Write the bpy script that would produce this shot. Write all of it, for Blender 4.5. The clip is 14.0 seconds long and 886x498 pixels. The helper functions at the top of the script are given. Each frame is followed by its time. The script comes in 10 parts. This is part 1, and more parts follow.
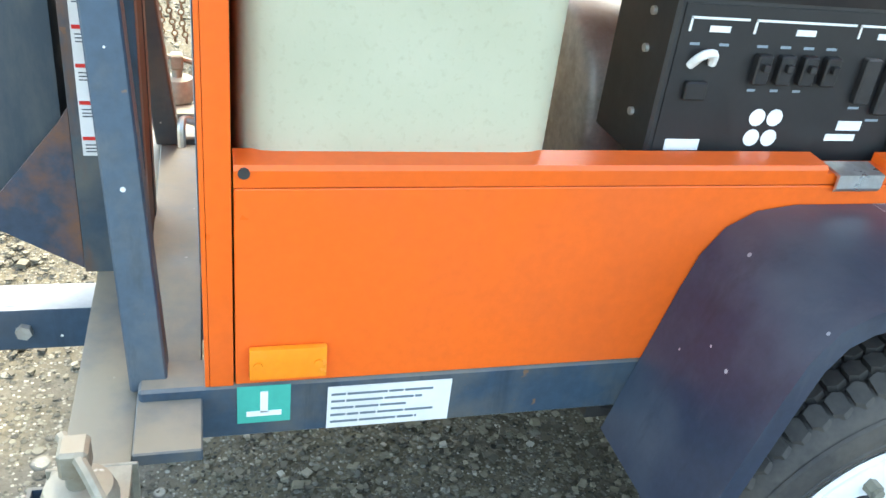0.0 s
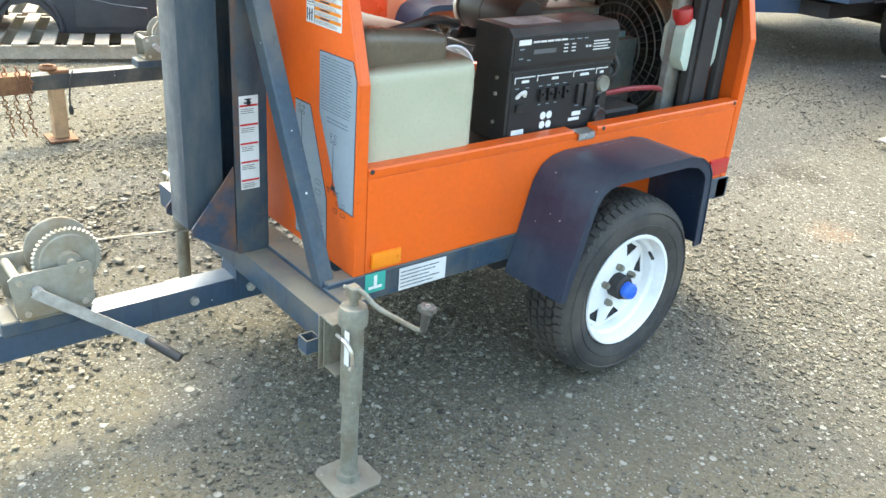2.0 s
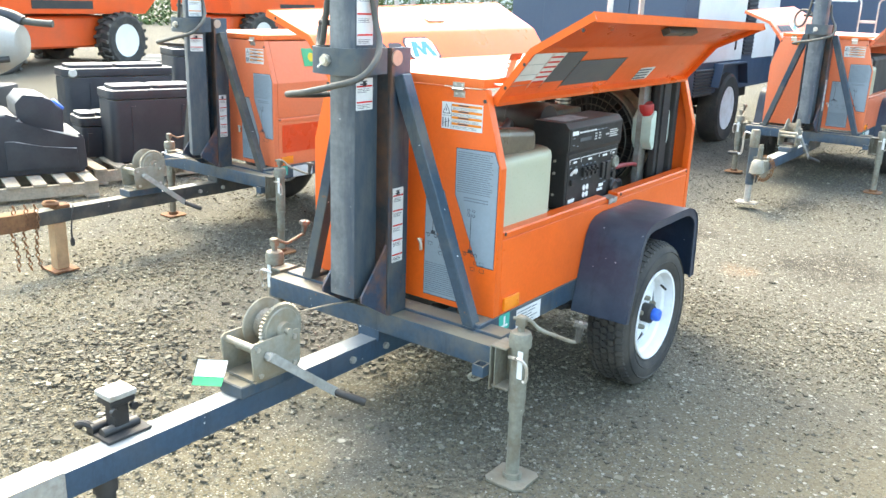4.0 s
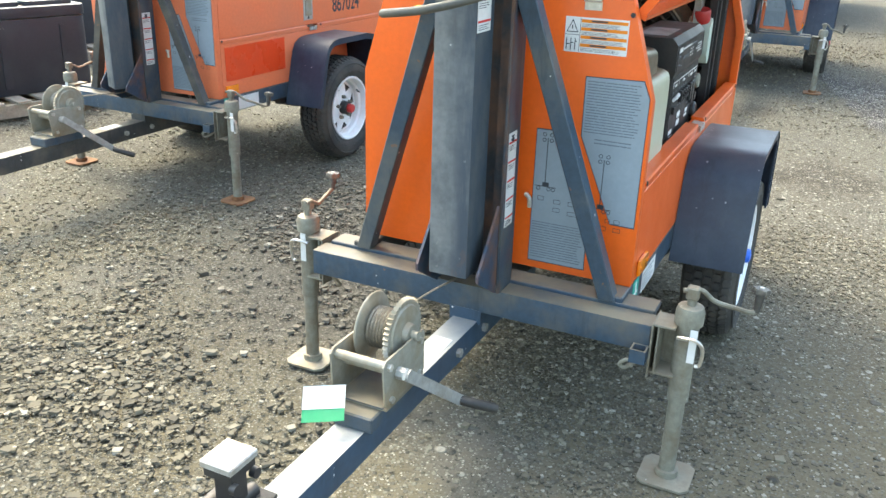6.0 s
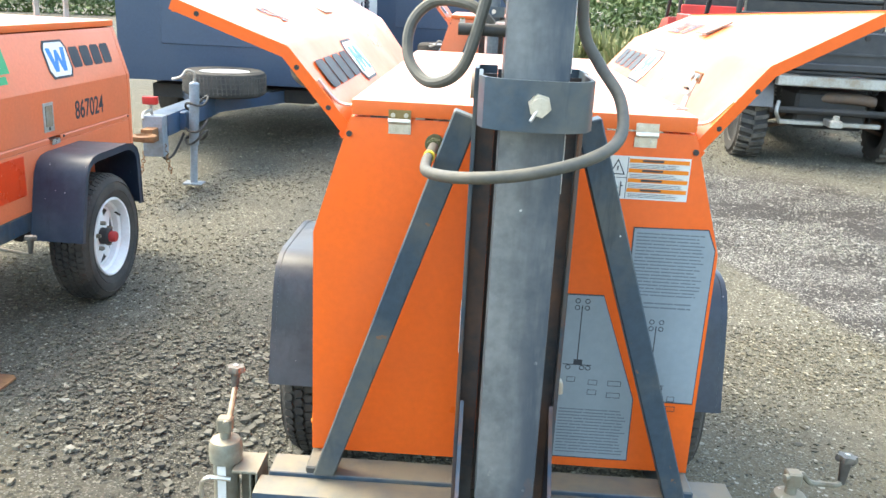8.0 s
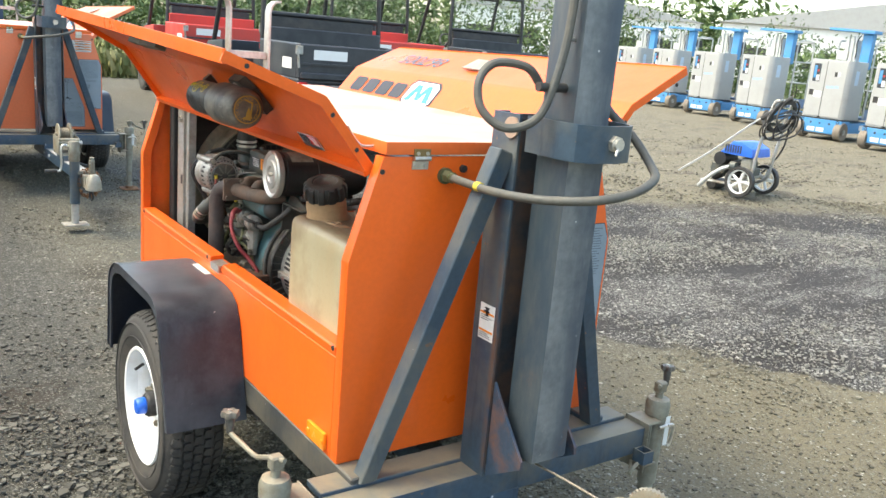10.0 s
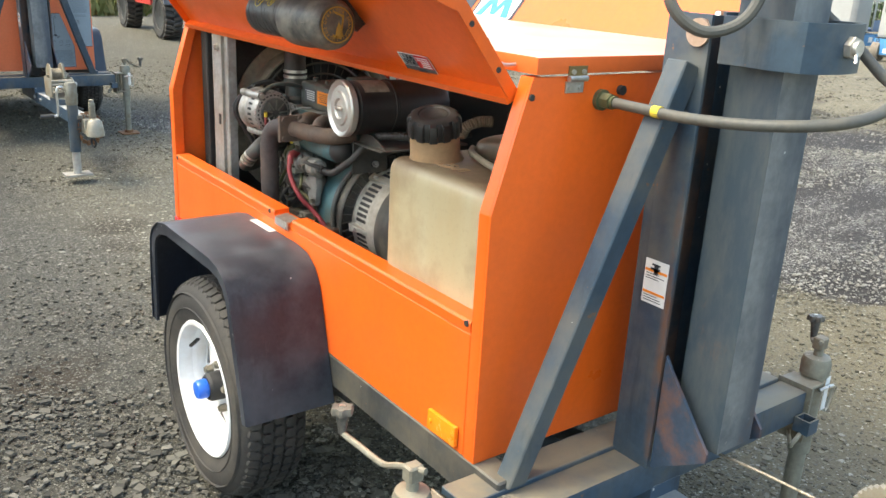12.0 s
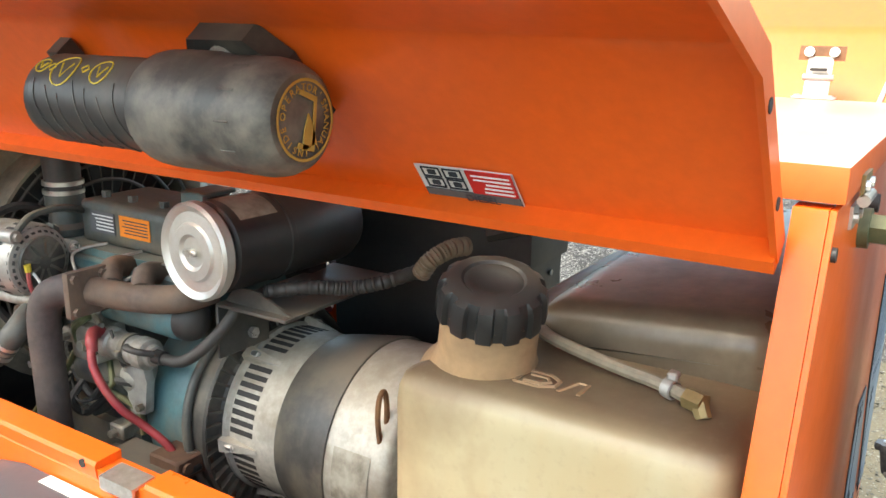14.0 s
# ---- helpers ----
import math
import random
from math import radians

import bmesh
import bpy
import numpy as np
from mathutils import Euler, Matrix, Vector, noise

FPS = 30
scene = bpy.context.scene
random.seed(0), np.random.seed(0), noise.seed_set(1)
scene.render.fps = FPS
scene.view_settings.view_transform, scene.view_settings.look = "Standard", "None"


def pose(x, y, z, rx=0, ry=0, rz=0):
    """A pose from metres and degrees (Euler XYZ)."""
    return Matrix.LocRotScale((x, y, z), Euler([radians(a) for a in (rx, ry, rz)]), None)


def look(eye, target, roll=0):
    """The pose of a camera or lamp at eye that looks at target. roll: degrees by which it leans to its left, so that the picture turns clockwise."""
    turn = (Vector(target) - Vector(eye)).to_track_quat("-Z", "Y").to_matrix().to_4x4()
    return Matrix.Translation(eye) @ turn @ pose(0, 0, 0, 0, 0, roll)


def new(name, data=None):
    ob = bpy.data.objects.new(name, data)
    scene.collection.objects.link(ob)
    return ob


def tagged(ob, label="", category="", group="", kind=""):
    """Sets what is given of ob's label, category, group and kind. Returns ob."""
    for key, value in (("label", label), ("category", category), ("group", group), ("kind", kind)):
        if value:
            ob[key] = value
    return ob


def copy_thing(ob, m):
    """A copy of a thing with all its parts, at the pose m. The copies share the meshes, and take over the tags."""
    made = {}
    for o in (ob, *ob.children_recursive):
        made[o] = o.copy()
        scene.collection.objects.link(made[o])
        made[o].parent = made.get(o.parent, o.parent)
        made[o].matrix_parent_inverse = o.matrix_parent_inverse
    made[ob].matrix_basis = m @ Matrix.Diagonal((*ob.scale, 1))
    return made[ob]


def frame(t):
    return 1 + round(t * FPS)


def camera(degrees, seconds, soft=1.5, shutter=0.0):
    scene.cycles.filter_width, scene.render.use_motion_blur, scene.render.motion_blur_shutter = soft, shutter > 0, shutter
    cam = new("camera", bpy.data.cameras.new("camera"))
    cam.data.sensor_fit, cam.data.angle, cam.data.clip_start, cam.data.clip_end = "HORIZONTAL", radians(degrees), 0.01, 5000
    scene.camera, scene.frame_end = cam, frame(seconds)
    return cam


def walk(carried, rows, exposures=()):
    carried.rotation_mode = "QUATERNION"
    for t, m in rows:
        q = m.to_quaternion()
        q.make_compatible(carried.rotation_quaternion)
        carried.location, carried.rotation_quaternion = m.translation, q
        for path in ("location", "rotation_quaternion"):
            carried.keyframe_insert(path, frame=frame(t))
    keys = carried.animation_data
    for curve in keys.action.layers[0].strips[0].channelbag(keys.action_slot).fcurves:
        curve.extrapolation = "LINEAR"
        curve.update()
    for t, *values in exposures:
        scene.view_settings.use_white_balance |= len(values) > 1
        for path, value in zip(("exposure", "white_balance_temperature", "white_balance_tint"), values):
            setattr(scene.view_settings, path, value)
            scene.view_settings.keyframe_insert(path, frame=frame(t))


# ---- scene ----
cam = camera(55.4, 14.0)
PATH = [
    (0, (1.345, 0.013, 1.239), (-0.319, 0.541, 0.263), 7.3),
    (0.5, (1.704, -0.219, 1.476), (0.108, 0.455, 0.476), 6.6),
    (1, (1.923, -0.558, 1.573), (0.416, 0.335, 0.608), 2.0),
    (1.5, (2.152, -0.831, 1.6), (0.698, 0.209, 0.702), 0.3),
    (2, (2.215, -1.171, 1.606), (0.83, -0.001, 0.761), 4.5),
    (2.5, (2.235, -1.507, 1.63), (0.947, -0.147, 0.928), 4.6),
    (3, (2.295, -1.832, 1.627), (1.044, -0.376, 1.064), 4.0),
    (3.5, (2.171, -2.153, 1.621), (0.963, -0.652, 1.085), 4.2),
    (4, (2.001, -2.402, 1.611), (0.856, -0.863, 1.046), 2.0),
    (4.2, (1.904, -2.426, 1.592), (0.771, -0.892, 0.989), 2.3),
    (6.3, (0.771, -2.201, 1.54), (0.082, -0.481, 0.787), 0.9),
    (6.5, (0.671, -2.145, 1.547), (0.066, -0.37, 0.851), 0.6),
    (7, (0.363, -2.07, 1.562), (-0.007, -0.208, 0.932), 0.6),
    (7.5, (0.15, -1.9, 1.561), (-0.057, -0.003, 0.964), 1.3),
    (7.7, (0.063, -1.85, 1.569), (-0.102, 0.056, 0.986), 1.9),
    (9.8, (-1.32, -1.737, 1.595), (-0.28, -0.09, 1.141), 5.1),
    (10, (-1.435, -1.748, 1.61), (-0.296, -0.176, 1.13), 5.1),
    (10.5, (-1.606, -1.756, 1.624), (-0.328, -0.312, 1.094), 4.5),
    (11, (-1.682, -1.699, 1.588), (-0.396, -0.291, 0.985), 4.4),
    (11.5, (-1.627, -1.522, 1.536), (-0.402, -0.099, 0.846), 3.6),
    (12, (-1.458, -1.181, 1.508), (-0.31, 0.33, 0.876), 3.1),
    (12.5, (-1.348, -0.895, 1.52), (-0.201, 0.646, 0.965), -0.1),
    (13, (-1.277, -0.578, 1.514), (0.009, 0.887, 1.065), -1.1),
    (13.5, (-1.148, -0.28, 1.486), (0.292, 1.042, 1.062), -1.3),
    (14, (-1.128, -0.092, 1.468), (0.503, 0.944, 0.953), 0.9),
]
walk(cam, [(t, look(eye, target, roll)) for t, eye, target, roll in PATH], exposures=[(0, 3.35, 7300, 0), (0.5, 3.2, 7300, 0), (1.2, 3.05, 7300, 0), (4.2, 3.08, 7300, 0), (6.3, 2.70, 7300, 0), (7.0, 2.82, 7300, 0), (7.7, 2.86, 7300, 0), (9.8, 2.2, 7300, 1), (12.2, 2.2, 7300, 1), (13, 2.30, 7300, 1), (13.5, 2.36, 7300, 1), (14, 2.58, 7300, 1)])
# ---- body ----

# ---- light ----
SUN_EL, SUN_AZ = 58.0, -62.0          # degrees above the ground, clockwise from +y
world = bpy.data.worlds.new("sky")
scene.world = world
world.use_nodes = True
wn = world.node_tree.nodes
sky = wn.new("ShaderNodeTexSky")
sky.sky_type = "NISHITA"
sky.sun_disc = False
sky.sun_elevation, sky.sun_rotation = radians(SUN_EL), radians(SUN_AZ)
sky.air_density, sky.dust_density, sky.ozone_density = 1.0, 3.0, 1.0
wn["Background"].inputs["Strength"].default_value = 0.15
world.node_tree.links.new(sky.outputs[0], wn["Background"].inputs[0])
sun = new("sun", bpy.data.lights.new("sun", "SUN"))
sun.data.energy, sun.data.angle, sun.data.color = 0.62, radians(24.0), (1.0, 0.93, 0.82)
sun_dir = Vector((math.sin(radians(SUN_AZ)) * math.cos(radians(SUN_EL)), math.cos(radians(SUN_AZ)) * math.cos(radians(SUN_EL)), math.sin(radians(SUN_EL))))
sun.matrix_world = look(sun_dir * 30, (0, 0, 0))

# ---- materials ----
def nodes_of(name):
    m = bpy.data.materials.new(name)
    m.use_nodes = True
    nt = m.node_tree
    return m, nt, nt.nodes["Principled BSDF"]


def link(nt, a, b):
    nt.links.new(a, b)


def noise_node(nt, coord, scale, detail=4.0, rough=0.55, stretch=None):
    if stretch:
        mp = nt.nodes.new("ShaderNodeMapping")
        mp.inputs["Scale"].default_value = stretch
        link(nt, coord, mp.inputs["Vector"])
        coord = mp.outputs[0]
    n = nt.nodes.new("ShaderNodeTexNoise")
    n.inputs["Scale"].default_value, n.inputs["Detail"].default_value, n.inputs["Roughness"].default_value = scale, detail, rough
    link(nt, coord, n.inputs["Vector"])
    return n.outputs["Fac"]


def ramp(nt, fac, lo, hi, a=0.0, b=1.0):
    r = nt.nodes.new("ShaderNodeMapRange")
    r.inputs["From Min"].default_value, r.inputs["From Max"].default_value = lo, hi
    r.inputs["To Min"].default_value, r.inputs["To Max"].default_value = a, b
    link(nt, fac, r.inputs["Value"])
    return r.outputs[0]


def mix(nt, fac, a, b):
    m = nt.nodes.new("ShaderNodeMix")
    m.data_type = "RGBA"
    if isinstance(fac, float):
        m.inputs[0].default_value = fac
    else:
        link(nt, fac, m.inputs[0])
    for sock, v in ((m.inputs[6], a), (m.inputs[7], b)):
        if isinstance(v, tuple):
            sock.default_value = (*v[:3], 1)
        else:
            link(nt, v, sock)
    return m.outputs[2]


def bump(nt, fac, dist, bsdf, strength=1.0):
    b = nt.nodes.new("ShaderNodeBump")
    b.inputs["Distance"].default_value, b.inputs["Strength"].default_value = dist, strength
    link(nt, fac, b.inputs["Height"])
    link(nt, b.outputs[0], bsdf.inputs["Normal"])


def coords(nt):
    return nt.nodes.new("ShaderNodeTexCoord").outputs["Object"]


def surf(name, col, rough=0.5, metal=0.0, dirt=None, dirt_amt=0.5, dirt_scale=3.0, grain=40.0, vary=0.12, bump_d=0.0004, chips=None, chip_at=0.72, coat=0.0, up_dust_glare=None, up_amt=0.6, rvar=0.12, specks=None):
    """A painted, plastic or metal surface: fine grain, larger stains, chips, and a tint on what faces up: dust, on some
    surfaces sky glare.
    """
    m, nt, bs = nodes_of(name)
    co = coords(nt)
    fine = noise_node(nt, co, grain, 5.0, 0.6)
    big = noise_node(nt, co, dirt_scale, 6.0, 0.62)
    dark = tuple(c * (1 - vary) for c in col)
    light = tuple(min(1, c * (1 + vary)) for c in col)
    out = mix(nt, ramp(nt, fine, 0.3, 0.7), dark, light)
    if dirt:
        out = mix(nt, ramp(nt, big, 0.45, 0.68, 0.0, dirt_amt), out, dirt)
    if chips:
        cn = noise_node(nt, co, 26.0, 3.0, 0.7)
        out = mix(nt, ramp(nt, cn, chip_at, chip_at + 0.03), out, chips)
    if specks:
        run = noise_node(nt, co, 16.0, 5.0, 0.7, (1.0, 1.0, 0.12))
        out = mix(nt, ramp(nt, run, 0.56, 0.70, 0.0, 0.65), out, tuple(0.45 * v for v in col))
        out = mix(nt, ramp(nt, run, 0.40, 0.28, 0.0, 0.35), out, tuple(0.55 * v + 0.07 for v in col))
        vo = nt.nodes.new("ShaderNodeTexVoronoi")
        vo.inputs["Scale"].default_value = 23.0
        link(nt, co, vo.inputs["Vector"])
        sc = nt.nodes.new("ShaderNodeSeparateColor")
        link(nt, vo.outputs["Color"], sc.inputs[0])
        lim = nt.nodes.new("ShaderNodeMath")
        lim.operation = "LESS_THAN"
        link(nt, vo.outputs["Distance"], lim.inputs[0])
        link(nt, ramp(nt, sc.outputs[0], 0.45, 1.0, 0.0, 0.085), lim.inputs[1])
        out = mix(nt, lim.outputs[0], out, specks)
    if up_dust_glare:
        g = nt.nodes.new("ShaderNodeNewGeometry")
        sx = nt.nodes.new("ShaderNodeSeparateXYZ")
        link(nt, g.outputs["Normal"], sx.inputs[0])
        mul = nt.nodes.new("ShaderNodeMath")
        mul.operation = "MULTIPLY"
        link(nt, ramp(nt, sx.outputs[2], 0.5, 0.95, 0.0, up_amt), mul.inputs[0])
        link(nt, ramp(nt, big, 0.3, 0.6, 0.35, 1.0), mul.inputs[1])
        out = mix(nt, mul.outputs[0], out, up_dust_glare)
    link(nt, out, bs.inputs["Base Color"])
    link(nt, ramp(nt, big, 0.3, 0.7, max(0.03, rough - rvar), min(1, rough + rvar)), bs.inputs["Roughness"])
    bs.inputs["Metallic"].default_value = metal
    bs.inputs["Coat Weight"].default_value = coat
    bs.inputs["Coat Roughness"].default_value = 0.12
    if bump_d:
        bump(nt, fine, bump_d, bs, 0.6)
    return m


DUST = (0.33, 0.27, 0.19)
M = {}
M["orange"] = surf("orange_paint", (0.76, 0.118, 0.014), 0.36, 0.0, (0.50, 0.10, 0.03), 0.35, 2.2, 60, 0.05, 0.00015, coat=0.12)
M["orange_old"] = surf("faded_orange_paint", (0.70, 0.172, 0.072), 0.42, 0.0, (0.58, 0.19, 0.10), 0.5, 2.0, 60, 0.06, 0.0002, coat=0.1)
# Upward faces paler: the lid's sky glare is put into the colour.
M["lid"] = surf("orange_paint_glare_on_top", (0.74, 0.14, 0.03), 0.48, 0.0, (0.70, 0.16, 0.05), 0.5, 3.0, 60, 0.05, 0.0002, coat=0.05, up_dust_glare=(0.72, 0.43, 0.34), up_amt=0.92)
M["frame"] = surf("blue_grey_frame_paint", (0.026, 0.052, 0.082), 0.50, 0.0, (0.105, 0.098, 0.080), 0.72, 7.0, 50, 0.2, 0.0004, chips=(0.15, 0.085, 0.05), chip_at=0.70, up_dust_glare=(0.215, 0.180, 0.120), up_amt=0.9, specks=(0.52, 0.52, 0.50))
M["rail_dusty"] = surf("dusty_grey_rail_paint", (0.040, 0.042, 0.042), 0.55, 0.0, (0.115, 0.10, 0.075), 0.9, 7.0, 50, 0.2, 0.0004, chips=(0.16, 0.085, 0.05), chip_at=0.70, up_dust_glare=(0.19, 0.165, 0.12), up_amt=0.8, specks=(0.5, 0.5, 0.48))
M["frame_clean"] = surf("dark_blue_steel_paint", (0.026, 0.050, 0.076), 0.46, 0.0, (0.095, 0.098, 0.090), 0.95, 5.0, 50, 0.18, 0.0003, chips=(0.16, 0.085, 0.05), chip_at=0.69, specks=(0.60, 0.60, 0.58))
M["mastface"] = surf("worn_grey_mast_paint", (0.155, 0.165, 0.168), 0.52, 0.0, (0.060, 0.070, 0.078), 0.9, 7.0, 45, 0.18, 0.0004, chips=(0.26, 0.25, 0.23), chip_at=0.71, specks=(0.55, 0.55, 0.53))
M["fender_blue"] = surf("navy_moulded_plastic", (0.014, 0.026, 0.050), 0.42, 0.0, (0.050, 0.068, 0.092), 0.85, 4.0, 90, 0.15, 0.0003, up_dust_glare=(0.085, 0.085, 0.090), up_amt=0.6, specks=(0.32, 0.33, 0.35))
M["fender"] = surf("black_moulded_plastic", (0.013, 0.017, 0.026), 0.40, 0.0, (0.050, 0.058, 0.070), 0.85, 6.0, 90, 0.2, 0.0004, up_dust_glare=(0.075, 0.080, 0.092), up_amt=0.6, specks=(0.30, 0.30, 0.30))
M["tyre"] = surf("tyre_rubber", (0.028, 0.027, 0.026), 0.78, 0.0, (0.085, 0.075, 0.062), 0.8, 5.0, 80, 0.2, 0.0005)
M["tyre_dusty"] = surf("dusty_lug_rubber", (0.060, 0.056, 0.050), 0.85, 0.0, (0.16, 0.145, 0.12), 0.8, 6.0, 80, 0.2, 0.0006)
M["rim"] = surf("white_wheel_paint", (0.78, 0.79, 0.80), 0.38, 0.0, (0.55, 0.50, 0.44), 0.5, 9.0, 70, 0.03, 0.0001)
M["rubber"] = surf("black_rubber", (0.024, 0.023, 0.022), 0.6, 0.0, (0.08, 0.07, 0.06), 0.5, 8.0, 80, 0.2, 0.0003)
M["cable"] = surf("grey_rubber_cable", (0.066, 0.066, 0.058), 0.6, 0.0, (0.12, 0.108, 0.085), 0.6, 12.0, 90, 0.15, 0.0003)
M["galv"] = surf("galvanised_steel", (0.42, 0.42, 0.40), 0.5, 0.55, (0.26, 0.20, 0.13), 0.7, 8.0, 60, 0.15, 0.0003, up_dust_glare=DUST, up_amt=0.35)
M["zinc"] = surf("bright_zinc_plate", (0.62, 0.60, 0.56), 0.35, 0.85, (0.38, 0.32, 0.22), 0.5, 20.0, 90, 0.12, 0.0002)
M["jack"] = surf("dull_jack_steel", (0.21, 0.205, 0.165), 0.6, 0.25, (0.14, 0.10, 0.06), 0.8, 9.0, 55, 0.18, 0.0005, chips=(0.55, 0.54, 0.50), chip_at=0.72, up_dust_glare=DUST, up_amt=0.5, specks=(0.6, 0.6, 0.58))
M["rust"] = surf("rusty_steel", (0.16, 0.075, 0.035), 0.8, 0.2, (0.30, 0.16, 0.07), 0.8, 12.0, 70, 0.25, 0.0008)
M["brass"] = surf("brass", (0.24, 0.18, 0.08), 0.5, 0.6, (0.30, 0.22, 0.10), 0.6, 20.0, 90, 0.1, 0.0002)
M["black"] = surf("black_powder_coat", (0.014, 0.014, 0.015), 0.5, 0.0, (0.05, 0.045, 0.04), 0.5, 6.0, 90, 0.2, 0.0002, up_dust_glare=(0.16, 0.14, 0.12), up_amt=0.7)
M["panel_black"] = surf("black_control_plate", (0.009, 0.009, 0.010), 0.50, 0.0, (0.035, 0.032, 0.030), 0.25, 7.0, 90, 0.15, 0.0001)
M["white"] = surf("white_print", (0.74, 0.74, 0.72), 0.45, 0.0, (0.62, 0.60, 0.55), 0.4, 8.0, 60, 0.02, 0.0)
M["decal_white"] = surf("white_vinyl", (0.66, 0.66, 0.64), 0.75, 0.0, (0.50, 0.48, 0.44), 0.5, 8.0, 60, 0.03, 0.0)
M["decal_grey"] = surf("grey_blue_vinyl", (0.24, 0.285, 0.32), 0.42, 0.0, (0.19, 0.22, 0.24), 0.5, 4.0, 60, 0.04, 0.0)
M["decal_dark"] = surf("dark_grey_vinyl", (0.115, 0.117, 0.122), 0.8, 0.0, (0.17, 0.16, 0.15), 0.5, 6.0, 60, 0.05, 0.0)
M["ink"] = surf("dark_ink", (0.05, 0.055, 0.065), 0.5, 0.0, None, 0, 5, 60, 0.05, 0.0)
M["ink_soft"] = surf("grey_ink", (0.13, 0.155, 0.18), 0.5, 0.0, None, 0, 5, 60, 0.05, 0.0)
M["red_ink"] = surf("red_ink", (0.55, 0.035, 0.03), 0.45, 0.0, None, 0, 5, 60, 0.05, 0.0)
M["orange_ink"] = surf("warning_orange_ink", (0.72, 0.22, 0.03), 0.45, 0.0, None, 0, 5, 60, 0.05, 0.0)
M["blue_ink"] = surf("blue_ink", (0.06, 0.22, 0.55), 0.45, 0.0, None, 0, 5, 60, 0.05, 0.0)
M["green_ink"] = surf("green_vinyl", (0.06, 0.34, 0.15), 0.45, 0.0, (0.2, 0.4, 0.25), 0.3, 5, 60, 0.05, 0.0)
M["teal_ink"] = surf("teal_vinyl", (0.06, 0.36, 0.28), 0.45, 0.0, None, 0, 5, 60, 0.05, 0.0)
M["yellow_ink"] = surf("yellow_ink", (0.60, 0.46, 0.06), 0.5, 0.0, None, 0, 5, 60, 0.05, 0.0)
M["gold_ink"] = surf("gold_ink", (0.38, 0.24, 0.06), 0.5, 0.0, None, 0, 5, 60, 0.05, 0.0)
M["amber"] = surf("amber_lens", (0.85, 0.24, 0.012), 0.22, 0.0, (0.75, 0.3, 0.05), 0.3, 20, 120, 0.06, 0.0003, coat=0.5)
M["red_lens"] = surf("red_lens", (0.46, 0.018, 0.02), 0.22, 0.0, None, 0, 5, 120, 0.08, 0.0003, coat=0.5)
M["blue_cap"] = surf("blue_plastic_cap", (0.02, 0.13, 0.62), 0.35, 0.0, (0.05, 0.12, 0.35), 0.4, 20, 60, 0.06, 0.0)
M["red_cap"] = surf("red_plastic_cap", (0.42, 0.022, 0.022), 0.4, 0.0, (0.35, 0.05, 0.04), 0.4, 20, 60, 0.06, 0.0)
M["neck"] = surf("dusty_plastic_neck", (0.40, 0.25, 0.13), 0.6, 0.0, (0.25, 0.16, 0.09), 0.7, 12.0, 70, 0.1, 0.0004, up_dust_glare=(0.24, 0.18, 0.11), up_amt=0.6)
M["coolant"] = surf("pale_green_coolant_bottle", (0.47, 0.56, 0.48), 0.4, 0.0, (0.56, 0.62, 0.54), 0.5, 9.0, 60, 0.05, 0.0003)
M["bright_alu"] = surf("clean_cast_aluminium", (0.38, 0.365, 0.33), 0.52, 0.5, (0.17, 0.145, 0.11), 0.85, 16.0, 60, 0.12, 0.0005)
M["gen_alu"] = surf("dusty_generator_casting", (0.46, 0.435, 0.375), 0.5, 0.25, (0.24, 0.20, 0.15), 0.85, 9.0, 60, 0.18, 0.0006, up_dust_glare=(0.40, 0.33, 0.23), up_amt=0.6)
M["dusty_band"] = surf("dusty_black_band", (0.052, 0.049, 0.044), 0.5, 0.0, (0.20, 0.17, 0.125), 0.75, 7.0, 60, 0.2, 0.0004, up_dust_glare=(0.17, 0.14, 0.105), up_amt=0.8)
M["cap_grey"] = surf("grey_dusty_plastic_cap", (0.048, 0.046, 0.042), 0.5, 0.0, (0.23, 0.205, 0.165), 0.9, 11.0, 60, 0.2, 0.0004, up_dust_glare=(0.16, 0.145, 0.12), up_amt=0.4)
M["alu"] = surf("cast_aluminium", (0.34, 0.325, 0.28), 0.55, 0.5, (0.22, 0.18, 0.13), 0.85, 10.0, 60, 0.15, 0.0006, up_dust_glare=(0.30, 0.25, 0.18), up_amt=0.5)
M["cast"] = surf("oily_cast_iron", (0.075, 0.086, 0.082), 0.6, 0.3, (0.17, 0.135, 0.09), 0.8, 8.0, 60, 0.2, 0.0010, up_dust_glare=(0.24, 0.20, 0.14), up_amt=0.7)
M["cast_blue"] = surf("blue_green_engine_paint", (0.062, 0.135, 0.145), 0.5, 0.05, (0.17, 0.15, 0.11), 0.75, 8.0, 60, 0.15, 0.0008, up_dust_glare=(0.22, 0.18, 0.13), up_amt=0.6)
M["exhaust"] = surf("brown_exhaust_iron", (0.115, 0.085, 0.068), 0.75, 0.25, (0.20, 0.13, 0.085), 0.7, 10.0, 60, 0.2, 0.0009)
M["red_cable"] = surf("red_battery_cable", (0.26, 0.030, 0.036), 0.5, 0.0, (0.30, 0.10, 0.07), 0.5, 15, 60, 0.1, 0.0002)
M["dark"] = surf("dark_interior_steel", (0.020, 0.020, 0.021), 0.7, 0.0, (0.06, 0.05, 0.04), 0.6, 5.0, 60, 0.2, 0.0004)
M["fin"] = surf("radiator_fins", (0.018, 0.018, 0.019), 0.6, 0.3, (0.07, 0.06, 0.05), 0.7, 6.0, 60, 0.2, 0.0006)
M["silver"] = surf("silver_cover", (0.52, 0.51, 0.48), 0.42, 0.65, (0.45, 0.40, 0.32), 0.5, 12.0, 90, 0.05, 0.0002)
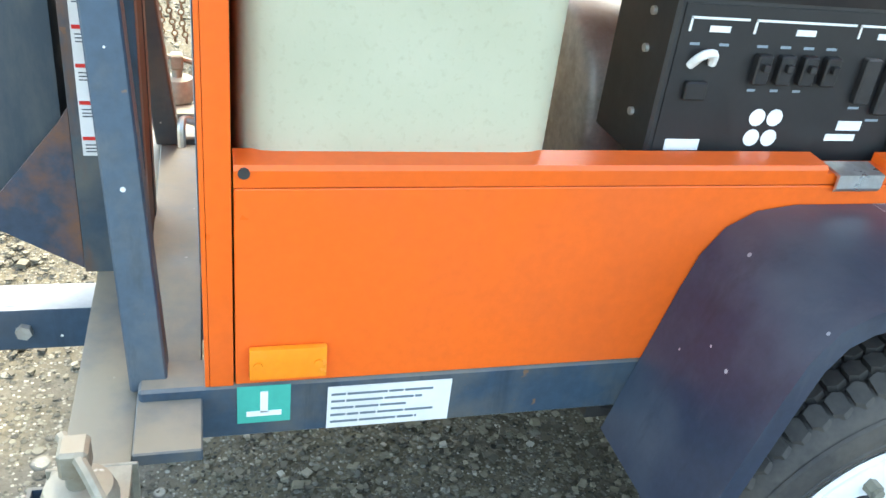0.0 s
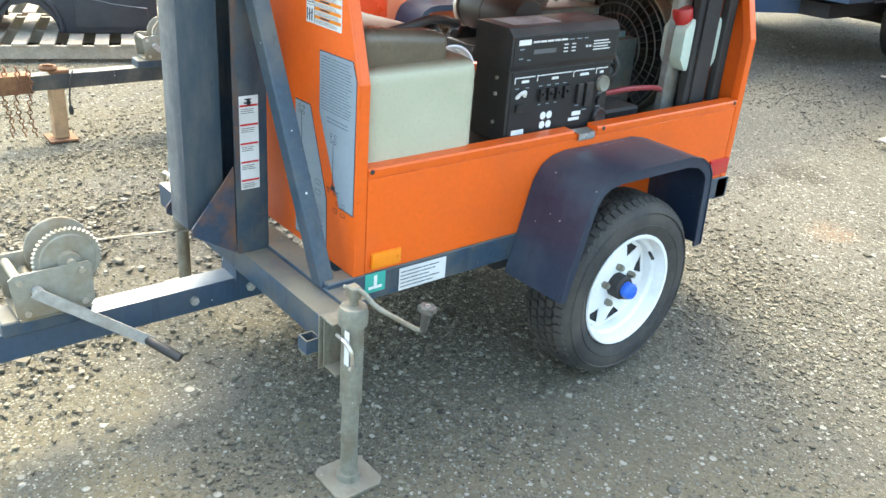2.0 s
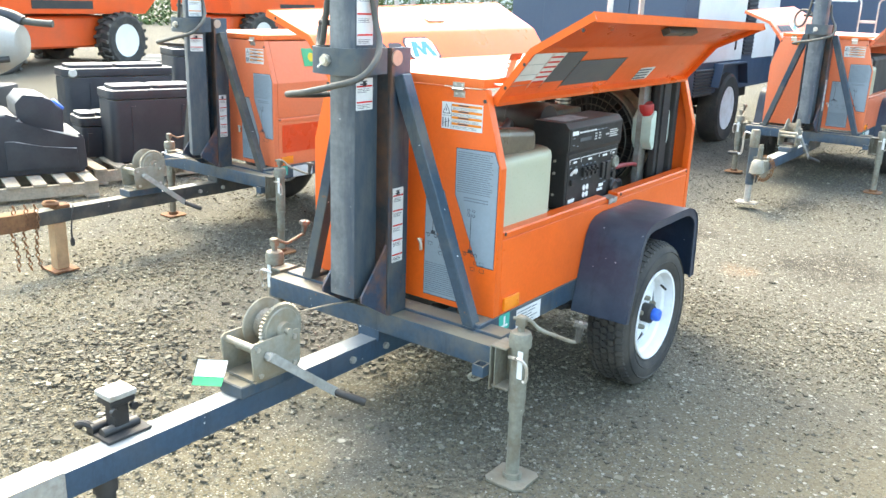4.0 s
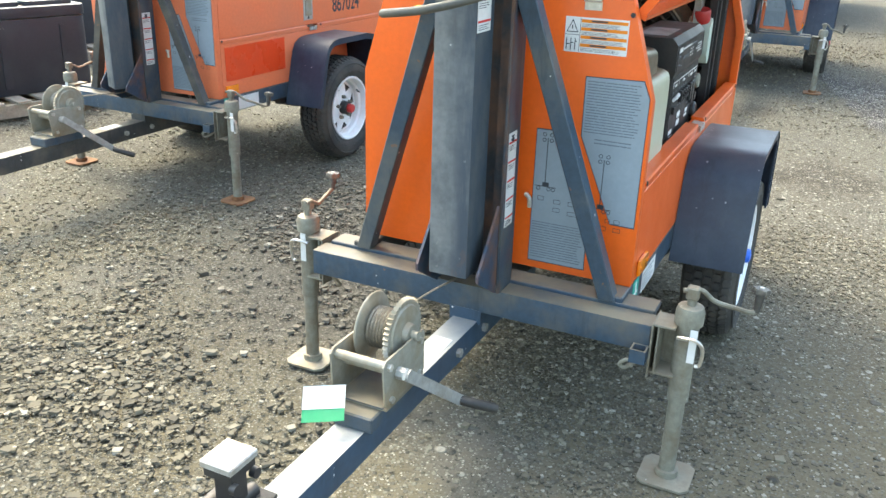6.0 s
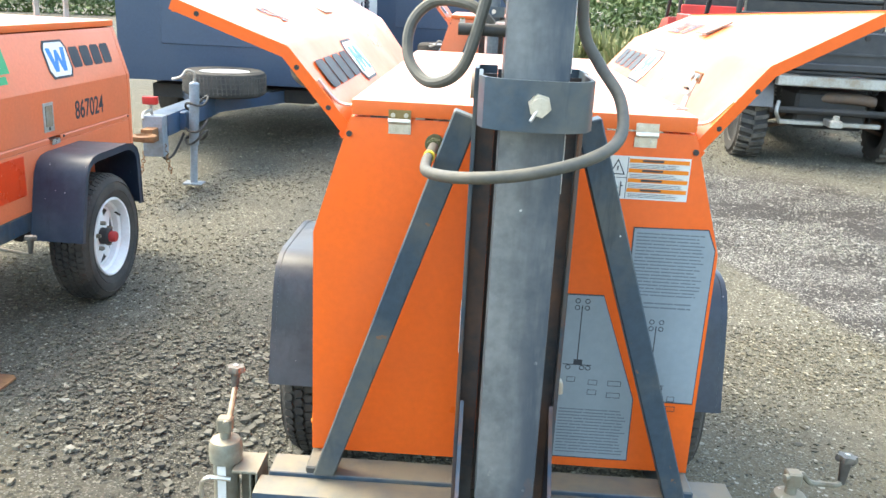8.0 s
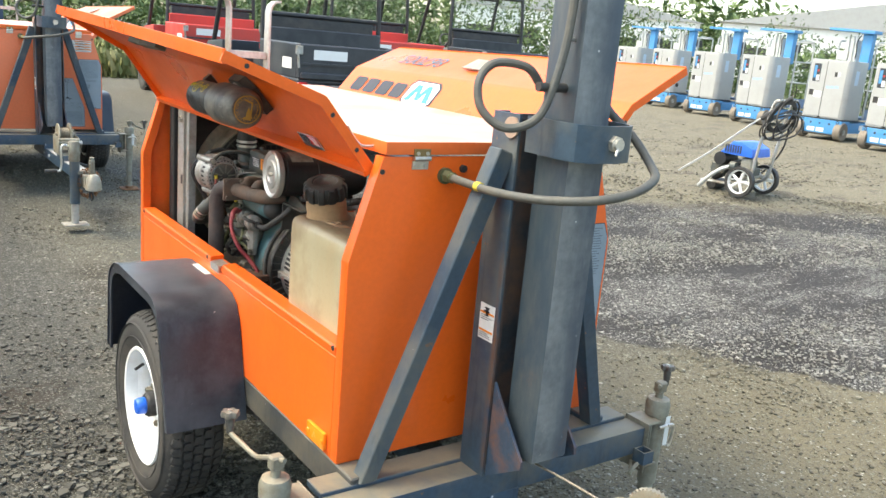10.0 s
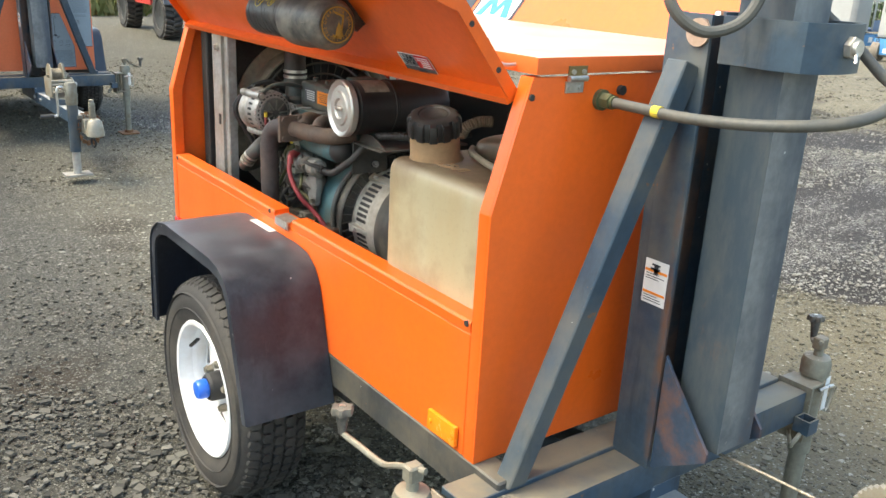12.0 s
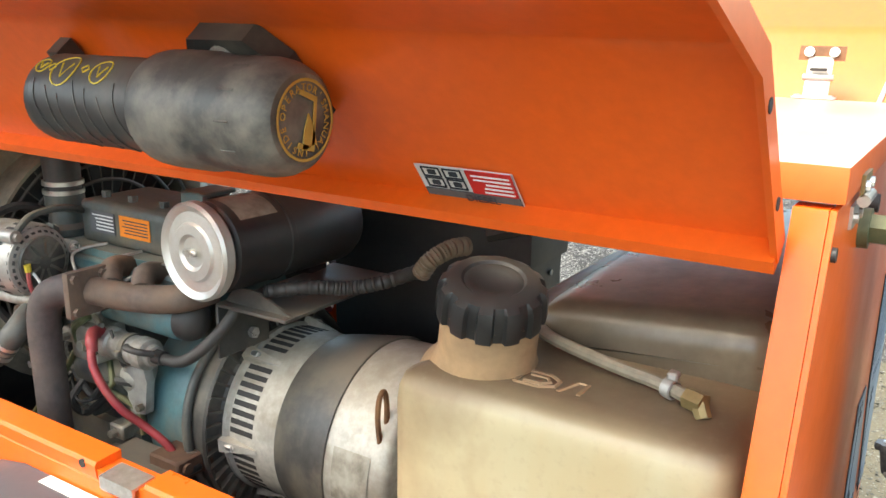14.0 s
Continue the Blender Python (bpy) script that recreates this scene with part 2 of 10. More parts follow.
M["rope"] = surf("steel_cable", (0.28, 0.25, 0.20), 0.55, 0.6, (0.16, 0.12, 0.08), 0.6, 30.0, 200, 0.3, 0.0006)
M["black_plastic"] = surf("dusty_black_plastic", (0.026, 0.025, 0.024), 0.5, 0.0, (0.13, 0.115, 0.09), 0.8, 7.0, 90, 0.15, 0.0003, up_dust_glare=(0.16, 0.14, 0.11), up_amt=0.5)
M["winch"] = surf("dull_zinc_winch_steel", (0.29, 0.275, 0.225), 0.5, 0.3, (0.24, 0.17, 0.09), 0.7, 10.0, 60, 0.12, 0.0003, up_dust_glare=DUST, up_amt=0.4)
M["shroud"] = surf("dusty_tan_plastic", (0.27, 0.23, 0.165), 0.65, 0.0, (0.09, 0.075, 0.055), 0.6, 8.0, 60, 0.15, 0.0004)
M["pin"] = surf("dull_tan_pin", (0.40, 0.30, 0.23), 0.55, 0.3, (0.30, 0.2, 0.13), 0.5, 20.0, 60, 0.1, 0.0003)
M["label_top"] = surf("scuffed_pale_label", (0.42, 0.41, 0.38), 0.6, 0.0, (0.20, 0.185, 0.16), 0.8, 14.0, 80, 0.1, 0.0001)
M["label_tan"] = surf("dusty_paper_label", (0.34, 0.31, 0.25), 0.7, 0.0, (0.12, 0.10, 0.075), 0.8, 18.0, 80, 0.12, 0.0001)
M["saddle"] = surf("dust_caked_plastic", (0.125, 0.098, 0.066), 0.34, 0.0, (0.062, 0.048, 0.033), 0.9, 5.0, 60, 0.15, 0.0006)
M["corr"] = surf("dusty_corrugated_tube", (0.20, 0.15, 0.10), 0.6, 0.0, (0.10, 0.08, 0.06), 0.7, 14.0, 60, 0.15, 0.0003)
M["fuel_cap"] = surf("worn_black_cap_plastic", (0.014, 0.014, 0.014), 0.42, 0.0, (0.035, 0.033, 0.030), 0.6, 14.0, 70, 0.2, 0.0004, up_dust_glare=(0.075, 0.068, 0.056), up_amt=0.7)
M["guard"] = surf("dusty_guard_wire", (0.075, 0.070, 0.062), 0.5, 0.3, (0.14, 0.12, 0.09), 0.6, 20.0, 60, 0.1, 0.0)
M["gland"] = surf("olive_gland", (0.085, 0.10, 0.05), 0.45, 0.3, (0.25, 0.2, 0.1), 0.6, 20.0, 60, 0.1, 0.0003)
M["exhaust_pipe"] = surf("wrapped_exhaust_pipe", (0.060, 0.048, 0.046), 0.7, 0.1, (0.12, 0.09, 0.07), 0.6, 12.0, 80, 0.2, 0.0006)


def two_sided_mast():
    """Mast paint: grey on the face that looks forward, darker towards +x there, dark blue on the sides."""
    m = M["mastface"].copy()
    m.name = "mast_paint_grey_in_front"
    nt = m.node_tree
    bs = nt.nodes["Principled BSDF"]
    grey = bs.inputs["Base Color"].links[0].from_socket
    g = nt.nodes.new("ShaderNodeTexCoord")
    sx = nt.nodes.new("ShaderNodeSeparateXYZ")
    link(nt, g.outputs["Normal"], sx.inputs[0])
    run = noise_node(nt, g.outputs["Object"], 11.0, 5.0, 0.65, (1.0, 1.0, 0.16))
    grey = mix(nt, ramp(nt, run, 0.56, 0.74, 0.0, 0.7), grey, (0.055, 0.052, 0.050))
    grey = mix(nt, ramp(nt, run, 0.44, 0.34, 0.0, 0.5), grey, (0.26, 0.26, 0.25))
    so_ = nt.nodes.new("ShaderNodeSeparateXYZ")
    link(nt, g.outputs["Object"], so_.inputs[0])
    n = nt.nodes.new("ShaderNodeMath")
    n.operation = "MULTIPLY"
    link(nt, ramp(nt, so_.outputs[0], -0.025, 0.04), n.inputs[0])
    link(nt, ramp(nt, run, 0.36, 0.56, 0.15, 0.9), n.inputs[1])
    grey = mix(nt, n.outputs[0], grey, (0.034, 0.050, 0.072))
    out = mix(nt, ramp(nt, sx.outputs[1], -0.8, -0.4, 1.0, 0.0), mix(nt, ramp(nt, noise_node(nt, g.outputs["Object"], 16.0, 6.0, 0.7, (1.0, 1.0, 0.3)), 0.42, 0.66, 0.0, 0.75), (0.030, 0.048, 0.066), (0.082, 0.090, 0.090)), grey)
    rust = noise_node(nt, g.outputs["Object"], 5.0, 6.0, 0.7, (1.0, 1.0, 0.5))
    out = mix(nt, ramp(nt, rust, 0.64, 0.76, 0.0, 0.75), out, (0.15, 0.075, 0.04))
    link(nt, out, bs.inputs["Base Color"])
    return m


M["mast_two"] = two_sided_mast()
def rusted_upright():
    """Dark blue paint with rust runs along the front lip."""
    m = M["frame_clean"].copy()
    m.name = "dark_blue_paint_with_rusty_lip"
    nt = m.node_tree
    bs = nt.nodes["Principled BSDF"]
    out = bs.inputs["Base Color"].links[0].from_socket
    co = coords(nt)
    sx = nt.nodes.new("ShaderNodeSeparateXYZ")
    link(nt, co, sx.inputs[0])
    run = noise_node(nt, co, 7.0, 6.0, 0.68, (1.0, 1.0, 0.35))
    n = nt.nodes.new("ShaderNodeMath")
    n.operation = "MULTIPLY"
    link(nt, ramp(nt, run, 0.46, 0.58, 0.0, 0.9), n.inputs[0])
    link(nt, ramp(nt, sx.outputs[1], -0.160, -0.174), n.inputs[1])
    out = mix(nt, n.outputs[0], out, (0.120, 0.058, 0.032))
    link(nt, out, bs.inputs["Base Color"])
    return m


M["upright"] = rusted_upright()
M["gusset"] = surf("rusting_blue_paint", (0.026, 0.045, 0.074), 0.55, 0.0, (0.17, 0.075, 0.035), 0.95, 9.0, 50, 0.2, 0.0005, chips=(0.30, 0.29, 0.27), chip_at=0.735)
# Drawbar's upward faces: worn, and their bright reflection put into the colour.
M["tongue"] = surf("dark_blue_drawbar_paint", (0.030, 0.060, 0.098), 0.42, 0.0, (0.06, 0.065, 0.07), 0.6, 4.0, 50, 0.15, 0.0003, chips=(0.35, 0.34, 0.32), chip_at=0.745, up_dust_glare=(0.40, 0.395, 0.365), up_amt=0.9, specks=(0.6, 0.6, 0.58))


def stained_tank():
    """Tank plastic: olive cream, caked with brown dust on top and on the engine side."""
    m, nt, bs = nodes_of("stained_tank_plastic")
    co = coords(nt)
    big = noise_node(nt, co, 4.0, 6.0, 0.6)
    run = noise_node(nt, co, 9.0, 4.0, 0.6, (1.0, 1.0, 0.22))
    fine = noise_node(nt, co, 90.0, 4.0, 0.6)
    out = mix(nt, ramp(nt, big, 0.3, 0.7), (0.40, 0.40, 0.285), (0.46, 0.45, 0.33))
    sx = nt.nodes.new("ShaderNodeSeparateXYZ")
    link(nt, co, sx.inputs[0])
    def prod(a, b):
        n = nt.nodes.new("ShaderNodeMath")
        n.operation = "MULTIPLY"
        link(nt, a, n.inputs[0])
        link(nt, b, n.inputs[1])
        return n.outputs[0]
    side = ramp(nt, sx.outputs[0], 0.25, -0.30)
    out = mix(nt, prod(side, ramp(nt, run, 0.25, 0.62, 0.55, 0.95)), out, (0.38, 0.298, 0.170))
    out = mix(nt, prod(side, ramp(nt, big, 0.46, 0.66, 0.0, 0.7)), out, (0.20, 0.135, 0.075))
    g = nt.nodes.new("ShaderNodeNewGeometry")
    sn = nt.nodes.new("ShaderNodeSeparateXYZ")
    link(nt, g.outputs["Normal"], sn.inputs[0])
    out = mix(nt, prod(ramp(nt, sn.outputs[2], 0.35, 0.9), ramp(nt, big, 0.25, 0.55, 0.60, 1.0)), out, (0.150, 0.102, 0.058))
    out = mix(nt, ramp(nt, fine, 0.55, 0.75, 0.0, 0.25), out, (0.24, 0.19, 0.12))
    link(nt, out, bs.inputs["Base Color"])
    link(nt, ramp(nt, big, 0.3, 0.7, 0.34, 0.6), bs.inputs["Roughness"])
    bump(nt, fine, 0.0004, bs, 0.5)
    return m


M["tank"] = stained_tank()
M["rusty_brown"] = surf("rust_brown_primer", (0.085, 0.046, 0.030), 0.7, 0.1, (0.13, 0.075, 0.045), 0.8, 7.0, 50, 0.2, 0.0005)
M["patch_red"] = surf("red_orange_patch_colour", (0.66, 0.055, 0.010), 0.34, 0.0, (0.55, 0.07, 0.02), 0.5, 3.0, 60, 0.05, 0.00015)
M["recess"] = surf("rusting_recess_paint", (0.022, 0.028, 0.036), 0.6, 0.0, (0.150, 0.075, 0.042), 0.95, 5.0, 50, 0.2, 0.0005)
M["jackblue"] = surf("pale_blue_grey_casting", (0.26, 0.31, 0.36), 0.5, 0.3, (0.2, 0.19, 0.17), 0.6, 10.0, 60, 0.12, 0.0003)
for key in ("ink", "ink_soft", "red_ink", "orange_ink", "blue_ink", "green_ink", "teal_ink", "yellow_ink", "gold_ink", "decal_white", "decal_grey", "decal_dark", "white"):
    M[key].node_tree.nodes["Principled BSDF"].inputs["Specular IOR Level"].default_value = 0.12
for key in ("orange", "orange_old", "lid"):
    M[key].node_tree.nodes["Principled BSDF"].inputs["Specular IOR Level"].default_value = 0.32

# ---- building helpers ----
def mesh_of(name, bm, mat, smooth=32.0):
    bmesh.ops.recalc_face_normals(bm, faces=bm.faces)
    me = bpy.data.meshes.new(name)
    bm.to_mesh(me)
    bm.free()
    for m in (mat if isinstance(mat, (list, tuple)) else [mat]):
        me.materials.append(m)
    if smooth:
        me.polygons.foreach_set("use_smooth", [True] * len(me.polygons))
        me.set_sharp_from_angle(angle=radians(smooth))
    return me


def islands(bm):
    """The separate pieces of a mesh, as lists of faces."""
    seen, out = set(), []
    for f in bm.faces:
        if f in seen:
            continue
        seen.add(f)
        todo, group = [f], []
        while todo:
            g = todo.pop()
            group.append(g)
            for v in g.verts:
                for h in v.link_faces:
                    if h not in seen:
                        seen.add(h)
                        todo.append(h)
        out.append(group)
    return out


def part(name, bm, mat, parent, label="", smooth=32.0, kind=""):
    """One mesh under a thing or under a part; marks that can be told apart become parts of their own, finer print stays one."""
    if parent.parent and parent.parent.parent:
        parent = parent.parent
    if name in APART:
        groups = islands(bm)
        if 1 < len(groups) <= 12:
            for g in groups[1:]:
                sub = bmesh.new()
                made = {v: sub.verts.new(v.co) for f in g for v in f.verts}
                for f in g:
                    sub.faces.new([made[v] for v in f.verts])
                part(name, sub, mat, parent, label, smooth)
            bmesh.ops.delete(bm, geom=[f for g in groups[1:] for f in g], context="FACES")
        elif len(groups) > 12:
            kind = "stuff"
    ob = new(name, mesh_of(name, bm, mat, smooth))
    ob.parent = parent
    if label or kind:
        tagged(ob, label, kind=kind)
    return ob


APART = ("print", "louvre", "side_plate", "block", "fitting", "cover_bolt", "slot", "alternator_slot", "back_strip", "label")


def thing(name, m, label, category, group="", kind=""):
    ob = new(name)
    ob.empty_display_size = 0.1
    ob.matrix_world = m
    return tagged(ob, label, category, group, kind)


def solo(name, bm, mat, m, label, category, group="", kind="", smooth=32.0):
    ob = new(name, mesh_of(name, bm, mat, smooth))
    ob.matrix_world = m
    return tagged(ob, label, category, group, kind)


def box(bm, x0, x1, y0, y1, z0, z1, bev=0.0, seg=1):
    vs = [bm.verts.new((x, y, z)) for x in (x0, x1) for y in (y0, y1) for z in (z0, z1)]
    fs = [bm.faces.new([vs[i] for i in q]) for q in ((0, 1, 3, 2), (4, 6, 7, 5), (0, 4, 5, 1), (2, 3, 7, 6), (0, 2, 6, 4), (1, 5, 7, 3))]
    if bev:
        es = list({e for f in fs for e in f.edges})
        bmesh.ops.bevel(bm, geom=es, offset=bev, segments=seg, profile=0.7, affect="EDGES")
    return bm


def prism(bm, pts, axis, a, b, bev=0.0):
    def put(p, h):
        return {"x": (h, p[0], p[1]), "y": (p[0], h, p[1]), "z": (p[0], p[1], h)}[axis]
    lo = [bm.verts.new(put(p, a)) for p in pts]
    hi = [bm.verts.new(put(p, b)) for p in pts]
    n = len(pts)
    fs = [bm.faces.new(lo), bm.faces.new(hi)] + [bm.faces.new((lo[i], lo[(i + 1) % n], hi[(i + 1) % n], hi[i])) for i in range(n)]
    if bev:
        es = list({e for f in fs for e in f.edges})
        bmesh.ops.bevel(bm, geom=es, offset=bev, segments=2, profile=0.7, affect="EDGES")
    return bm


def frame_of(d):
    d = d.normalized()
    u = d.orthogonal().normalized()
    return u, d.cross(u)


def rod(bm, p0, p1, r, seg=14, r2=None):
    p0, p1 = Vector(p0), Vector(p1)
    u, v = frame_of(p1 - p0)
    rings = []
    for p, q in ((p0, r), (p1, r if r2 is None else r2)):
        rings.append([bm.verts.new(p + (u * math.cos(k) + v * math.sin(k)) * q) for k in (2 * math.pi * i / seg for i in range(seg))])
    for i in range(seg):
        bm.faces.new((rings[0][i], rings[0][(i + 1) % seg], rings[1][(i + 1) % seg], rings[1][i]))
    bm.faces.new(rings[0])
    bm.faces.new(rings[1])
    return bm


def smooth_path(pts, n=6):
    pts = [Vector(p) for p in pts]
    out = []
    for i in range(len(pts) - 1):
        a, b, c, d = pts[max(i - 1, 0)], pts[i], pts[i + 1], pts[min(i + 2, len(pts) - 1)]
        for k in range(n):
            t = k / n
            out.append(0.5 * ((2 * b) + (c - a) * t + (2 * a - 5 * b + 4 * c - d) * t * t + (3 * b - a - 3 * c + d) * t * t * t))
    return out + [pts[-1]]


def sweep(bm, pts, r, seg=8, n=6, curved=True):
    ps = smooth_path(pts, n) if curved else [Vector(p) for p in pts]
    u, v = frame_of(ps[1] - ps[0])
    rings = []
    for i, p in enumerate(ps):
        d = (ps[min(i + 1, len(ps) - 1)] - ps[max(i - 1, 0)]).normalized()
        u = (u - d * u.dot(d)).normalized()
        v = d.cross(u)
        q = r(i / (len(ps) - 1)) if callable(r) else r
        rings.append([bm.verts.new(p + (u * math.cos(2 * math.pi * k / seg) + v * math.sin(2 * math.pi * k / seg)) * q) for k in range(seg)])
    for a, b in zip(rings, rings[1:]):
        for k in range(seg):
            bm.faces.new((a[k], a[(k + 1) % seg], b[(k + 1) % seg], b[k]))
    bm.faces.new(rings[0])
    bm.faces.new(rings[-1])
    return bm


def lathe(bm, prof, centre, axis, seg=32, closed=False):
    """A turned body: prof holds (radius, height along axis)."""
    d = Vector(axis).normalized()
    u, v = frame_of(d)
    c = Vector(centre)
    rings = [[bm.verts.new(c + d * h + (u * math.cos(2 * math.pi * k / seg) + v * math.sin(2 * math.pi * k / seg)) * max(r, 1e-4)) for k in range(seg)] for r, h in prof]
    pairs = list(zip(rings, rings[1:])) + ([(rings[-1], rings[0])] if closed else [])
    for a, b in pairs:
        for k in range(seg):
            bm.faces.new((a[k], a[(k + 1) % seg], b[(k + 1) % seg], b[k]))
    if not closed:
        bm.faces.new(rings[0])
        bm.faces.new(rings[-1])
    return bm


def quad(bm, pts):
    return bm.faces.new([bm.verts.new(p) for p in pts])


def slab(bm, o, u, v, w, h, t=0.0012, u0=0.0, v0=0.0):
    """A thin plate on the plane through o along u and v, standing t proud of it."""
    o, u, v = Vector(o), Vector(u).normalized(), Vector(v).normalized()
    n = u.cross(v) * t
    ps = [o + u * (u0 + a * w) + v * (v0 + b * h) for a, b in ((0, 0), (1, 0), (1, 1), (0, 1))]
    lo = [bm.verts.new(p + n * 0.1) for p in ps]
    hi = [bm.verts.new(p + n) for p in ps]
    bm.faces.new(hi)
    for i in range(4):
        bm.faces.new((lo[i], lo[(i + 1) % 4], hi[(i + 1) % 4], hi[i]))
    return bm


def poly_slab(bm, pts, n, t=0.0012):
    n = Vector(n) * t
    lo = [bm.verts.new(Vector(p) + n * 0.1) for p in pts]
    hi = [bm.verts.new(Vector(p) + n) for p in pts]
    k = len(pts)
    bm.faces.new(hi)
    for i in range(k):
        bm.faces.new((lo[i], lo[(i + 1) % k], hi[(i + 1) % k], hi[i]))
    return bm


def text_mesh(body, size, m, mat, parent, name="lettering", thick=0.0006, sx=1.0, bold=0.0):
    """Raised letters in the built-in font, lying in the xy plane of m."""
    cu = bpy.data.curves.new(name, "FONT")
    cu.body, cu.size, cu.extrude, cu.align_x, cu.align_y = body, size, thick, "CENTER", "CENTER"
    cu.offset = bold
    tmp = bpy.data.objects.new(name, cu)
    me = bpy.data.meshes.new_from_object(tmp)
    bpy.data.objects.remove(tmp)
    bpy.data.curves.remove(cu)
    me.transform(Matrix.Diagonal((sx, 1, 1, 1)))
    me.transform(m)
    me.materials.clear()
    me.materials.append(mat)
    ob = new(name, me)
    ob.parent = parent
    return ob


def plane_m(o, u, v):
    u, v = Vector(u).normalized(), Vector(v).normalized()
    w = u.cross(v)
    return Matrix((( u.x, v.x, w.x, o[0]), (u.y, v.y, w.y, o[1]), (u.z, v.z, w.z, o[2]), (0, 0, 0, 1)))


def flip(bm):
    for v in bm.verts:
        v.co.x = -v.co.x
    return bm

# ---- ground ----
def ground_material(name, stone=False):
    """Trodden earth with pebbles set in it; the yard's zones differ in earth, in how stony they are, and in damp."""
    m, nt, bs = nodes_of(name)
    co = nt.nodes.new("ShaderNodeNewGeometry").outputs["Position"]
    big = noise_node(nt, co, 0.55, 5.0, 0.6)
    mid = noise_node(nt, co, 4.0, 5.0, 0.6)
    soil = noise_node(nt, co, 1.3, 6.0, 0.62)
    fine = noise_node(nt, co, 60.0, 5.0, 0.72)
    def math2(op, a, b2):
        n = nt.nodes.new("ShaderNodeMath")
        n.operation = op
        for sock, v in zip(n.inputs, (a, b2)):
            if isinstance(v, float):
                sock.default_value = v
            else:
                link(nt, v, sock)
        return n.outputs[0]
    xyz = nt.nodes.new("ShaderNodeSeparateXYZ")
    link(nt, co, xyz.inputs[0])
    wob_big, wob_mid = ramp(nt, big, 0.25, 0.75, -1.0, 1.0), ramp(nt, mid, 0.3, 0.7, -0.4, 0.4)
    wobble = math2("ADD", wob_big, wob_mid)
    def half(ax, ay, d, soft, wob):
        """1 on the side where ax * x + ay * y is above d, with a wavy edge."""
        t = math2("ADD", math2("MULTIPLY", xyz.outputs[0], ax), math2("MULTIPLY", xyz.outputs[1], ay))
        return ramp(nt, math2("ADD", t, math2("MULTIPLY", wobble, wob)), d - soft, d + soft)
    def both(*masks):
        t = masks[0]
        for o in masks[1:]:
            t = math2("MULTIPLY", t, o)
        return t
    def spot(cx, cy, r, seed):
        v = nt.nodes.new("ShaderNodeVectorMath")
        v.operation = "DISTANCE"
        link(nt, co, v.inputs[0])
        v.inputs[1].default_value = (cx, cy, 0.0)
        return ramp(nt, math2("ADD", v.outputs["Value"], math2("MULTIPLY", wob_mid, r * 0.9)), r * 0.55, r * 1.1, 1.0, 0.0)
    # zones
    trodden = both(half(1.0, 0.0, 0.62, 0.35, 0.25), half(-1.0, 0.0, -3.2, 0.1, 0.1), half(0.0, -1.0, -1.25, 0.35, 0.3))
    damp = both(half(0.82, 0.57, 2.65, 0.04, 0.22), half(1.0, 0.30, 2.62, 0.04, 0.10), half(-0.466, -0.885, -6.4, 0.25, 0.5))
    sandy = both(half(0.466, 0.885, 6.4, 0.4, 0.5), half(1.0, -0.35, 2.6, 0.6, 0.5))
    # blackish: a darker strip of ground along the trailer's -x side
    blackish = both(half(-1.0, 0.0, 0.36, 0.22, 0.20), half(1.0, 0.0, -1.45, 0.35, 0.30), half(0.0, 1.0, -0.15, 0.5, 0.3))
    cool = both(half(0.0, 1.0, 1.0, 0.7, 0.5), half(-1.0, 0.25, -3.4, 0.8, 0.6))
    # earth
    earth = mix(nt, ramp(nt, fine, 0.30, 0.70), (0.062, 0.054, 0.035), (0.152, 0.137, 0.096))
    earth = mix(nt, ramp(nt, mid, 0.42, 0.62, 0.0, 0.55), earth, (0.124, 0.107, 0.068))
    earth = mix(nt, ramp(nt, soil, 0.50, 0.62, 0.0, 0.6), earth, (0.098, 0.095, 0.085))
    earth = mix(nt, ramp(nt, trodden, 0.0, 1.0, 0.0, 0.75), earth, mix(nt, ramp(nt, fine, 0.30, 0.70), (0.106, 0.090, 0.057), (0.165, 0.143, 0.095)))
    earth = mix(nt, ramp(nt, cool, 0.0, 1.0, 0.0, 0.8), earth, mix(nt, ramp(nt, fine, 0.34, 0.66), (0.034, 0.032, 0.026), (0.126, 0.119, 0.094)))
    earth = mix(nt, ramp(nt, sandy, 0.0, 1.0, 0.0, 0.8), earth, mix(nt, ramp(nt, fine, 0.34, 0.66), (0.130, 0.112, 0.076), (0.215, 0.190, 0.135)))
    scuff = noise_node(nt, co, 2.2, 8.0, 0.74, (0.6, 1.6, 1.0))
    earth = mix(nt, both(sandy, ramp(nt, scuff, 0.52, 0.62, 0.0, 0.75)), earth, (0.062, 0.053, 0.040))
    earth = mix(nt, both(sandy, ramp(nt, noise_node(nt, co, 9.0, 6.0, 0.7), 0.55, 0.66, 0.0, 0.6)), earth, (0.26, 0.235, 0.18))
    earth = mix(nt, ramp(nt, blackish, 0.0, 1.0, 0.0, 0.86), earth, mix(nt, ramp(nt, fine, 0.34, 0.66), (0.022, 0.022, 0.019), (0.072, 0.071, 0.062)))
    band = ramp(nt, noise_node(nt, co, 1.5, 7.0, 0.72, (0.5, 1.2, 1.0)), 0.42, 0.55)
    wet = mix(nt, ramp(nt, fine, 0.34, 0.66), (0.012, 0.010, 0.009), (0.044, 0.037, 0.031))
    earth = mix(nt, damp, earth, wet)
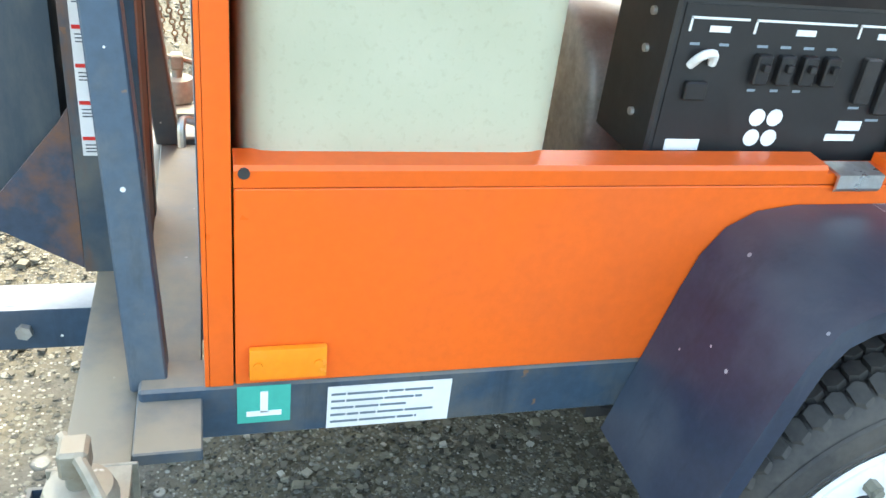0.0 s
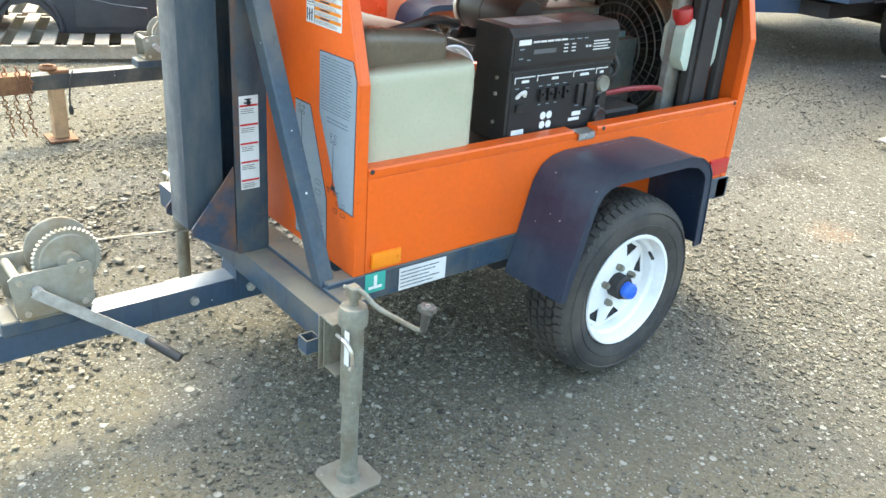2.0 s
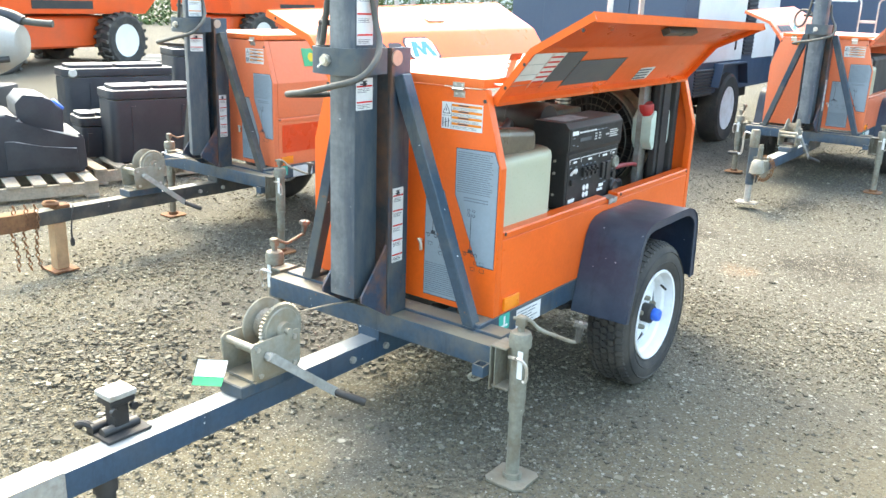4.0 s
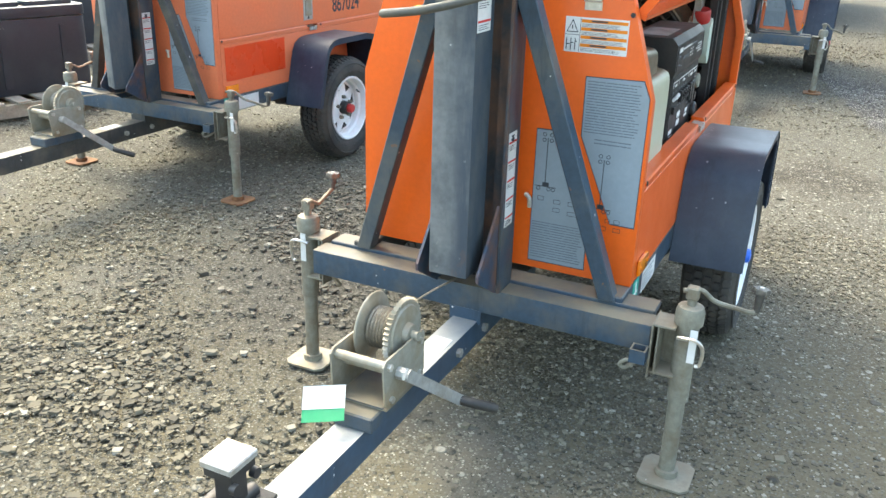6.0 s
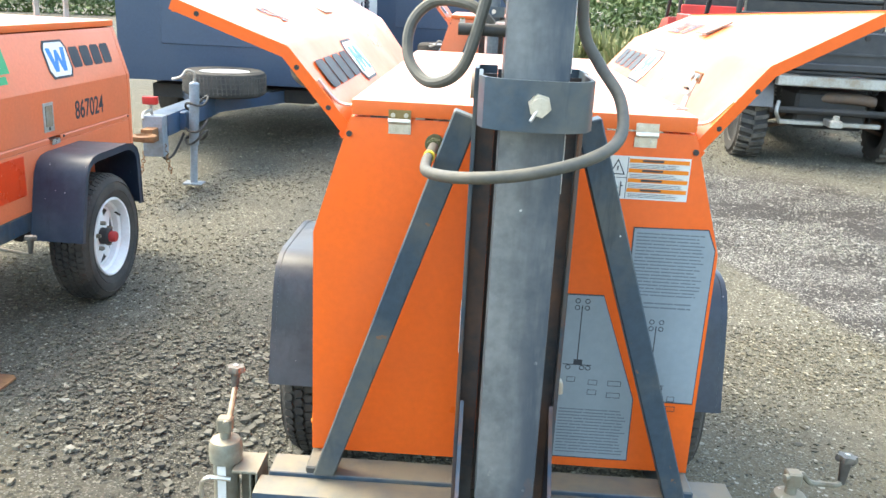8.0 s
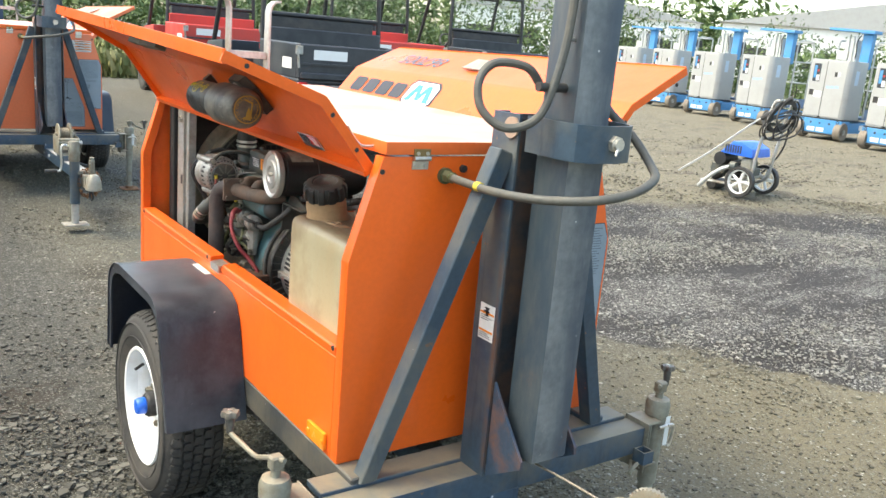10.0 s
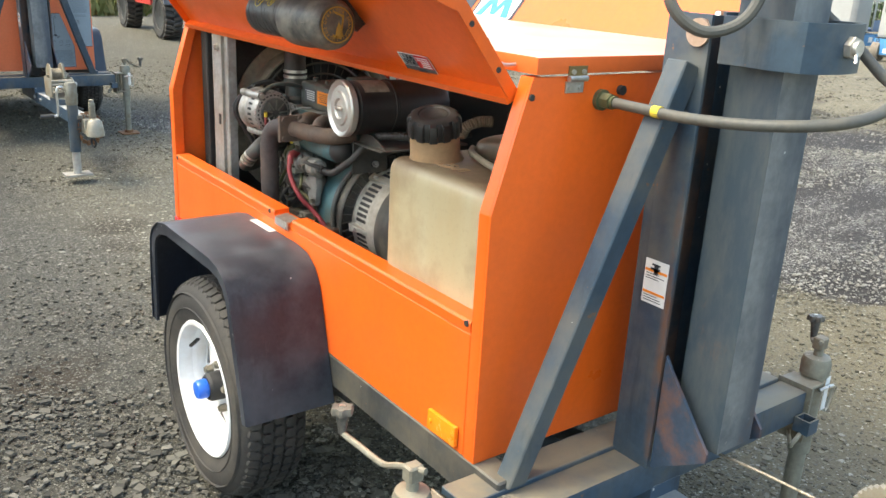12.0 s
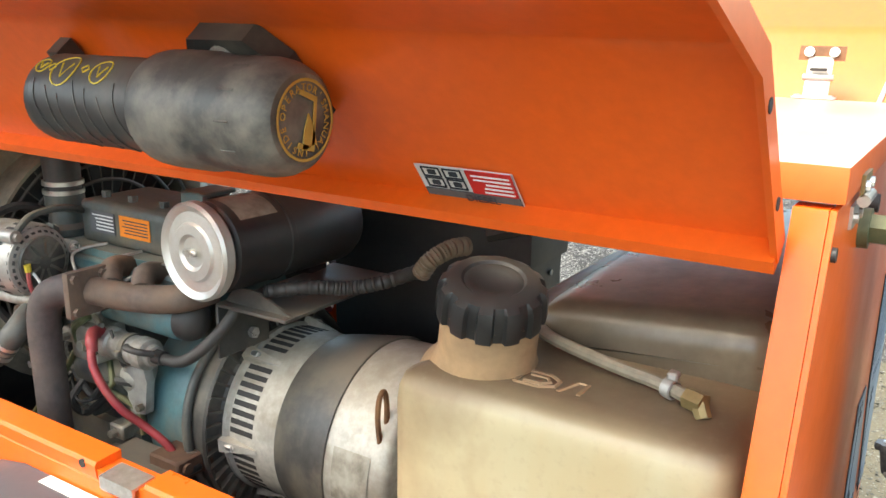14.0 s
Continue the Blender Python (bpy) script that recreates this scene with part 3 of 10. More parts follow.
    for cx, cy, r in ((-0.18, 3.64, 0.20), (0.86, 3.40, 0.42), (-0.25, 3.30, 0.14), (0.2, 5.1, 0.25), (7.1, 4.2, 0.32), (6.2, 3.9, 0.22), (8.0, 4.3, 0.30), (5.2, 3.6, 0.26), (-0.9, 1.9, 0.22), (-1.3, 1.1, 0.18)):
        earth = mix(nt, ramp(nt, spot(cx, cy, r, cx), 0.0, 1.0, 0.0, 0.8), earth, (0.036, 0.029, 0.021))
    earth = mix(nt, ramp(nt, spot(0.42, 2.92, 0.16, 1), 0.0, 1.0, 0.0, 0.6), earth, (0.17, 0.11, 0.065))
    # pebbles: three sizes, each cell of the pattern a stone or bare earth
    stony = ramp(nt, soil, 0.35, 0.65, 0.80, 0.42)
    stony = math2("MULTIPLY", stony, ramp(nt, damp, 0.0, 1.0, 1.0, 0.0))
    stony = math2("MULTIPLY", stony, ramp(nt, trodden, 0.0, 1.0, 1.0, 0.55))
    stony = math2("MULTIPLY", stony, ramp(nt, sandy, 0.0, 1.0, 1.0, 0.80))
    stony = math2("MAXIMUM", stony, both(damp, ramp(nt, band, 0.0, 1.0, 0.58, 0.05)))
    out, high = earth, fine
    for scale, share, size in ((130.0, 1.0, 0.55), (58.0, 0.62, 0.50), (28.0, 0.18, 0.42), (15.0, 0.05, 0.34)):
        v = nt.nodes.new("ShaderNodeTexVoronoi")
        v.inputs["Scale"].default_value = scale
        link(nt, co, v.inputs["Vector"])
        c = nt.nodes.new("ShaderNodeSeparateColor")
        link(nt, v.outputs["Color"], c.inputs[0])
        keep = math2("LESS_THAN", c.outputs[0], math2("MULTIPLY", stony, share))
        body = both(keep, ramp(nt, v.outputs["Distance"], size, size - 0.14))
        tone = mix(nt, ramp(nt, c.outputs[1], 0.0, 0.8), (0.040, 0.039, 0.033), (0.172, 0.163, 0.130))
        tone = mix(nt, ramp(nt, c.outputs[2], 0.84, 0.93, 0.0, 0.9), tone, (0.32, 0.305, 0.255))
        tone = mix(nt, ramp(nt, blackish, 0.0, 1.0, 0.0, 0.62), tone, mix(nt, c.outputs[1], (0.030, 0.031, 0.030), (0.135, 0.136, 0.127)))
        tone = mix(nt, ramp(nt, damp, 0.0, 1.0, 0.0, 0.85), tone, mix(nt, c.outputs[1], (0.12, 0.112, 0.098), (0.44, 0.425, 0.375)))
        out = mix(nt, body, out, tone)
        high = math2("ADD", high, math2("MULTIPLY", body, 45.0 / scale))
    if stone:
        oi = nt.nodes.new("ShaderNodeNewGeometry").outputs["Random Per Island"]
        cr = nt.nodes.new("ShaderNodeValToRGB")
        els = cr.color_ramp.elements
        els[0].color, els[1].color = (0.066, 0.062, 0.051, 1), (0.34, 0.322, 0.270, 1)
        for at, col in ((0.40, (0.112, 0.101, 0.076, 1)), (0.78, (0.168, 0.150, 0.108, 1)), (0.94, (0.225, 0.206, 0.158, 1))):
            e = els.new(at)
            e.color = col
        link(nt, oi, cr.inputs[0])
        col = mix(nt, ramp(nt, blackish, 0.0, 1.0, 0.0, 0.66), cr.outputs[0], mix(nt, oi, (0.036, 0.037, 0.036), (0.125, 0.127, 0.120)))
        col = mix(nt, ramp(nt, damp, 0.0, 1.0, 0.0, 0.8), col, mix(nt, oi, (0.135, 0.128, 0.112), (0.36, 0.348, 0.31)))
        out = mix(nt, ramp(nt, fine, 0.40, 0.75, 0.0, 0.45), col, earth)
    link(nt, out, bs.inputs["Base Color"])
    link(nt, ramp(nt, damp, 0.0, 1.0, 0.94, 0.70), bs.inputs["Roughness"])
    bs.inputs["Specular IOR Level"].default_value = 0.22
    if not stone:
        bump(nt, high, 0.005, bs, 0.9)
    return m


def rise(y, x=0.0):
    """The yard climbs a little towards the far end, and more beyond it."""
    t = np.clip((np.asarray(y, float) - 3.5) / 4.0, 0, 1)
    u = np.clip((0.7071 * (np.asarray(y, float) + np.asarray(x, float)) - 3.0) / 7.0, 0, 1)
    return t * t * (3 - 2 * t) * 0.075 + u * u * (3 - 2 * u) * 0.14


bm = bmesh.new()
xs = [-600, -120, -50, -25] + [i * 1.0 for i in range(-14, 27)] + [40, 80, 200, 600]
ys = [-600, -120, -40, -15] + [i * 1.0 for i in range(-8, 30)] + [45, 80, 200, 600]
grid = [[bm.verts.new((x, y, (noise.noise(Vector((x * 0.4, y * 0.4, 0))) * 0.012 if abs(x) < 12 and abs(y) < 12 else 0.0) - 0.006 + float(rise(y, x)))) for x in xs] for y in ys]
for j in range(len(ys) - 1):
    for i in range(len(xs) - 1):
        bm.faces.new((grid[j][i], grid[j][i + 1], grid[j + 1][i + 1], grid[j + 1][i]))
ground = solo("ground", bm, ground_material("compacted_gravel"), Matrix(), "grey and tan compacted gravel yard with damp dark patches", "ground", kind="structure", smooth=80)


def scatter_stones(count, box_, rmin, rmax, seed, keep=None):
    """Loose stones as one mesh of small lumpy solids."""
    rng = np.random.default_rng(seed)
    x0, x1, y0, y1 = box_
    px = rng.uniform(x0, x1, count)
    py = rng.uniform(y0, y1, count)
    if keep is not None:
        k = keep(px, py, rng)
        px, py = px[k], py[k]
    # bare earth shows through in patches, and the loose stones thin out far off
    wave = np.sin(px * 2.3 + 1.7 * np.sin(py * 1.9)) + np.sin(py * 3.1 + 2.1 * np.sin(px * 1.3)) + 0.6 * np.sin(px * 7.1 + py * 5.3)
    chance = np.clip(0.50 + 0.28 * wave, 0.10, 1.0) * np.clip((12.5 - py) / 6.0, 0.0, 1.0) * np.clip((16.0 - px) / 8.0, 0.0, 1.0) * np.clip((px + 7.5) / 2.5, 0.0, 1.0)
    # a trodden strip beside the drawbar is nearly bare, and the damp sheet has dark bare bands
    chance *= np.where((px > 0.70 + 0.2 * np.sin(py * 2.7)) & (0.82 * px + 0.57 * py < 2.65) & (py < 1.1 + 0.3 * np.sin(px * 3.1)), 0.40, 1.0)
    chance *= np.where((px > 2.75) & (np.sin(px * 1.1 + 2.3 * py + 1.5 * np.sin(px * 0.9)) > 0.35), 0.15, 1.0)
    k = rng.random(len(px)) < chance
    px, py = px[k], py[k]
    n = len(px)
    base = np.array([(-1, -1, -1), (1, -1, -1), (1, 1, -1), (-1, 1, -1), (-1, -1, 1), (1, -1, 1), (1, 1, 1), (-1, 1, 1)]) * 0.72
    tri = np.array([(4, 5, 6), (4, 6, 7), (0, 1, 5), (0, 5, 4), (1, 2, 6), (1, 6, 5), (2, 3, 7), (2, 7, 6), (3, 0, 4), (3, 4, 7)])
    r = rmin * (rmax / rmin) ** (rng.random(n) ** 2.2)
    sc = rng.uniform(0.6, 1.25, (n, 3)) * r[:, None]
    sc[:, 2] *= 0.50
    v = base[None] * (1 + rng.uniform(-0.42, 0.30, (n, 8, 3))) * sc[:, None, :]
    a = rng.uniform(0, 6.283, n)
    c, s = np.cos(a), np.sin(a)
    vx = v[..., 0] * c[:, None] - v[..., 1] * s[:, None] + px[:, None]
    vy = v[..., 0] * s[:, None] + v[..., 1] * c[:, None] + py[:, None]
    vz = v[..., 2] + (r * 0.03)[:, None] + rise(py, px)[:, None]
    co = np.stack([vx, vy, vz], -1).reshape(-1, 3)
    fc = (tri[None] + (np.arange(n) * 8)[:, None, None]).reshape(-1, 3)
    me = bpy.data.meshes.new("gravel")
    me.vertices.add(len(co))
    me.vertices.foreach_set("co", co.ravel())
    me.loops.add(fc.size)
    me.loops.foreach_set("vertex_index", fc.ravel().astype(np.int32))
    me.polygons.add(len(fc))
    me.polygons.foreach_set("loop_start", np.arange(0, fc.size, 3, dtype=np.int32))
    me.update(calc_edges=True)
    me.shade_flat()
    return me


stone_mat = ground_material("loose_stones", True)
for seed, count, area, lo, hi in (
    (1, 120000, (-2.4, 2.6, -1.7, 2.4), 0.0024, 0.0120),
    (2, 80000, (-3.0, 6.5, 2.4, 10.0), 0.0045, 0.0135),
    (3, 70000, (2.4, 9.5, -2.2, 4.2), 0.0045, 0.0140),
    (4, 34000, (-7.5, -2.4, -1.6, 4.0), 0.0040, 0.0140),
    (7, 42000, (4.5, 16.0, 2.0, 11.5), 0.0075, 0.0240),
    (5, 6500, (-1.7, -0.25, -0.8, 1.8), 0.0075, 0.0210),
    (6, 900, (-2.4, 3.0, -1.7, 5.0), 0.0110, 0.0220),
):
    me = scatter_stones(count, area, lo, hi, seed)
    me.materials.append(stone_mat)
    tagged(new("gravel", me), "loose grey and tan gravel stones on the yard", "gravel", kind="stuff")

# ---- light tower trailer ----
CB, CS, CN, CT, CR = 0.515, 0.83, 1.06, 1.322, 1.36      # cabinet bottom, sill, fold, top, roof
CW, CWT, CL = 0.45, 0.37, 1.78                            # half width, half width at the top, length
HINGE, FOLD, OUT = (0.372, 1.292), (0.512, 1.458), (0.735, 1.565)


def bars(bm, o, u, v, w, h, rows, fill=0.5, seed=1, t=0.0016, ragged=0.35):
    """Rows of thin bars for print too small to read."""
    rnd = random.Random(seed)
    for i in range(rows):
        z = h * (i + 0.5 - fill / 2) / rows
        a = 0.0
        wid = w * (1 - ragged * rnd.random())
        while a < wid - 0.004:
            b = min(wid, a + w * rnd.uniform(0.12, 0.4))
            slab(bm, o, u, v, b - a - w * 0.015, h / rows * fill, t, a, z)
            a = b
    return bm


def lip_loop(pts, d):
    """A polyline of (a, b) pairs thickened by d to its right: a closed loop."""
    off = []
    for i, p in enumerate(pts):
        a, b = Vector(pts[max(i - 1, 0)]), Vector(pts[min(i + 1, len(pts) - 1)])
        t = (b - a).normalized()
        off.append((p[0] + t[1] * d, p[1] - t[0] * d))
    return list(pts) + off[::-1]


def make_wheel(root, s, cap):
    c = Vector((s * 0.588, 0.962, 0.316))
    ax = (s, 0, 0)
    def at(r, a, h):
        return c + Vector((s * h, math.cos(a) * r, math.sin(a) * r))
    # rim: rolled flange, deep barrel, and a disc with eight triangular windows
    rim = bmesh.new()
    lathe(rim, [(0.197, 0.080), (0.203, 0.086), (0.199, 0.092), (0.190, 0.090), (0.184, 0.074), (0.181, 0.050), (0.170, 0.040), (0.166, 0.018), (0.166, -0.07), (0.178, -0.08), (0.184, -0.07), (0.184, 0.02), (0.192, 0.065)], c, ax, 64, closed=True)
    h0, h1, h2 = 0.014, 0.020, 0.030
    for k in range(8):
        m = 2 * math.pi * (k + 0.3) / 8
        q, w = math.pi / 8, 0.250
        o = [at(0.167, m - q, h0), at(0.167, m - w, h0), at(0.167, m + w, h0), at(0.167, m + q, h0)]
        a, b, d = at(0.154, m - w, h0), at(0.154, m + w, h0), at(0.100, m, h1)
        i = [at(0.088, m - q, h2), at(0.088, m, h2), at(0.088, m + q, h2)]
        for f in ((o[1], o[2], b, a), (o[0], o[1], a, d), (o[0], d, i[1], i[0]), (o[3], d, b, o[2]), (o[3], i[2], i[1], d)):
            quad(rim, f)
        deep = Vector((-s * 0.004, 0, 0))
        for u, v in ((a, b), (b, d), (d, a)):
            quad(rim, (u, v, v + deep, u + deep))
        for r0, r1, z0, z1 in ((0.088, 0.074, h2, h2 + 0.003), (0.074, 0.040, h2 + 0.003, h2)):
            for e in (-q, 0):
                quad(rim, (at(r0, m + e, z0), at(r0, m + e + q, z0), at(r1, m + e + q, z1), at(r1, m + e, z1)))
    bmesh.ops.remove_doubles(rim, verts=rim.verts, dist=0.0004)
    wheel = part("wheel", rim, M["rim"], root, "white eight-spoke steel wheel rim")
    bm = bmesh.new()
    prof = [(0.192, 0.075), (0.205, 0.084), (0.228, 0.098), (0.262, 0.101), (0.290, 0.094), (0.307, 0.080), (0.312, 0.066), (0.313, 0.0), (0.312, -0.066), (0.307, -0.080), (0.290, -0.094), (0.262, -0.100), (0.228, -0.096), (0.192, -0.075)]
    lathe(bm, prof, c, ax, 72, closed=True)
    part("tyre", bm, M["tyre"], wheel, "dusty black road tyre", 40)
    b = bmesh.new()
    for r in (0.240, 0.284):
        lathe(b, [(r - 0.003, 0.0965), (r, 0.1015), (r + 0.003, 0.0965)], c, ax, 72, closed=True)
    # blocky tread: six-sided lugs in five rows, the outer ones running over the shoulder
    n = 62
    step = 2 * math.pi / n
    for row in range(5):
        h = (row - 2) * 0.0330
        for k in range(n):
            a0 = step * (k + 0.5 * (row % 2))
            plan = [(-0.44, -0.0085), (-0.10, -0.0150), (0.40, -0.0110), (0.44, 0.0085), (0.10, 0.0150), (-0.40, 0.0110)]
            lo, hi = [], []
            for da, dh in plan:
                hh = h + dh + (0.002 if row == 4 else -0.002 if row == 0 else 0.0)
                top = 0.3245 - max(0.0, abs(hh) - 0.052) * 0.42
                lo.append(b.verts.new(at(0.304, a0 + da * step, hh * 1.02)))
                hi.append(b.verts.new(at(top, a0 + da * step * 0.94, hh * 0.985)))
            b.faces.new(hi)
            for i in range(6):
                b.faces.new((lo[i], lo[(i + 1) % 6], hi[(i + 1) % 6], hi[i]))
    part("tread", b, M["tyre"], wheel, "blocky dusty tread", 28, "stuff")
    # The hub carries an added dark disc close behind the windows, to darken them.
    b = bmesh.new()
    lathe(b, [(0.062, -0.09), (0.158, -0.085), (0.161, 0.000), (0.158, 0.007), (0.10, 0.009), (0.05, 0.012), (0.043, 0.030), (0.042, 0.068), (0.036, 0.076), (0.0, 0.076)], c, ax, 28)
    part("hub", b, M["dark"], wheel, "dark greasy hub with a dark disc behind the windows")
    b = bmesh.new()
    lathe(b, [(0.027, 0.074), (0.029, 0.078), (0.028, 0.100), (0.024, 0.107), (0.010, 0.110), (0.0, 0.110)], c, ax, 22)
    part("hub_cap", b, cap, wheel, "bright plastic hub cap")
    for k in range(5):
        a = 2 * math.pi * (k + 0.3) / 5
        b = bmesh.new()
        rod(b, at(0.068, a, 0.030), at(0.068, a, 0.050), 0.0125, 6)
        rod(b, at(0.068, a, 0.050), at(0.068, a, 0.056), 0.009, 10)
        part("lug_nut", b, M["jack"], wheel)
    b = bmesh.new()
    sweep(b, [at(0.172, 0.55, 0.040), at(0.160, 0.55, 0.060), at(0.152, 0.56, 0.072)], 0.0055, 8)
    part("valve_stem", b, M["rubber"], wheel, "black rubber valve")
    return wheel


def make_fender(root, s, label_on):
    line = [(0.588, 0.385), (0.655, 0.640), (0.672, 0.695), (0.700, 0.738), (0.742, 0.763), (0.800, 0.772), (1.130, 0.772), (1.200, 0.758), (1.248, 0.728), (1.272, 0.690), (1.280, 0.630), (1.292, 0.425)]
    bm = bmesh.new()
    prism(bm, lip_loop(line, 0.007), "x", 0.452, 0.700)
    lip, bead = bmesh.new(), bmesh.new()
    prism(lip, lip_loop(line, 0.034), "x", 0.694, 0.702)
    prism(bead, lip_loop([(p[0], p[1] + 0.002) for p in line], 0.004), "x", 0.690, 0.706)
    if s < 0:
        for b in (bm, lip, bead):
            flip(b)
    f = part("fender", bm, M["fender_blue"] if s > 0 else M["fender"], root, "navy moulded plastic mudguard with dusty top" if s > 0 else "black moulded plastic mudguard with dusty top")
    for name, b in (("inner_lip", lip), ("edge_bead", bead)):
        part(name, b, M["fender_blue"] if s > 0 else M["fender"], f)
    if label_on:
        b = bmesh.new()
        slab(b, (s * 0.475, 0.93, 0.7725), (0, 1, 0), (1, 0, 0) if s < 0 else (-1, 0, 0), 0.13, 0.022, -0.0014)
        part("label", b, M["decal_white"], f, "small white tyre pressure label")
    return f


def make_door(root, s, hero, plain=False):
    out_ = OUT if s > 0 else (0.762, 1.549)
    line = [HINGE, FOLD, out_]
    y0, y1 = 0.040, 1.742
    bm = bmesh.new()
    prism(bm, lip_loop([HINGE, (0.44, 1.3726), (0.500, 1.4440), (0.507, 1.4508), (0.516, 1.4606), (0.527, 1.4655 if s > 0 else 1.4645), out_], 0.005), "y", y0, y1)
    inner = lip_loop(line, 0.026)
    prism(bm, inner, "y", y0 - 0.002, y0 + 0.004)
    prism(bm, inner, "y", y1 - 0.004, y1 + 0.002)
    box(bm, out_[0] - 0.004, out_[0] + 0.0035, y0 + 0.001, y1 - 0.001, out_[1] - 0.030, out_[1] + 0.002)
    prism(bm, [(HINGE[0] - 0.004, HINGE[1] - 0.012), (HINGE[0] + 0.022, HINGE[1] - 0.026), (HINGE[0] + 0.030, HINGE[1] - 0.014), (HINGE[0] + 0.004, HINGE[1] + 0.004)], "y", y0, y1)
    if s < 0:
        flip(bm)
        # this door hangs a little twisted, its far end higher
        for v in bm.verts:
            v.co.z += max(0.0, (abs(v.co.x) - HINGE[0]) / 0.39) * 0.06 * (v.co.y - 0.04) / 1.7
    else:
        # and this one with its near end higher
        for v in bm.verts:
            v.co.z += max(0.0, (abs(v.co.x) - HINGE[0]) / 0.39) * 0.030 * (1.30 - v.co.y) / 1.3
    door = part("door", bm, M["orange"] if hero else M["orange_old"], root, "orange sheet steel gull-wing door, swung up")
    sl = Vector((s * (FOLD[0] - HINGE[0]), 0, FOLD[1] - HINGE[1])).normalized()
    so = Vector((s * (out_[0] - FOLD[0]), 0, out_[1] - FOLD[1])).normalized()
    nu = Vector((s * sl.z * 1, 0, -abs(sl.x)))                 # underside, slanted part
    no = Vector((s * so.z, 0, -abs(so.x)))
    hp = Vector((s * HINGE[0], 0, HINGE[1]))
    fp = Vector((s * FOLD[0], 0, FOLD[1]))
    def lift(p):
        """Height that the twist of the door adds at a point."""
        k = max(0.0, (abs(p.x) - HINGE[0]) / 0.39) * (0.06 * (p.y - 0.04) / 1.7 if s < 0 else 0.030 * (1.30 - p.y) / 1.3)
        return p + Vector((0, 0, k))
    # latch on the outer strip, underside
    b = bmesh.new()
    for y, w in ((0.86, 0.10), (0.985, 0.07)):
        p = lift(fp + so * 0.17 + Vector((0, y, 0)) + no * 0.016)
        prism(b, [(-w, -0.016), (w, -0.016), (w * 0.8, 0.016), (-w, 0.016)], "z", -0.012, 0.012)
        for v in list(b.verts)[-8:]:
            q = v.co.copy()
            v.co = p + Vector((0, q.x, 0)) + so * q.y + no * q.z
    part("door_latch", b, M["cast"], door, "dark dusty latch mechanism")
    # latch cup on the outside
    b = bmesh.new()
    o = lift(fp + so * 0.085 + Vector((0, 0.90, 0)) - no * 0.006)
    slab(b, o, (0, 1, 0), so, 0.12, 0.085, 0.005 if s < 0 else -0.005)
    cup = part("latch_cup", b, M["winch"], door, "square metal latch cup")
    b = bmesh.new()
    slab(b, o - no * 0.001, (0, 1, 0), so, 0.085, 0.050, 0.003 if s < 0 else -0.003, 0.018, 0.018)
    part("latch_handle", b, M["black"], cup)
    # rivets along the end flange
    for k in range(3):
        b = bmesh.new()
        p = hp.lerp(fp, 0.3 + 0.5 * k) if k < 2 else fp + so * 0.2
        q = Vector((p.x, y0, p.z)) + nu * 0.014
        rod(b, q, q + Vector((0, -0.003, 0)), 0.006, 8)
        part("bolt", b, M["dark"], door)
    # lettering on the outside, upside down as the door is raised
    om = -nu
    up = -sl
    right = up.cross(om)
    o = lift(hp + sl * 0.128 + Vector((0, 1.43 if s > 0 else 0.36, 0)) - nu * (0.001 if s > 0 else 0.003))
    logo(door, o, right, up, om, 0.135, 1.5)
    up2 = -so
    om2 = -no
    o2 = lift(fp + so * 0.13 + Vector((0, 1.36 if s > 0 else 0.50, 0)) - no * 0.0028)
    if hero:
        text_mesh("867005", 0.118, plane_m(o2, up2.cross(om2), up2), M["ink_soft"], door, "unit_number", 0.0006, 0.9)
    # hinge wire stay
    b = bmesh.new()
    sweep(b, [hp + Vector((s * -0.02, 0.055, 0.05)), hp + sl * 0.05 + Vector((0, 0.06, 0.012)), hp + sl * 0.12 + Vector((0, 0.05, 0.008))], 0.004, 6)
    part("stay", b, M["zinc"], door)
    if not hero:
        return door
    if s > 0:
        def lab(mat, y, w, a, h, name, text, seed, inkm, rows):
            bb = bmesh.new()
            o3 = lift(hp + sl * (a + h / 2) + Vector((0, y, 0))) - sl * (h / 2) + nu * 0.0072
            # leaning plate: its rows follow the slope
            slab(bb, o3, (0, 1, 0), sl, w, h, -0.0015)
            ob = part(name, bb, mat, door, text)
            if rows:
                bb = bmesh.new()
                bars(bb, o3 + nu * 0.001, (0, 1, 0), sl, w * 0.92, h * 0.95, rows, 0.42, seed, -0.002, 0.25)
                part("print", bb, inkm, ob)
            return ob
        lab(M["decal_white"], 0.085, 0.125, 0.010, 0.195, "label", "white instruction label with dark print", 3, M["decal_grey"], 0)
        w = lab(M["decal_white"], 0.214, 0.088, 0.010, 0.195, "label", "white warning label with red bars", 4, M["red_ink"], 0)
        bb = bmesh.new()
        for k in range(8):
            slab(bb, lift(hp + sl * 0.107 + Vector((0, 0.218, 0))) + sl * (0.024 * k - 0.093) + nu * 0.0075, (0, 1, 0), sl, 0.08, 0.007, -0.0018)
        part("print", bb, M["red_ink"], w)
        bb = bmesh.new()
        for k in range(3):
            slab(bb, lift(hp + sl * 0.107 + Vector((0, 0.088, 0))) + sl * (0.05 * k - 0.052) + nu * 0.0080, (0, 1, 0), sl, 0.118, 0.0016, -0.0008)
        part("print", bb, M["decal_grey"], w)
        lab(M["decal_dark"], 0.304, 0.150, 0.010, 0.195, "label", "dark grey instruction label", 6, M["ink_soft"], 0)
        lab(M["decal_dark"], 0.456, 0.40, 0.010, 0.150, "label", "dark grey wiring diagram label", 7, M["ink"], 0)
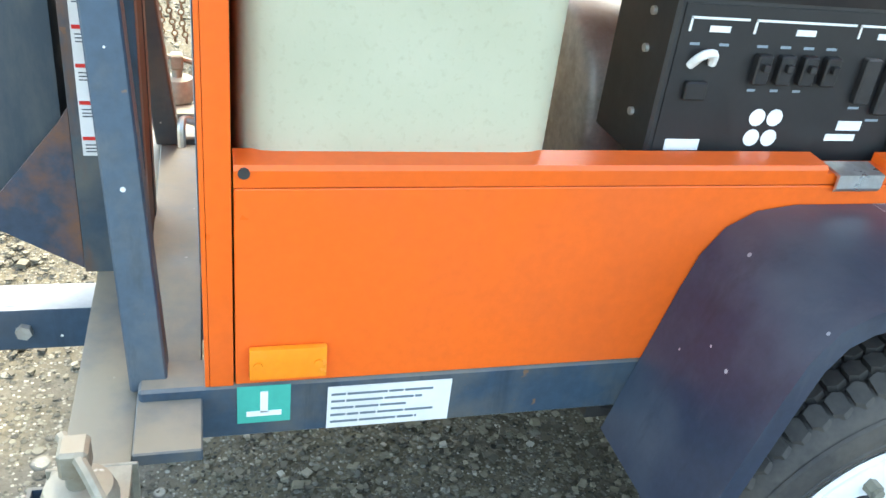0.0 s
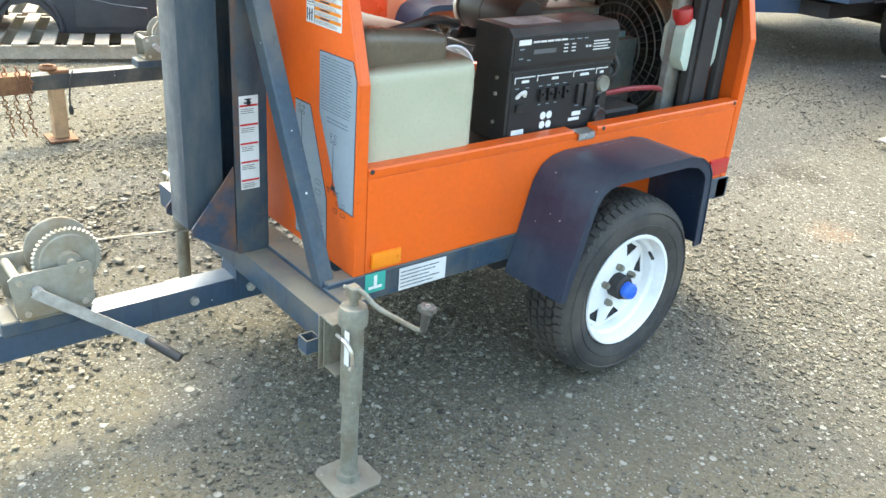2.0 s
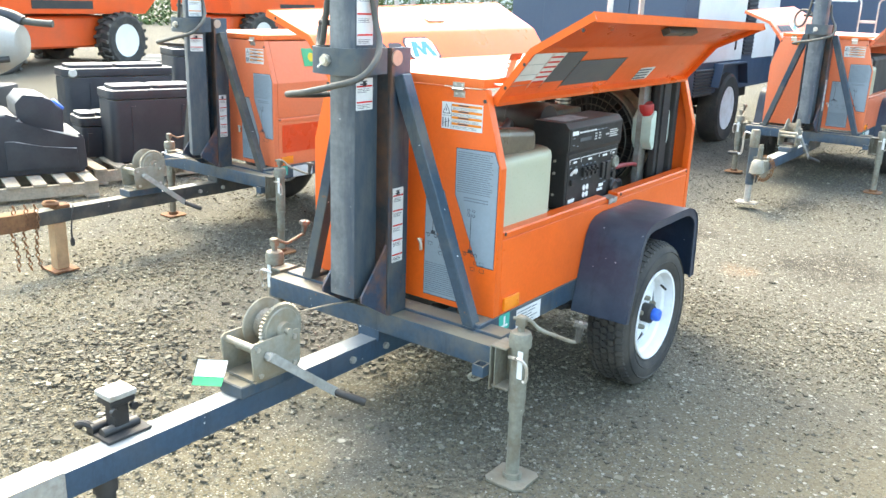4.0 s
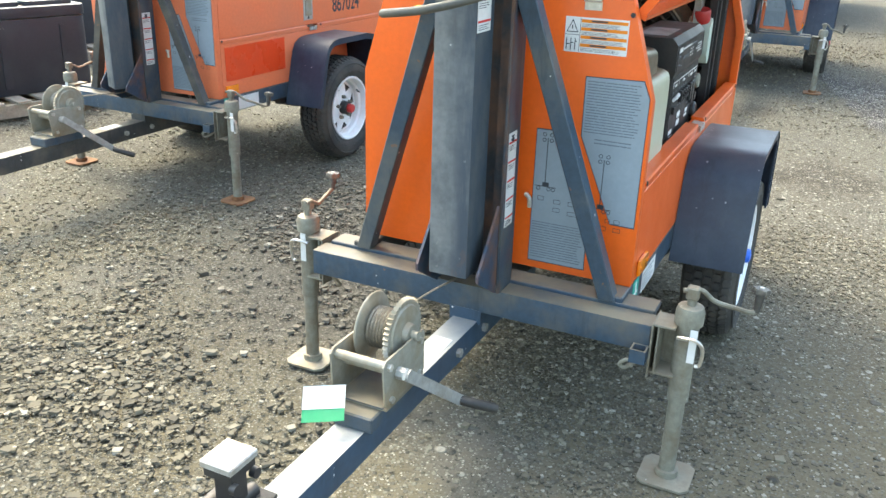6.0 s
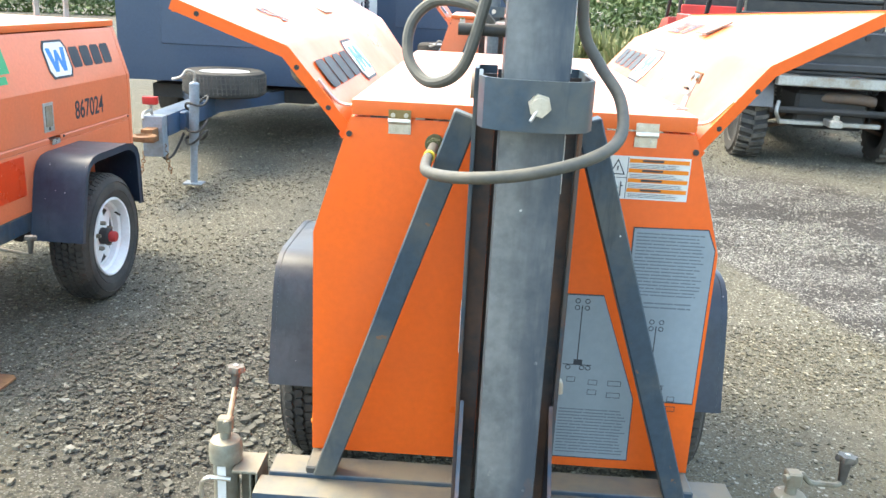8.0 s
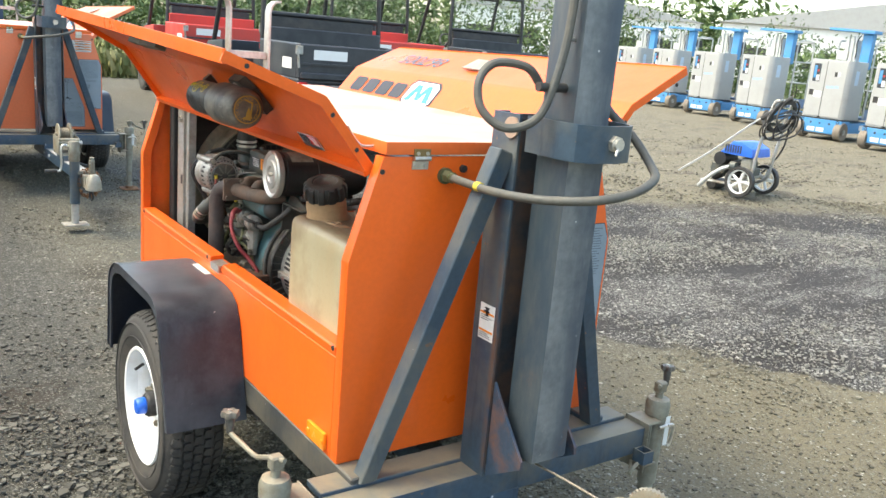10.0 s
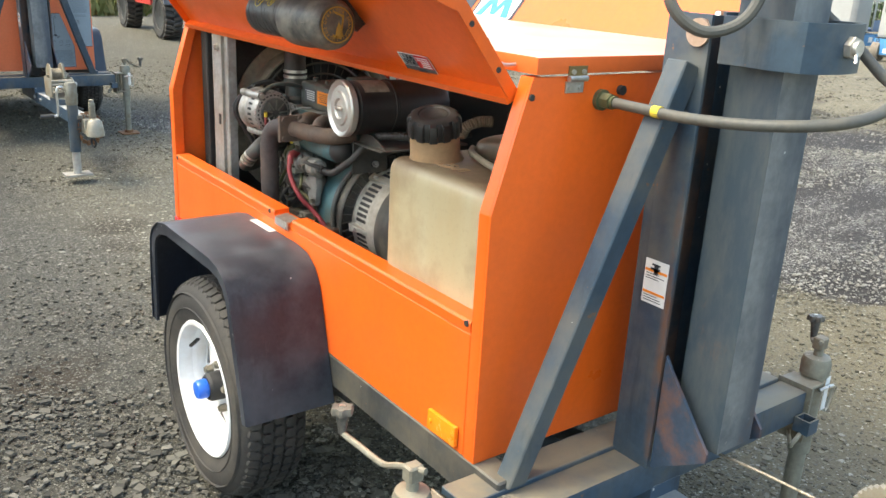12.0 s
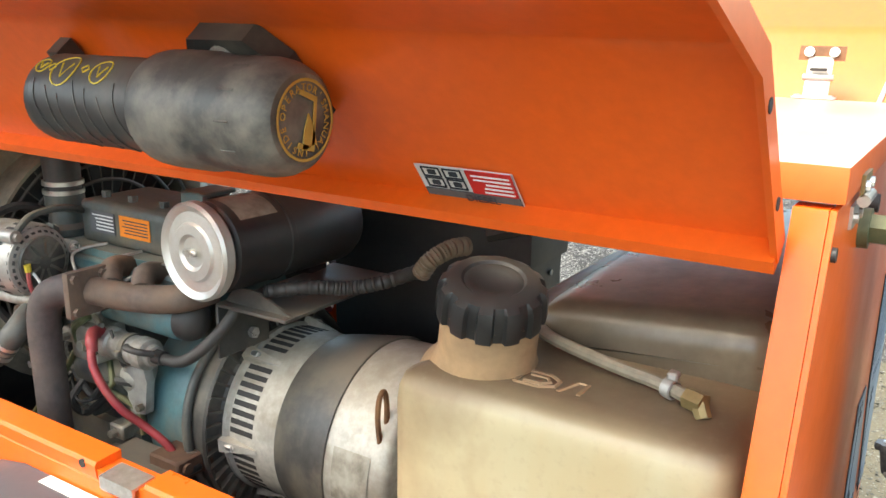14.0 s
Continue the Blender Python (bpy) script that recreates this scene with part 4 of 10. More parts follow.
        lab(M["decal_white"], 1.10, 0.15, 0.020, 0.07, "label", "white service label", 8, M["ink_soft"], 4)
    else:
        # manual canister
        cx, cz = -0.548, 1.382
        b = bmesh.new()
        lathe(b, [(0.0, 0.110), (0.038, 0.110), (0.046, 0.117), (0.048, 0.126)] + [(0.0485 - 0.0005 * (k % 2), 0.132 + 0.012 * k) for k in range(14)] + [(0.0485, 0.305)], (cx, 0.905, cz), (0, -1, 0), 32)
        can = part("manual_canister", b, M["black_plastic"], door, "black plastic manual canister bolted under the door")
        b = bmesh.new()
        lathe(b, [(0.048, 0.294), (0.0535, 0.295), (0.0560, 0.300), (0.0580, 0.312), (0.0585, 0.326), (0.0580, 0.372), (0.0562, 0.380), (0.0555, 0.386), (0.0555, 0.446), (0.0530, 0.460), (0.0480, 0.471), (0.0420, 0.476), (0.0, 0.478)], (cx, 0.905, cz), (0, -1, 0), 36)
        part("cap", b, M["cap_grey"], can, "dusty grey-black screw cap with gold emblem")
        for k in range(12):
            a = 2 * math.pi * k / 12
            b = bmesh.new()
            box(b, cx + math.cos(a) * 0.0542 - 0.0022, cx + math.cos(a) * 0.0542 + 0.0022, 0.905 - 0.440, 0.905 - 0.418, cz + math.sin(a) * 0.0542 - 0.0022, cz + math.sin(a) * 0.0542 + 0.0022, 0.002)
            part("grip_rib", b, M["cap_grey"], can)
        b = bmesh.new()
        fy = 0.905 - 0.4785
        lathe(b, [(0.0365, 0.0), (0.038, 0.0008), (0.0365, 0.0012), (0.035, 0.0008)], (cx, fy, cz), (0, -1, 0), 40, closed=True)
        prism(b, [(cx - 0.012, cz - 0.024), (cx + 0.010, cz - 0.030), (cx + 0.016, cz + 0.020), (cx - 0.006, cz + 0.028), (cx - 0.008, cz + 0.024), (cx + 0.012, cz + 0.016), (cx + 0.007, cz - 0.025), (cx - 0.010, cz - 0.019)], "y", fy - 0.0014, fy)
        prism(b, [(cx - 0.006, cz - 0.028), (cx + 0.014, cz - 0.022), (cx + 0.010, cz - 0.006), (cx + 0.004, cz + 0.006), (cx - 0.002, cz - 0.008)], "y", fy - 0.0014, fy)
        part("emblem", b, M["gold_ink"], can)
        for word, mid, step in (("OPERATOR'S", 100.0, -15.5), ("MANUAL", -22.0, -15.5), ("INSIDE", -128.0, -15.5)):
            for i, ch in enumerate(word):
                a = radians(mid + (i - (len(word) - 1) / 2) * step)
                up3 = Vector((math.cos(a), 0, math.sin(a)))
                p = Vector((cx, fy - 0.0003, cz)) + up3 * 0.0293
                text_mesh(ch, 0.0098, plane_m(p, up3.cross(Vector((0, -1, 0))) , up3), M["gold_ink"], can, "letter", 0.0003)
        b = bmesh.new()
        def on_can(y, deg):
            return Vector((cx + math.cos(radians(deg)) * 0.0487, y, cz + math.sin(radians(deg)) * 0.0487))
        for cy, ca, ry, ra in ((0.728, 134, 0.019, 24), (0.768, 130, 0.010, 11), (0.668, 134, 0.014, 18)):
            ring = [on_can(cy + math.cos(2 * math.pi * k / 16) * ry, ca + math.sin(2 * math.pi * k / 16) * ra) for k in range(17)]
            sweep(b, ring, 0.0009, 4, 1, False)
            sweep(b, [on_can(cy - ry * 0.5, ca - ra * 0.4), on_can(cy, ca + ra * 0.5), on_can(cy + ry * 0.5, ca - ra * 0.4)], 0.0011, 4, 1, False)
        for cy in (0.694, 0.750):
            sweep(b, [on_can(cy - 0.006, 132), on_can(cy, 138), on_can(cy + 0.006, 132), on_can(cy, 126), on_can(cy - 0.006, 132)], 0.0009, 4, 1, False)
        part("print", b, M["yellow_ink"], can)
        for k in range(7):
            b = bmesh.new()
            ys = 0.770 - 0.022 * k
            sweep(b, [on_can(ys - 0.0045 * i + 0.002 * math.sin(k * 3.1 + i), 150 + 17 * i + 9 * (k % 3)) for i in range(6)], 0.0008, 4, 2)
            part("scuff", b, M["cap_grey"], can)
        def plate(pts, t):
            q = bmesh.new()
            top = [hp + sl * d + Vector((0, y, 0)) + nu * 0.030 for y, d in pts]
            lo = [q.verts.new(p) for p in top]
            hi = [q.verts.new(p - nu * t) for p in top]
            q.faces.new(lo)
            q.faces.new(hi)
            for i in range(len(pts)):
                q.faces.new((lo[i], lo[(i + 1) % len(pts)], hi[(i + 1) % len(pts)], hi[i]))
            return q
        part("bracket", plate([(0.470, 0.12), (0.612, 0.12), (0.606, 0.198), (0.582, 0.232), (0.506, 0.232), (0.478, 0.198)], 0.026), M["black_plastic"], can)
        b = bmesh.new()
        q = hp + sl * 0.210 + Vector((0, 0.545, 0)) + nu * 0.030
        rod(b, q, q + nu * 0.003, 0.015, 14)
        rod(b, q, q + nu * 0.014, 0.009, 6)
        part("bolt", b, M["silver"], can, "bright bolt")
        part("bracket", plate([(0.815, 0.10), (0.845, 0.10), (0.842, 0.205), (0.822, 0.205)], 0.026), M["black_plastic"], can)
        # diesel label
        b = bmesh.new()
        o3 = hp + sl * 0.006 + Vector((0, 0.285, 0)) + nu * 0.0085
        slab(b, o3, (0, 1, 0), sl, 0.115, 0.048, 0.0015)
        lb = part("label", b, M["decal_white"], door, "red and white fuel label")
        b = bmesh.new()
        slab(b, o3 + nu * 0.001, (0, 1, 0), sl, 0.052, 0.034, 0.0016, 0.002, 0.013)
        part("print", b, M["red_ink"], lb)
        b = bmesh.new()
        slab(b, o3 + nu * 0.001, (0, 1, 0), sl, 0.113, 0.0125, 0.0014, 0.001, 0.0)
        part("print", b, M["decal_dark"], lb)
        text_mesh("DIESEL", 0.0135, plane_m(o3 + Vector((0, 0.045, 0)) + sl * 0.0062 + nu * 0.0027, (0, -1, 0), sl), M["ink"], lb, "lettering", 0.0002)
        b = bmesh.new()
        bars(b, o3 + nu * 0.0022 + Vector((0, 0.004, 0)) + sl * 0.015, (0, 1, 0), sl, 0.045, 0.03, 5, 0.3, 5, 0.0008)
        part("print", b, M["white"], lb)
        b = bmesh.new()
        for a, c in ((0.060, 0.0155), (0.086, 0.0155), (0.060, 0.0315), (0.086, 0.0315)):
            for da, dc, w, h in ((0.0, 0.0, 0.022, 0.001), (0.0, 0.013, 0.022, 0.001), (0.0, 0.0, 0.001, 0.014), (0.021, 0.0, 0.001, 0.014), (0.006, 0.004, 0.009, 0.006)):
                slab(b, o3 + nu * 0.001, (0, 1, 0), sl, w, h, 0.0016, a + da, c + dc)
        part("print", b, M["ink"], lb)
    return door


def logo(parent, o, right, up, out, h, wide=1.0):
    """A white eight-cornered badge with a blue zigzag, and four dark blocks beside it."""
    right, up, out = Vector(right).normalized(), Vector(up).normalized(), Vector(out).normalized()
    o = Vector(o)
    def P(a, b):
        return o + right * a * h * wide + up * b * h
    octa = [(-0.42, -0.5), (0.42, -0.5), (0.55, -0.3), (0.55, 0.3), (0.42, 0.5), (-0.42, 0.5), (-0.55, 0.3), (-0.55, -0.3)]
    b = bmesh.new()
    poly_slab(b, [P(x * 1.0 - 1.6, y) for x, y in octa], out, 0.0010)
    badge = part("badge", b, M["ink"], parent, "dark-edged white badge with a blue zigzag")
    b = bmesh.new()
    poly_slab(b, [P(x * 0.88 - 1.6, y * 0.88) for x, y in octa], out, 0.0018)
    part("print", b, M["white"], badge)
    b = bmesh.new()
    zig = [(-0.42, 0.30), (-0.24, 0.30), (-0.16, -0.08), (-0.06, 0.24), (0.06, 0.24), (0.16, -0.08), (0.24, 0.30), (0.42, 0.30), (0.26, -0.32), (0.10, -0.32), (0.0, 0.0), (-0.10, -0.32), (-0.26, -0.32)]
    poly_slab(b, [P(x - 1.6, y) for x, y in zig], out, 0.0026)
    part("print", b, M["blue_ink"], badge)
    b = bmesh.new()
    for k in range(4):
        poly_slab(b, [P(-0.98 + k * 0.54 + x, y) for x, y in ((0.05, -0.28), (0.41, -0.28), (0.46, -0.2), (0.46, 0.2), (0.41, 0.28), (0.05, 0.28), (0.0, 0.2), (0.0, -0.2))], out, 0.0012)
    part("print", b, M["ink"], badge)
    return badge

def front_labels(cab, s_all=True):
    # large grey-blue diagram labels and warning sticker on the front panel
    F = Vector((0, -1, 0))
    for pts, sketch, name in (
        ([(0.259, 1.114), (0.423, 1.117), (0.443, 1.071), (0.441, 0.695), (0.369, 0.696), (0.260, 0.945)], (0.335, 0.885, 0.74), "tall"),
        ([(0.128, 0.951), (0.211, 0.952), (0.304, 0.700), (0.306, 0.538), (0.127, 0.538)], (0.165, 0.925, 0.78), "low"),
    ):
        b = bmesh.new()
        poly_slab(b, [(x, -0.0004, z) for x, z in pts], F, 0.0010)
        edge = part("label", b, M["ink"], cab, "grey-blue operating diagram label")
        cx = sum(p[0] for p in pts) / len(pts)
        cz = sum(p[1] for p in pts) / len(pts)
        b = bmesh.new()
        poly_slab(b, [(cx + (x - cx) * 0.975, -0.0004, cz + (z - cz) * 0.985) for x, z in pts], F, 0.0018)
        part("sheet", b, M["decal_grey"], edge)
        b = bmesh.new()
        if name == "tall":
            bars(b, (0.268, -0.0022, 0.955), (1, 0, 0), (0, 0, 1), 0.155, 0.15, 19, 0.34, 11, 0.0004, 0.12)
            bars(b, (0.30, -0.0022, 0.925), (1, 0, 0), (0, 0, 1), 0.125, 0.02, 2, 0.34, 12, 0.0004, 0.3)
        else:
            bars(b, (0.133, -0.0022, 0.55), (1, 0, 0), (0, 0, 1), 0.165, 0.12, 15, 0.34, 13, 0.0004, 0.12)
        part("print", b, M["ink_soft"], edge)
        x, zt, zb = sketch
        b = bmesh.new()
        box(b, x - 0.0012, x + 0.0012, -0.0026, -0.0020, zb, zt)
        for dx, dz in ((-0.016, 0.010), (0.006, 0.010), (-0.016, -0.006), (0.006, -0.006)):
            lathe(b, [(0.005, 0.0), (0.0062, 0.0004), (0.0042, 0.0004)], (x + dx + 0.005, -0.0022, zt + dz), (0, -1, 0), 10, closed=True)
        box(b, x - 0.032, x + 0.034, -0.0026, -0.0020, zb - 0.002, zb)
        for dx in (-0.020, 0.012, 0.026):
            lathe(b, [(0.005, 0.0), (0.0064, 0.0004), (0.0044, 0.0004)], (x + dx, -0.0022, zb - 0.008), (0, -1, 0), 12, closed=True)
        box(b, x - 0.008, x + 0.012, -0.0026, -0.0020, zb, zb + 0.012)
        part("print", b, M["ink"], edge)
        b = bmesh.new()
        for dx, dz, w in ((0.02, -0.04, 0.012), (0.045, -0.04, 0.016), (0.005, -0.065, 0.018), (0.045, -0.065, 0.02)) if name == "tall" else ((-0.02, -0.045, 0.018), (0.03, -0.05, 0.02), (0.075, -0.05, 0.03), (0.03, -0.075, 0.02), (0.075, -0.08, 0.03)):
            for z in (0.0, 0.012):
                box(b, x + dx, x + dx + w, -0.0025, -0.0020, zb + dz + z, zb + dz + z + 0.0012)
            for q in (0.0, w):
                box(b, x + dx + q, x + dx + q + 0.0012, -0.0025, -0.0020, zb + dz, zb + dz + 0.0125)
        part("print", b, M["ink"], edge)
    b = bmesh.new()
    slab(b, (0.189, -0.0004, 1.176), (1, 0, 0), (0, 0, 1), 0.176, 0.094, 0.0012)
    st = part("label", b, M["decal_white"], cab, "white warning sticker with orange bars and pictograms")
    b = bmesh.new()
    for k in range(4):
        slab(b, (0.234, -0.0014, 1.192 + k * 0.0215), (1, 0, 0), (0, 0, 1), 0.128, 0.0085, 0.0012)
    part("print", b, M["orange_ink"], st)
    b = bmesh.new()
    poly_slab(b, [(0.193, -0.0014, 1.229), (0.227, -0.0014, 1.229), (0.210, -0.0014, 1.264)], F, 0.0009)
    for k in range(4):
        slab(b, (0.262, -0.0014, 1.1945 + k * 0.0215), (1, 0, 0), (0, 0, 1), 0.045, 0.0045, 0.0018)
        bars(b, (0.236, -0.0014, 1.1795 + k * 0.0215), (1, 0, 0), (0, 0, 1), 0.12, 0.010, 3, 0.3, 30 + k, 0.0008, 0.2)
    slab(b, (0.231, -0.0014, 1.178), (1, 0, 0), (0, 0, 1), 0.0012, 0.090, 0.0010)
    slab(b, (0.190, -0.0014, 1.222), (1, 0, 0), (0, 0, 1), 0.041, 0.0012, 0.0010)
    part("print", b, M["ink"], st)
    b = bmesh.new()
    poly_slab(b, [(0.197, -0.0022, 1.2315), (0.223, -0.0022, 1.2315), (0.210, -0.0022, 1.2585)], F, 0.0009)
    part("print", b, M["decal_white"], st)
    b = bmesh.new()
    box(b, 0.2085, 0.2115, -0.0040, -0.0028, 1.238, 1.248)
    for k in range(3):
        box(b, 0.195 + 0.012 * k, 0.197 + 0.012 * k, -0.0040, -0.0018, 1.182, 1.214)
        box(b, 0.195 + 0.012 * k, 0.205 + 0.010 * k, -0.0040, -0.0018, 1.196 + 0.004 * k, 1.198 + 0.004 * k)
    part("print", b, M["ink"], st)


def strip_label(parent, x, y, z0, z1, out, w, rows, seed):
    """A tall white label with a pictogram on top and red bars, on a face looking along out."""
    out = Vector(out)
    right = Vector((0, 0, 1)).cross(out)
    b = bmesh.new()
    o = Vector((x, y, z0)) - right * (w / 2)
    slab(b, o, right, (0, 0, 1), w, z1 - z0, 0.0012)
    lb = part("label", b, M["decal_white"], parent, "white warning label with red bars")
    b = bmesh.new()
    n = max(2, int((z1 - z0) / 0.05))
    for k in range(n):
        slab(b, o + out * 0.001, right, (0, 0, 1), w * 0.94, 0.0055, 0.0010, w * 0.03, (z1 - z0) * (k + 0.45) / n)
    part("print", b, M["red_ink"] if seed % 2 else M["orange_ink"], lb)
    b = bmesh.new()
    for k in range(n):
        bars(b, o + out * 0.001 + Vector((0, 0, (z1 - z0) * k / n + 0.004)) + right * w * 0.08, right, (0, 0, 1), w * 0.8, 0.016, 3, 0.3, seed * 7 + k, 0.0008, 0.3)
    slab(b, o + out * 0.001, right, (0, 0, 1), w * 0.35, 0.004, 0.0010, w * 0.3, z1 - z0 - 0.012)
    slab(b, o + out * 0.001, right, (0, 0, 1), w * 0.18, 0.020, 0.0010, w * 0.4, z1 - z0 - 0.030)
    slab(b, o + out * 0.001, right, (0, 0, 1), w * 0.4, 0.005, 0.0010, w * 0.25, z1 - z0 - 0.022)
    part("print", b, M["ink"], lb)
    return lb


def make_jack(root, x, y, top, crank, foot, s):
    b = bmesh.new()
    lathe(b, [(0.0, 0.0), (0.0235, 0.0), (0.0235, 0.26), (0.030, 0.26), (0.030, top - 0.055), (0.0385, top - 0.055), (0.0395, top - 0.02), (0.034, top - 0.004), (0.020, top), (0.0, top)], (x, y, 0.004), (0, 0, 1), 26)
    j = part("jack", b, M["jack"], root, "dull steel drop-leg jack with spattered paint")
    b = bmesh.new()
    prism(b, [(x - 0.075, y - 0.055), (x - 0.055, y - 0.075), (x + 0.055, y - 0.075), (x + 0.075, y - 0.055), (x + 0.075, y + 0.055), (x + 0.055, y + 0.075), (x - 0.055, y + 0.075), (x - 0.075, y + 0.055)], "z", 0.002, 0.010)
    rod(b, (x, y, 0.01), (x, y, 0.03), 0.034, 18)
    part("foot_plate", b, foot, j, "flat steel foot plate with rust spots")
    b = bmesh.new()
    rod(b, (x, y, top - 0.01), (x, y, top + 0.026), 0.0125, 12)
    box(b, x - 0.017, x + 0.017, y - 0.015, y + 0.015, top + 0.022, top + 0.058, 0.004)
    part("crank_socket", b, M["jack"], j)
    b = bmesh.new()
    sweep(b, crank[:-1], 0.0068, 8, 5)
    cr = part("crank", b, M["jack"], j, "bent steel crank")
    k0, k1 = Vector(crank[-2]), Vector(crank[-1])
    d = (k1 - k0).normalized()
    n = (k1 - k0).length
    u, v = frame_of(d)
    b = bmesh.new()
    lathe(b, [(0.0, -0.006), (0.0085, -0.006), (0.0095, 0.004), (0.0135, n - 0.020), (0.013, n - 0.016), (0.0, n - 0.016)], k0, d, 12)
    part("knob_neck", b, M["cap_grey"], cr)
    b = bmesh.new()
    rim = [(0.025 if i % 4 in (0, 1) else 0.020, 2 * math.pi * i / 24) for i in range(24)]
    lo, mid, hi = [[b.verts.new(k0 + d * (n + z) + (u * math.cos(a) + v * math.sin(a)) * (r * f)) for r, a in rim] for z, f in ((-0.016, 0.92), (-0.009, 1.0), (0.0, 0.93))]
    b.faces.new(lo)
    b.faces.new(hi)
    for p, q in ((lo, mid), (mid, hi)):
        for i in range(24):
            b.faces.new((p[i], p[(i + 1) % 24], q[(i + 1) % 24], q[i]))
    part("knob", b, M["cap_grey"], cr, "dusty black six-lobed knob")
    b = bmesh.new()
    rod(b, k1, k1 + d * 0.003, 0.0065, 10)
    part("knob_bolt", b, M["zinc"], cr)
    # bracket between beam and tube
    b = bmesh.new()
    x0, x1 = (0.560, x - 0.026) if x > 0 else (x + 0.026, -0.560)
    e, o = (x0, x1) if x > 0 else (x1, x0)
    d = 1 if x > 0 else -1
    for k, (z0, z1, w) in enumerate(((0.335, 0.500, 0.050), (0.350, 0.492, 0.044))):
        c = e + d * 0.016 * k
        box(b, c - 0.0025, c + 0.0025, y - w, y + w, z0, z1, 0.001)
    box(b, min(e, o), max(e, o), y - 0.044, y + 0.044, 0.492, 0.499, 0.001)
    box(b, min(e, o), max(e, o), y + 0.034, y + 0.040, 0.350, 0.492, 0.001)
    box(b, min(e, o + d * 0.01), max(e, o + d * 0.01), y - 0.040, y + 0.040, 0.345, 0.352, 0.001)
    part("bracket", b, M["jack"], j, "scuffed dull steel jack bracket")
    b = bmesh.new()
    sx = 1 if x > 0 else -1
    sweep(b, [(x - sx * 0.02, y - 0.035, 0.47), (x + sx * 0.03, y - 0.042, 0.475), (x + sx * 0.05, y - 0.035, 0.45), (x + sx * 0.048, y - 0.03, 0.40), (x + sx * 0.035, y - 0.03, 0.395)], 0.0055, 7)
    part("spring_pin", b, M["zinc"], j, "bent pull pin")
    b = bmesh.new()
    sweep(b, [(sx * 0.53, y - 0.02, 0.372), (sx * 0.50, y - 0.05, 0.352), (sx * 0.485, y - 0.06, 0.362), (sx * 0.50, y - 0.065, 0.382), (sx * 0.52, y - 0.06, 0.385)], 0.006, 7)
    part("spring_pin", b, M["jack"], j, "bent pull pin")
    b = bmesh.new()
    slab(b, (x + sx * 0.012, y - 0.0305, 0.40), (1, 0, 0), (0, 0, 1), 0.020, 0.10, 0.002)
    part("label", b, M["decal_white"], j, "torn white label")
    return j


def make_winch(root, tag=True):
    b = bmesh.new()
    for x0 in (-0.074, 0.070):
        prism(b, [(-0.790, 0.432), (-0.770, 0.420), (-0.610, 0.420), (-0.592, 0.440), (-0.592, 0.545), (-0.600, 0.556), (-0.785, 0.556), (-0.800, 0.544)], "x", x0, x0 + 0.005, 0.0012)
    box(b, -0.074, 0.075, -0.785, -0.600, 0.418, 0.424)
    w = part("winch", b, M["winch"], root, "grey steel hand winch frame")
    b = bmesh.new()
    box(b, -0.050, 0.060, -0.830, -0.600, 0.3745, 0.4175, 0.004)
    box(b, -0.062, 0.066, -0.790, -0.610, 0.4245, 0.429, 0.001)
    part("winch_base", b, M["frame"], w, "rusty blue winch base")
    b = bmesh.new()
    prof = [(0.0, -0.050), (0.086, -0.050), (0.088, -0.047), (0.086, -0.044), (0.045, -0.040), (0.045, 0.030), (0.0, 0.030)]
    lathe(b, prof, (0.0, -0.643, 0.558), (1, 0, 0), 40)
    part("drum", b, M["winch"], w, "steel cable drum")
    for k in range(7):
        b = bmesh.new()
        lathe(b, [(0.050, 0.0), (0.054, 0.004), (0.050, 0.008)], (-0.038 + k * 0.009, -0.643, 0.558), (1, 0, 0), 28, closed=True)
        part("cable_turn", b, M["rope"], w, "turn of steel winch cable")
    b = bmesh.new()
    n = 44
    c = Vector((0.0, -0.643, 0.558))
    pts = []
    for k in range(n * 2):
        a = math.pi * k / n
        r = 0.090 if k % 2 else 0.083
        pts.append((c.y + math.cos(a) * r, c.z + math.sin(a) * r))
    prism(b, pts, "x", 0.032, 0.046)
    lathe(b, [(0.074, 0.046), (0.070, 0.050), (0.030, 0.052), (0.026, 0.066), (0.0, 0.066)], c, (1, 0, 0), 32)
    part("gear", b, M["winch"], w, "toothed winch gear")
    b = bmesh.new()
    rod(b, (-0.07, -0.775, 0.535), (0.072, -0.775, 0.535), 0.012, 14)
    rod(b, (-0.07, -0.735, 0.502), (0.098, -0.735, 0.502), 0.013, 14)
    rod(b, (-0.07, -0.643, 0.558), (0.084, -0.643, 0.558), 0.012, 14)
    part("shaft", b, M["winch"], w)
    for y, z in ((-0.775, 0.535), (-0.765, 0.442), (-0.62, 0.442), (-0.62, 0.535)):
        b = bmesh.new()
        rod(b, (0.074, y, z), (0.083, y, z), 0.0095, 6)
        part("bolt", b, M["zinc"], w)
    b = bmesh.new()
    rod(b, (0.078, -0.735, 0.502), (0.112, -0.735, 0.502), 0.016, 8)
    a0, a1 = Vector((0.104, -0.748, 0.512)), Vector((0.132, -0.470, 0.292))
    d = (a1 - a0).normalized()
    u = Vector((1, 0, 0.0))
    u = (u - d * u.dot(d)).normalized()
    v = d.cross(u)
    ring = []
    for p in (a0, a1):
        ring.append([b.verts.new(p + u * i * 0.004 + v * j * 0.015) for i, j in ((-1, -1), (1, -1), (1, 1), (-1, 1))])
    for i in range(4):
        b.faces.new((ring[0][i], ring[0][(i + 1) % 4], ring[1][(i + 1) % 4], ring[1][i]))
    b.faces.new(ring[0])
    b.faces.new(ring[1])
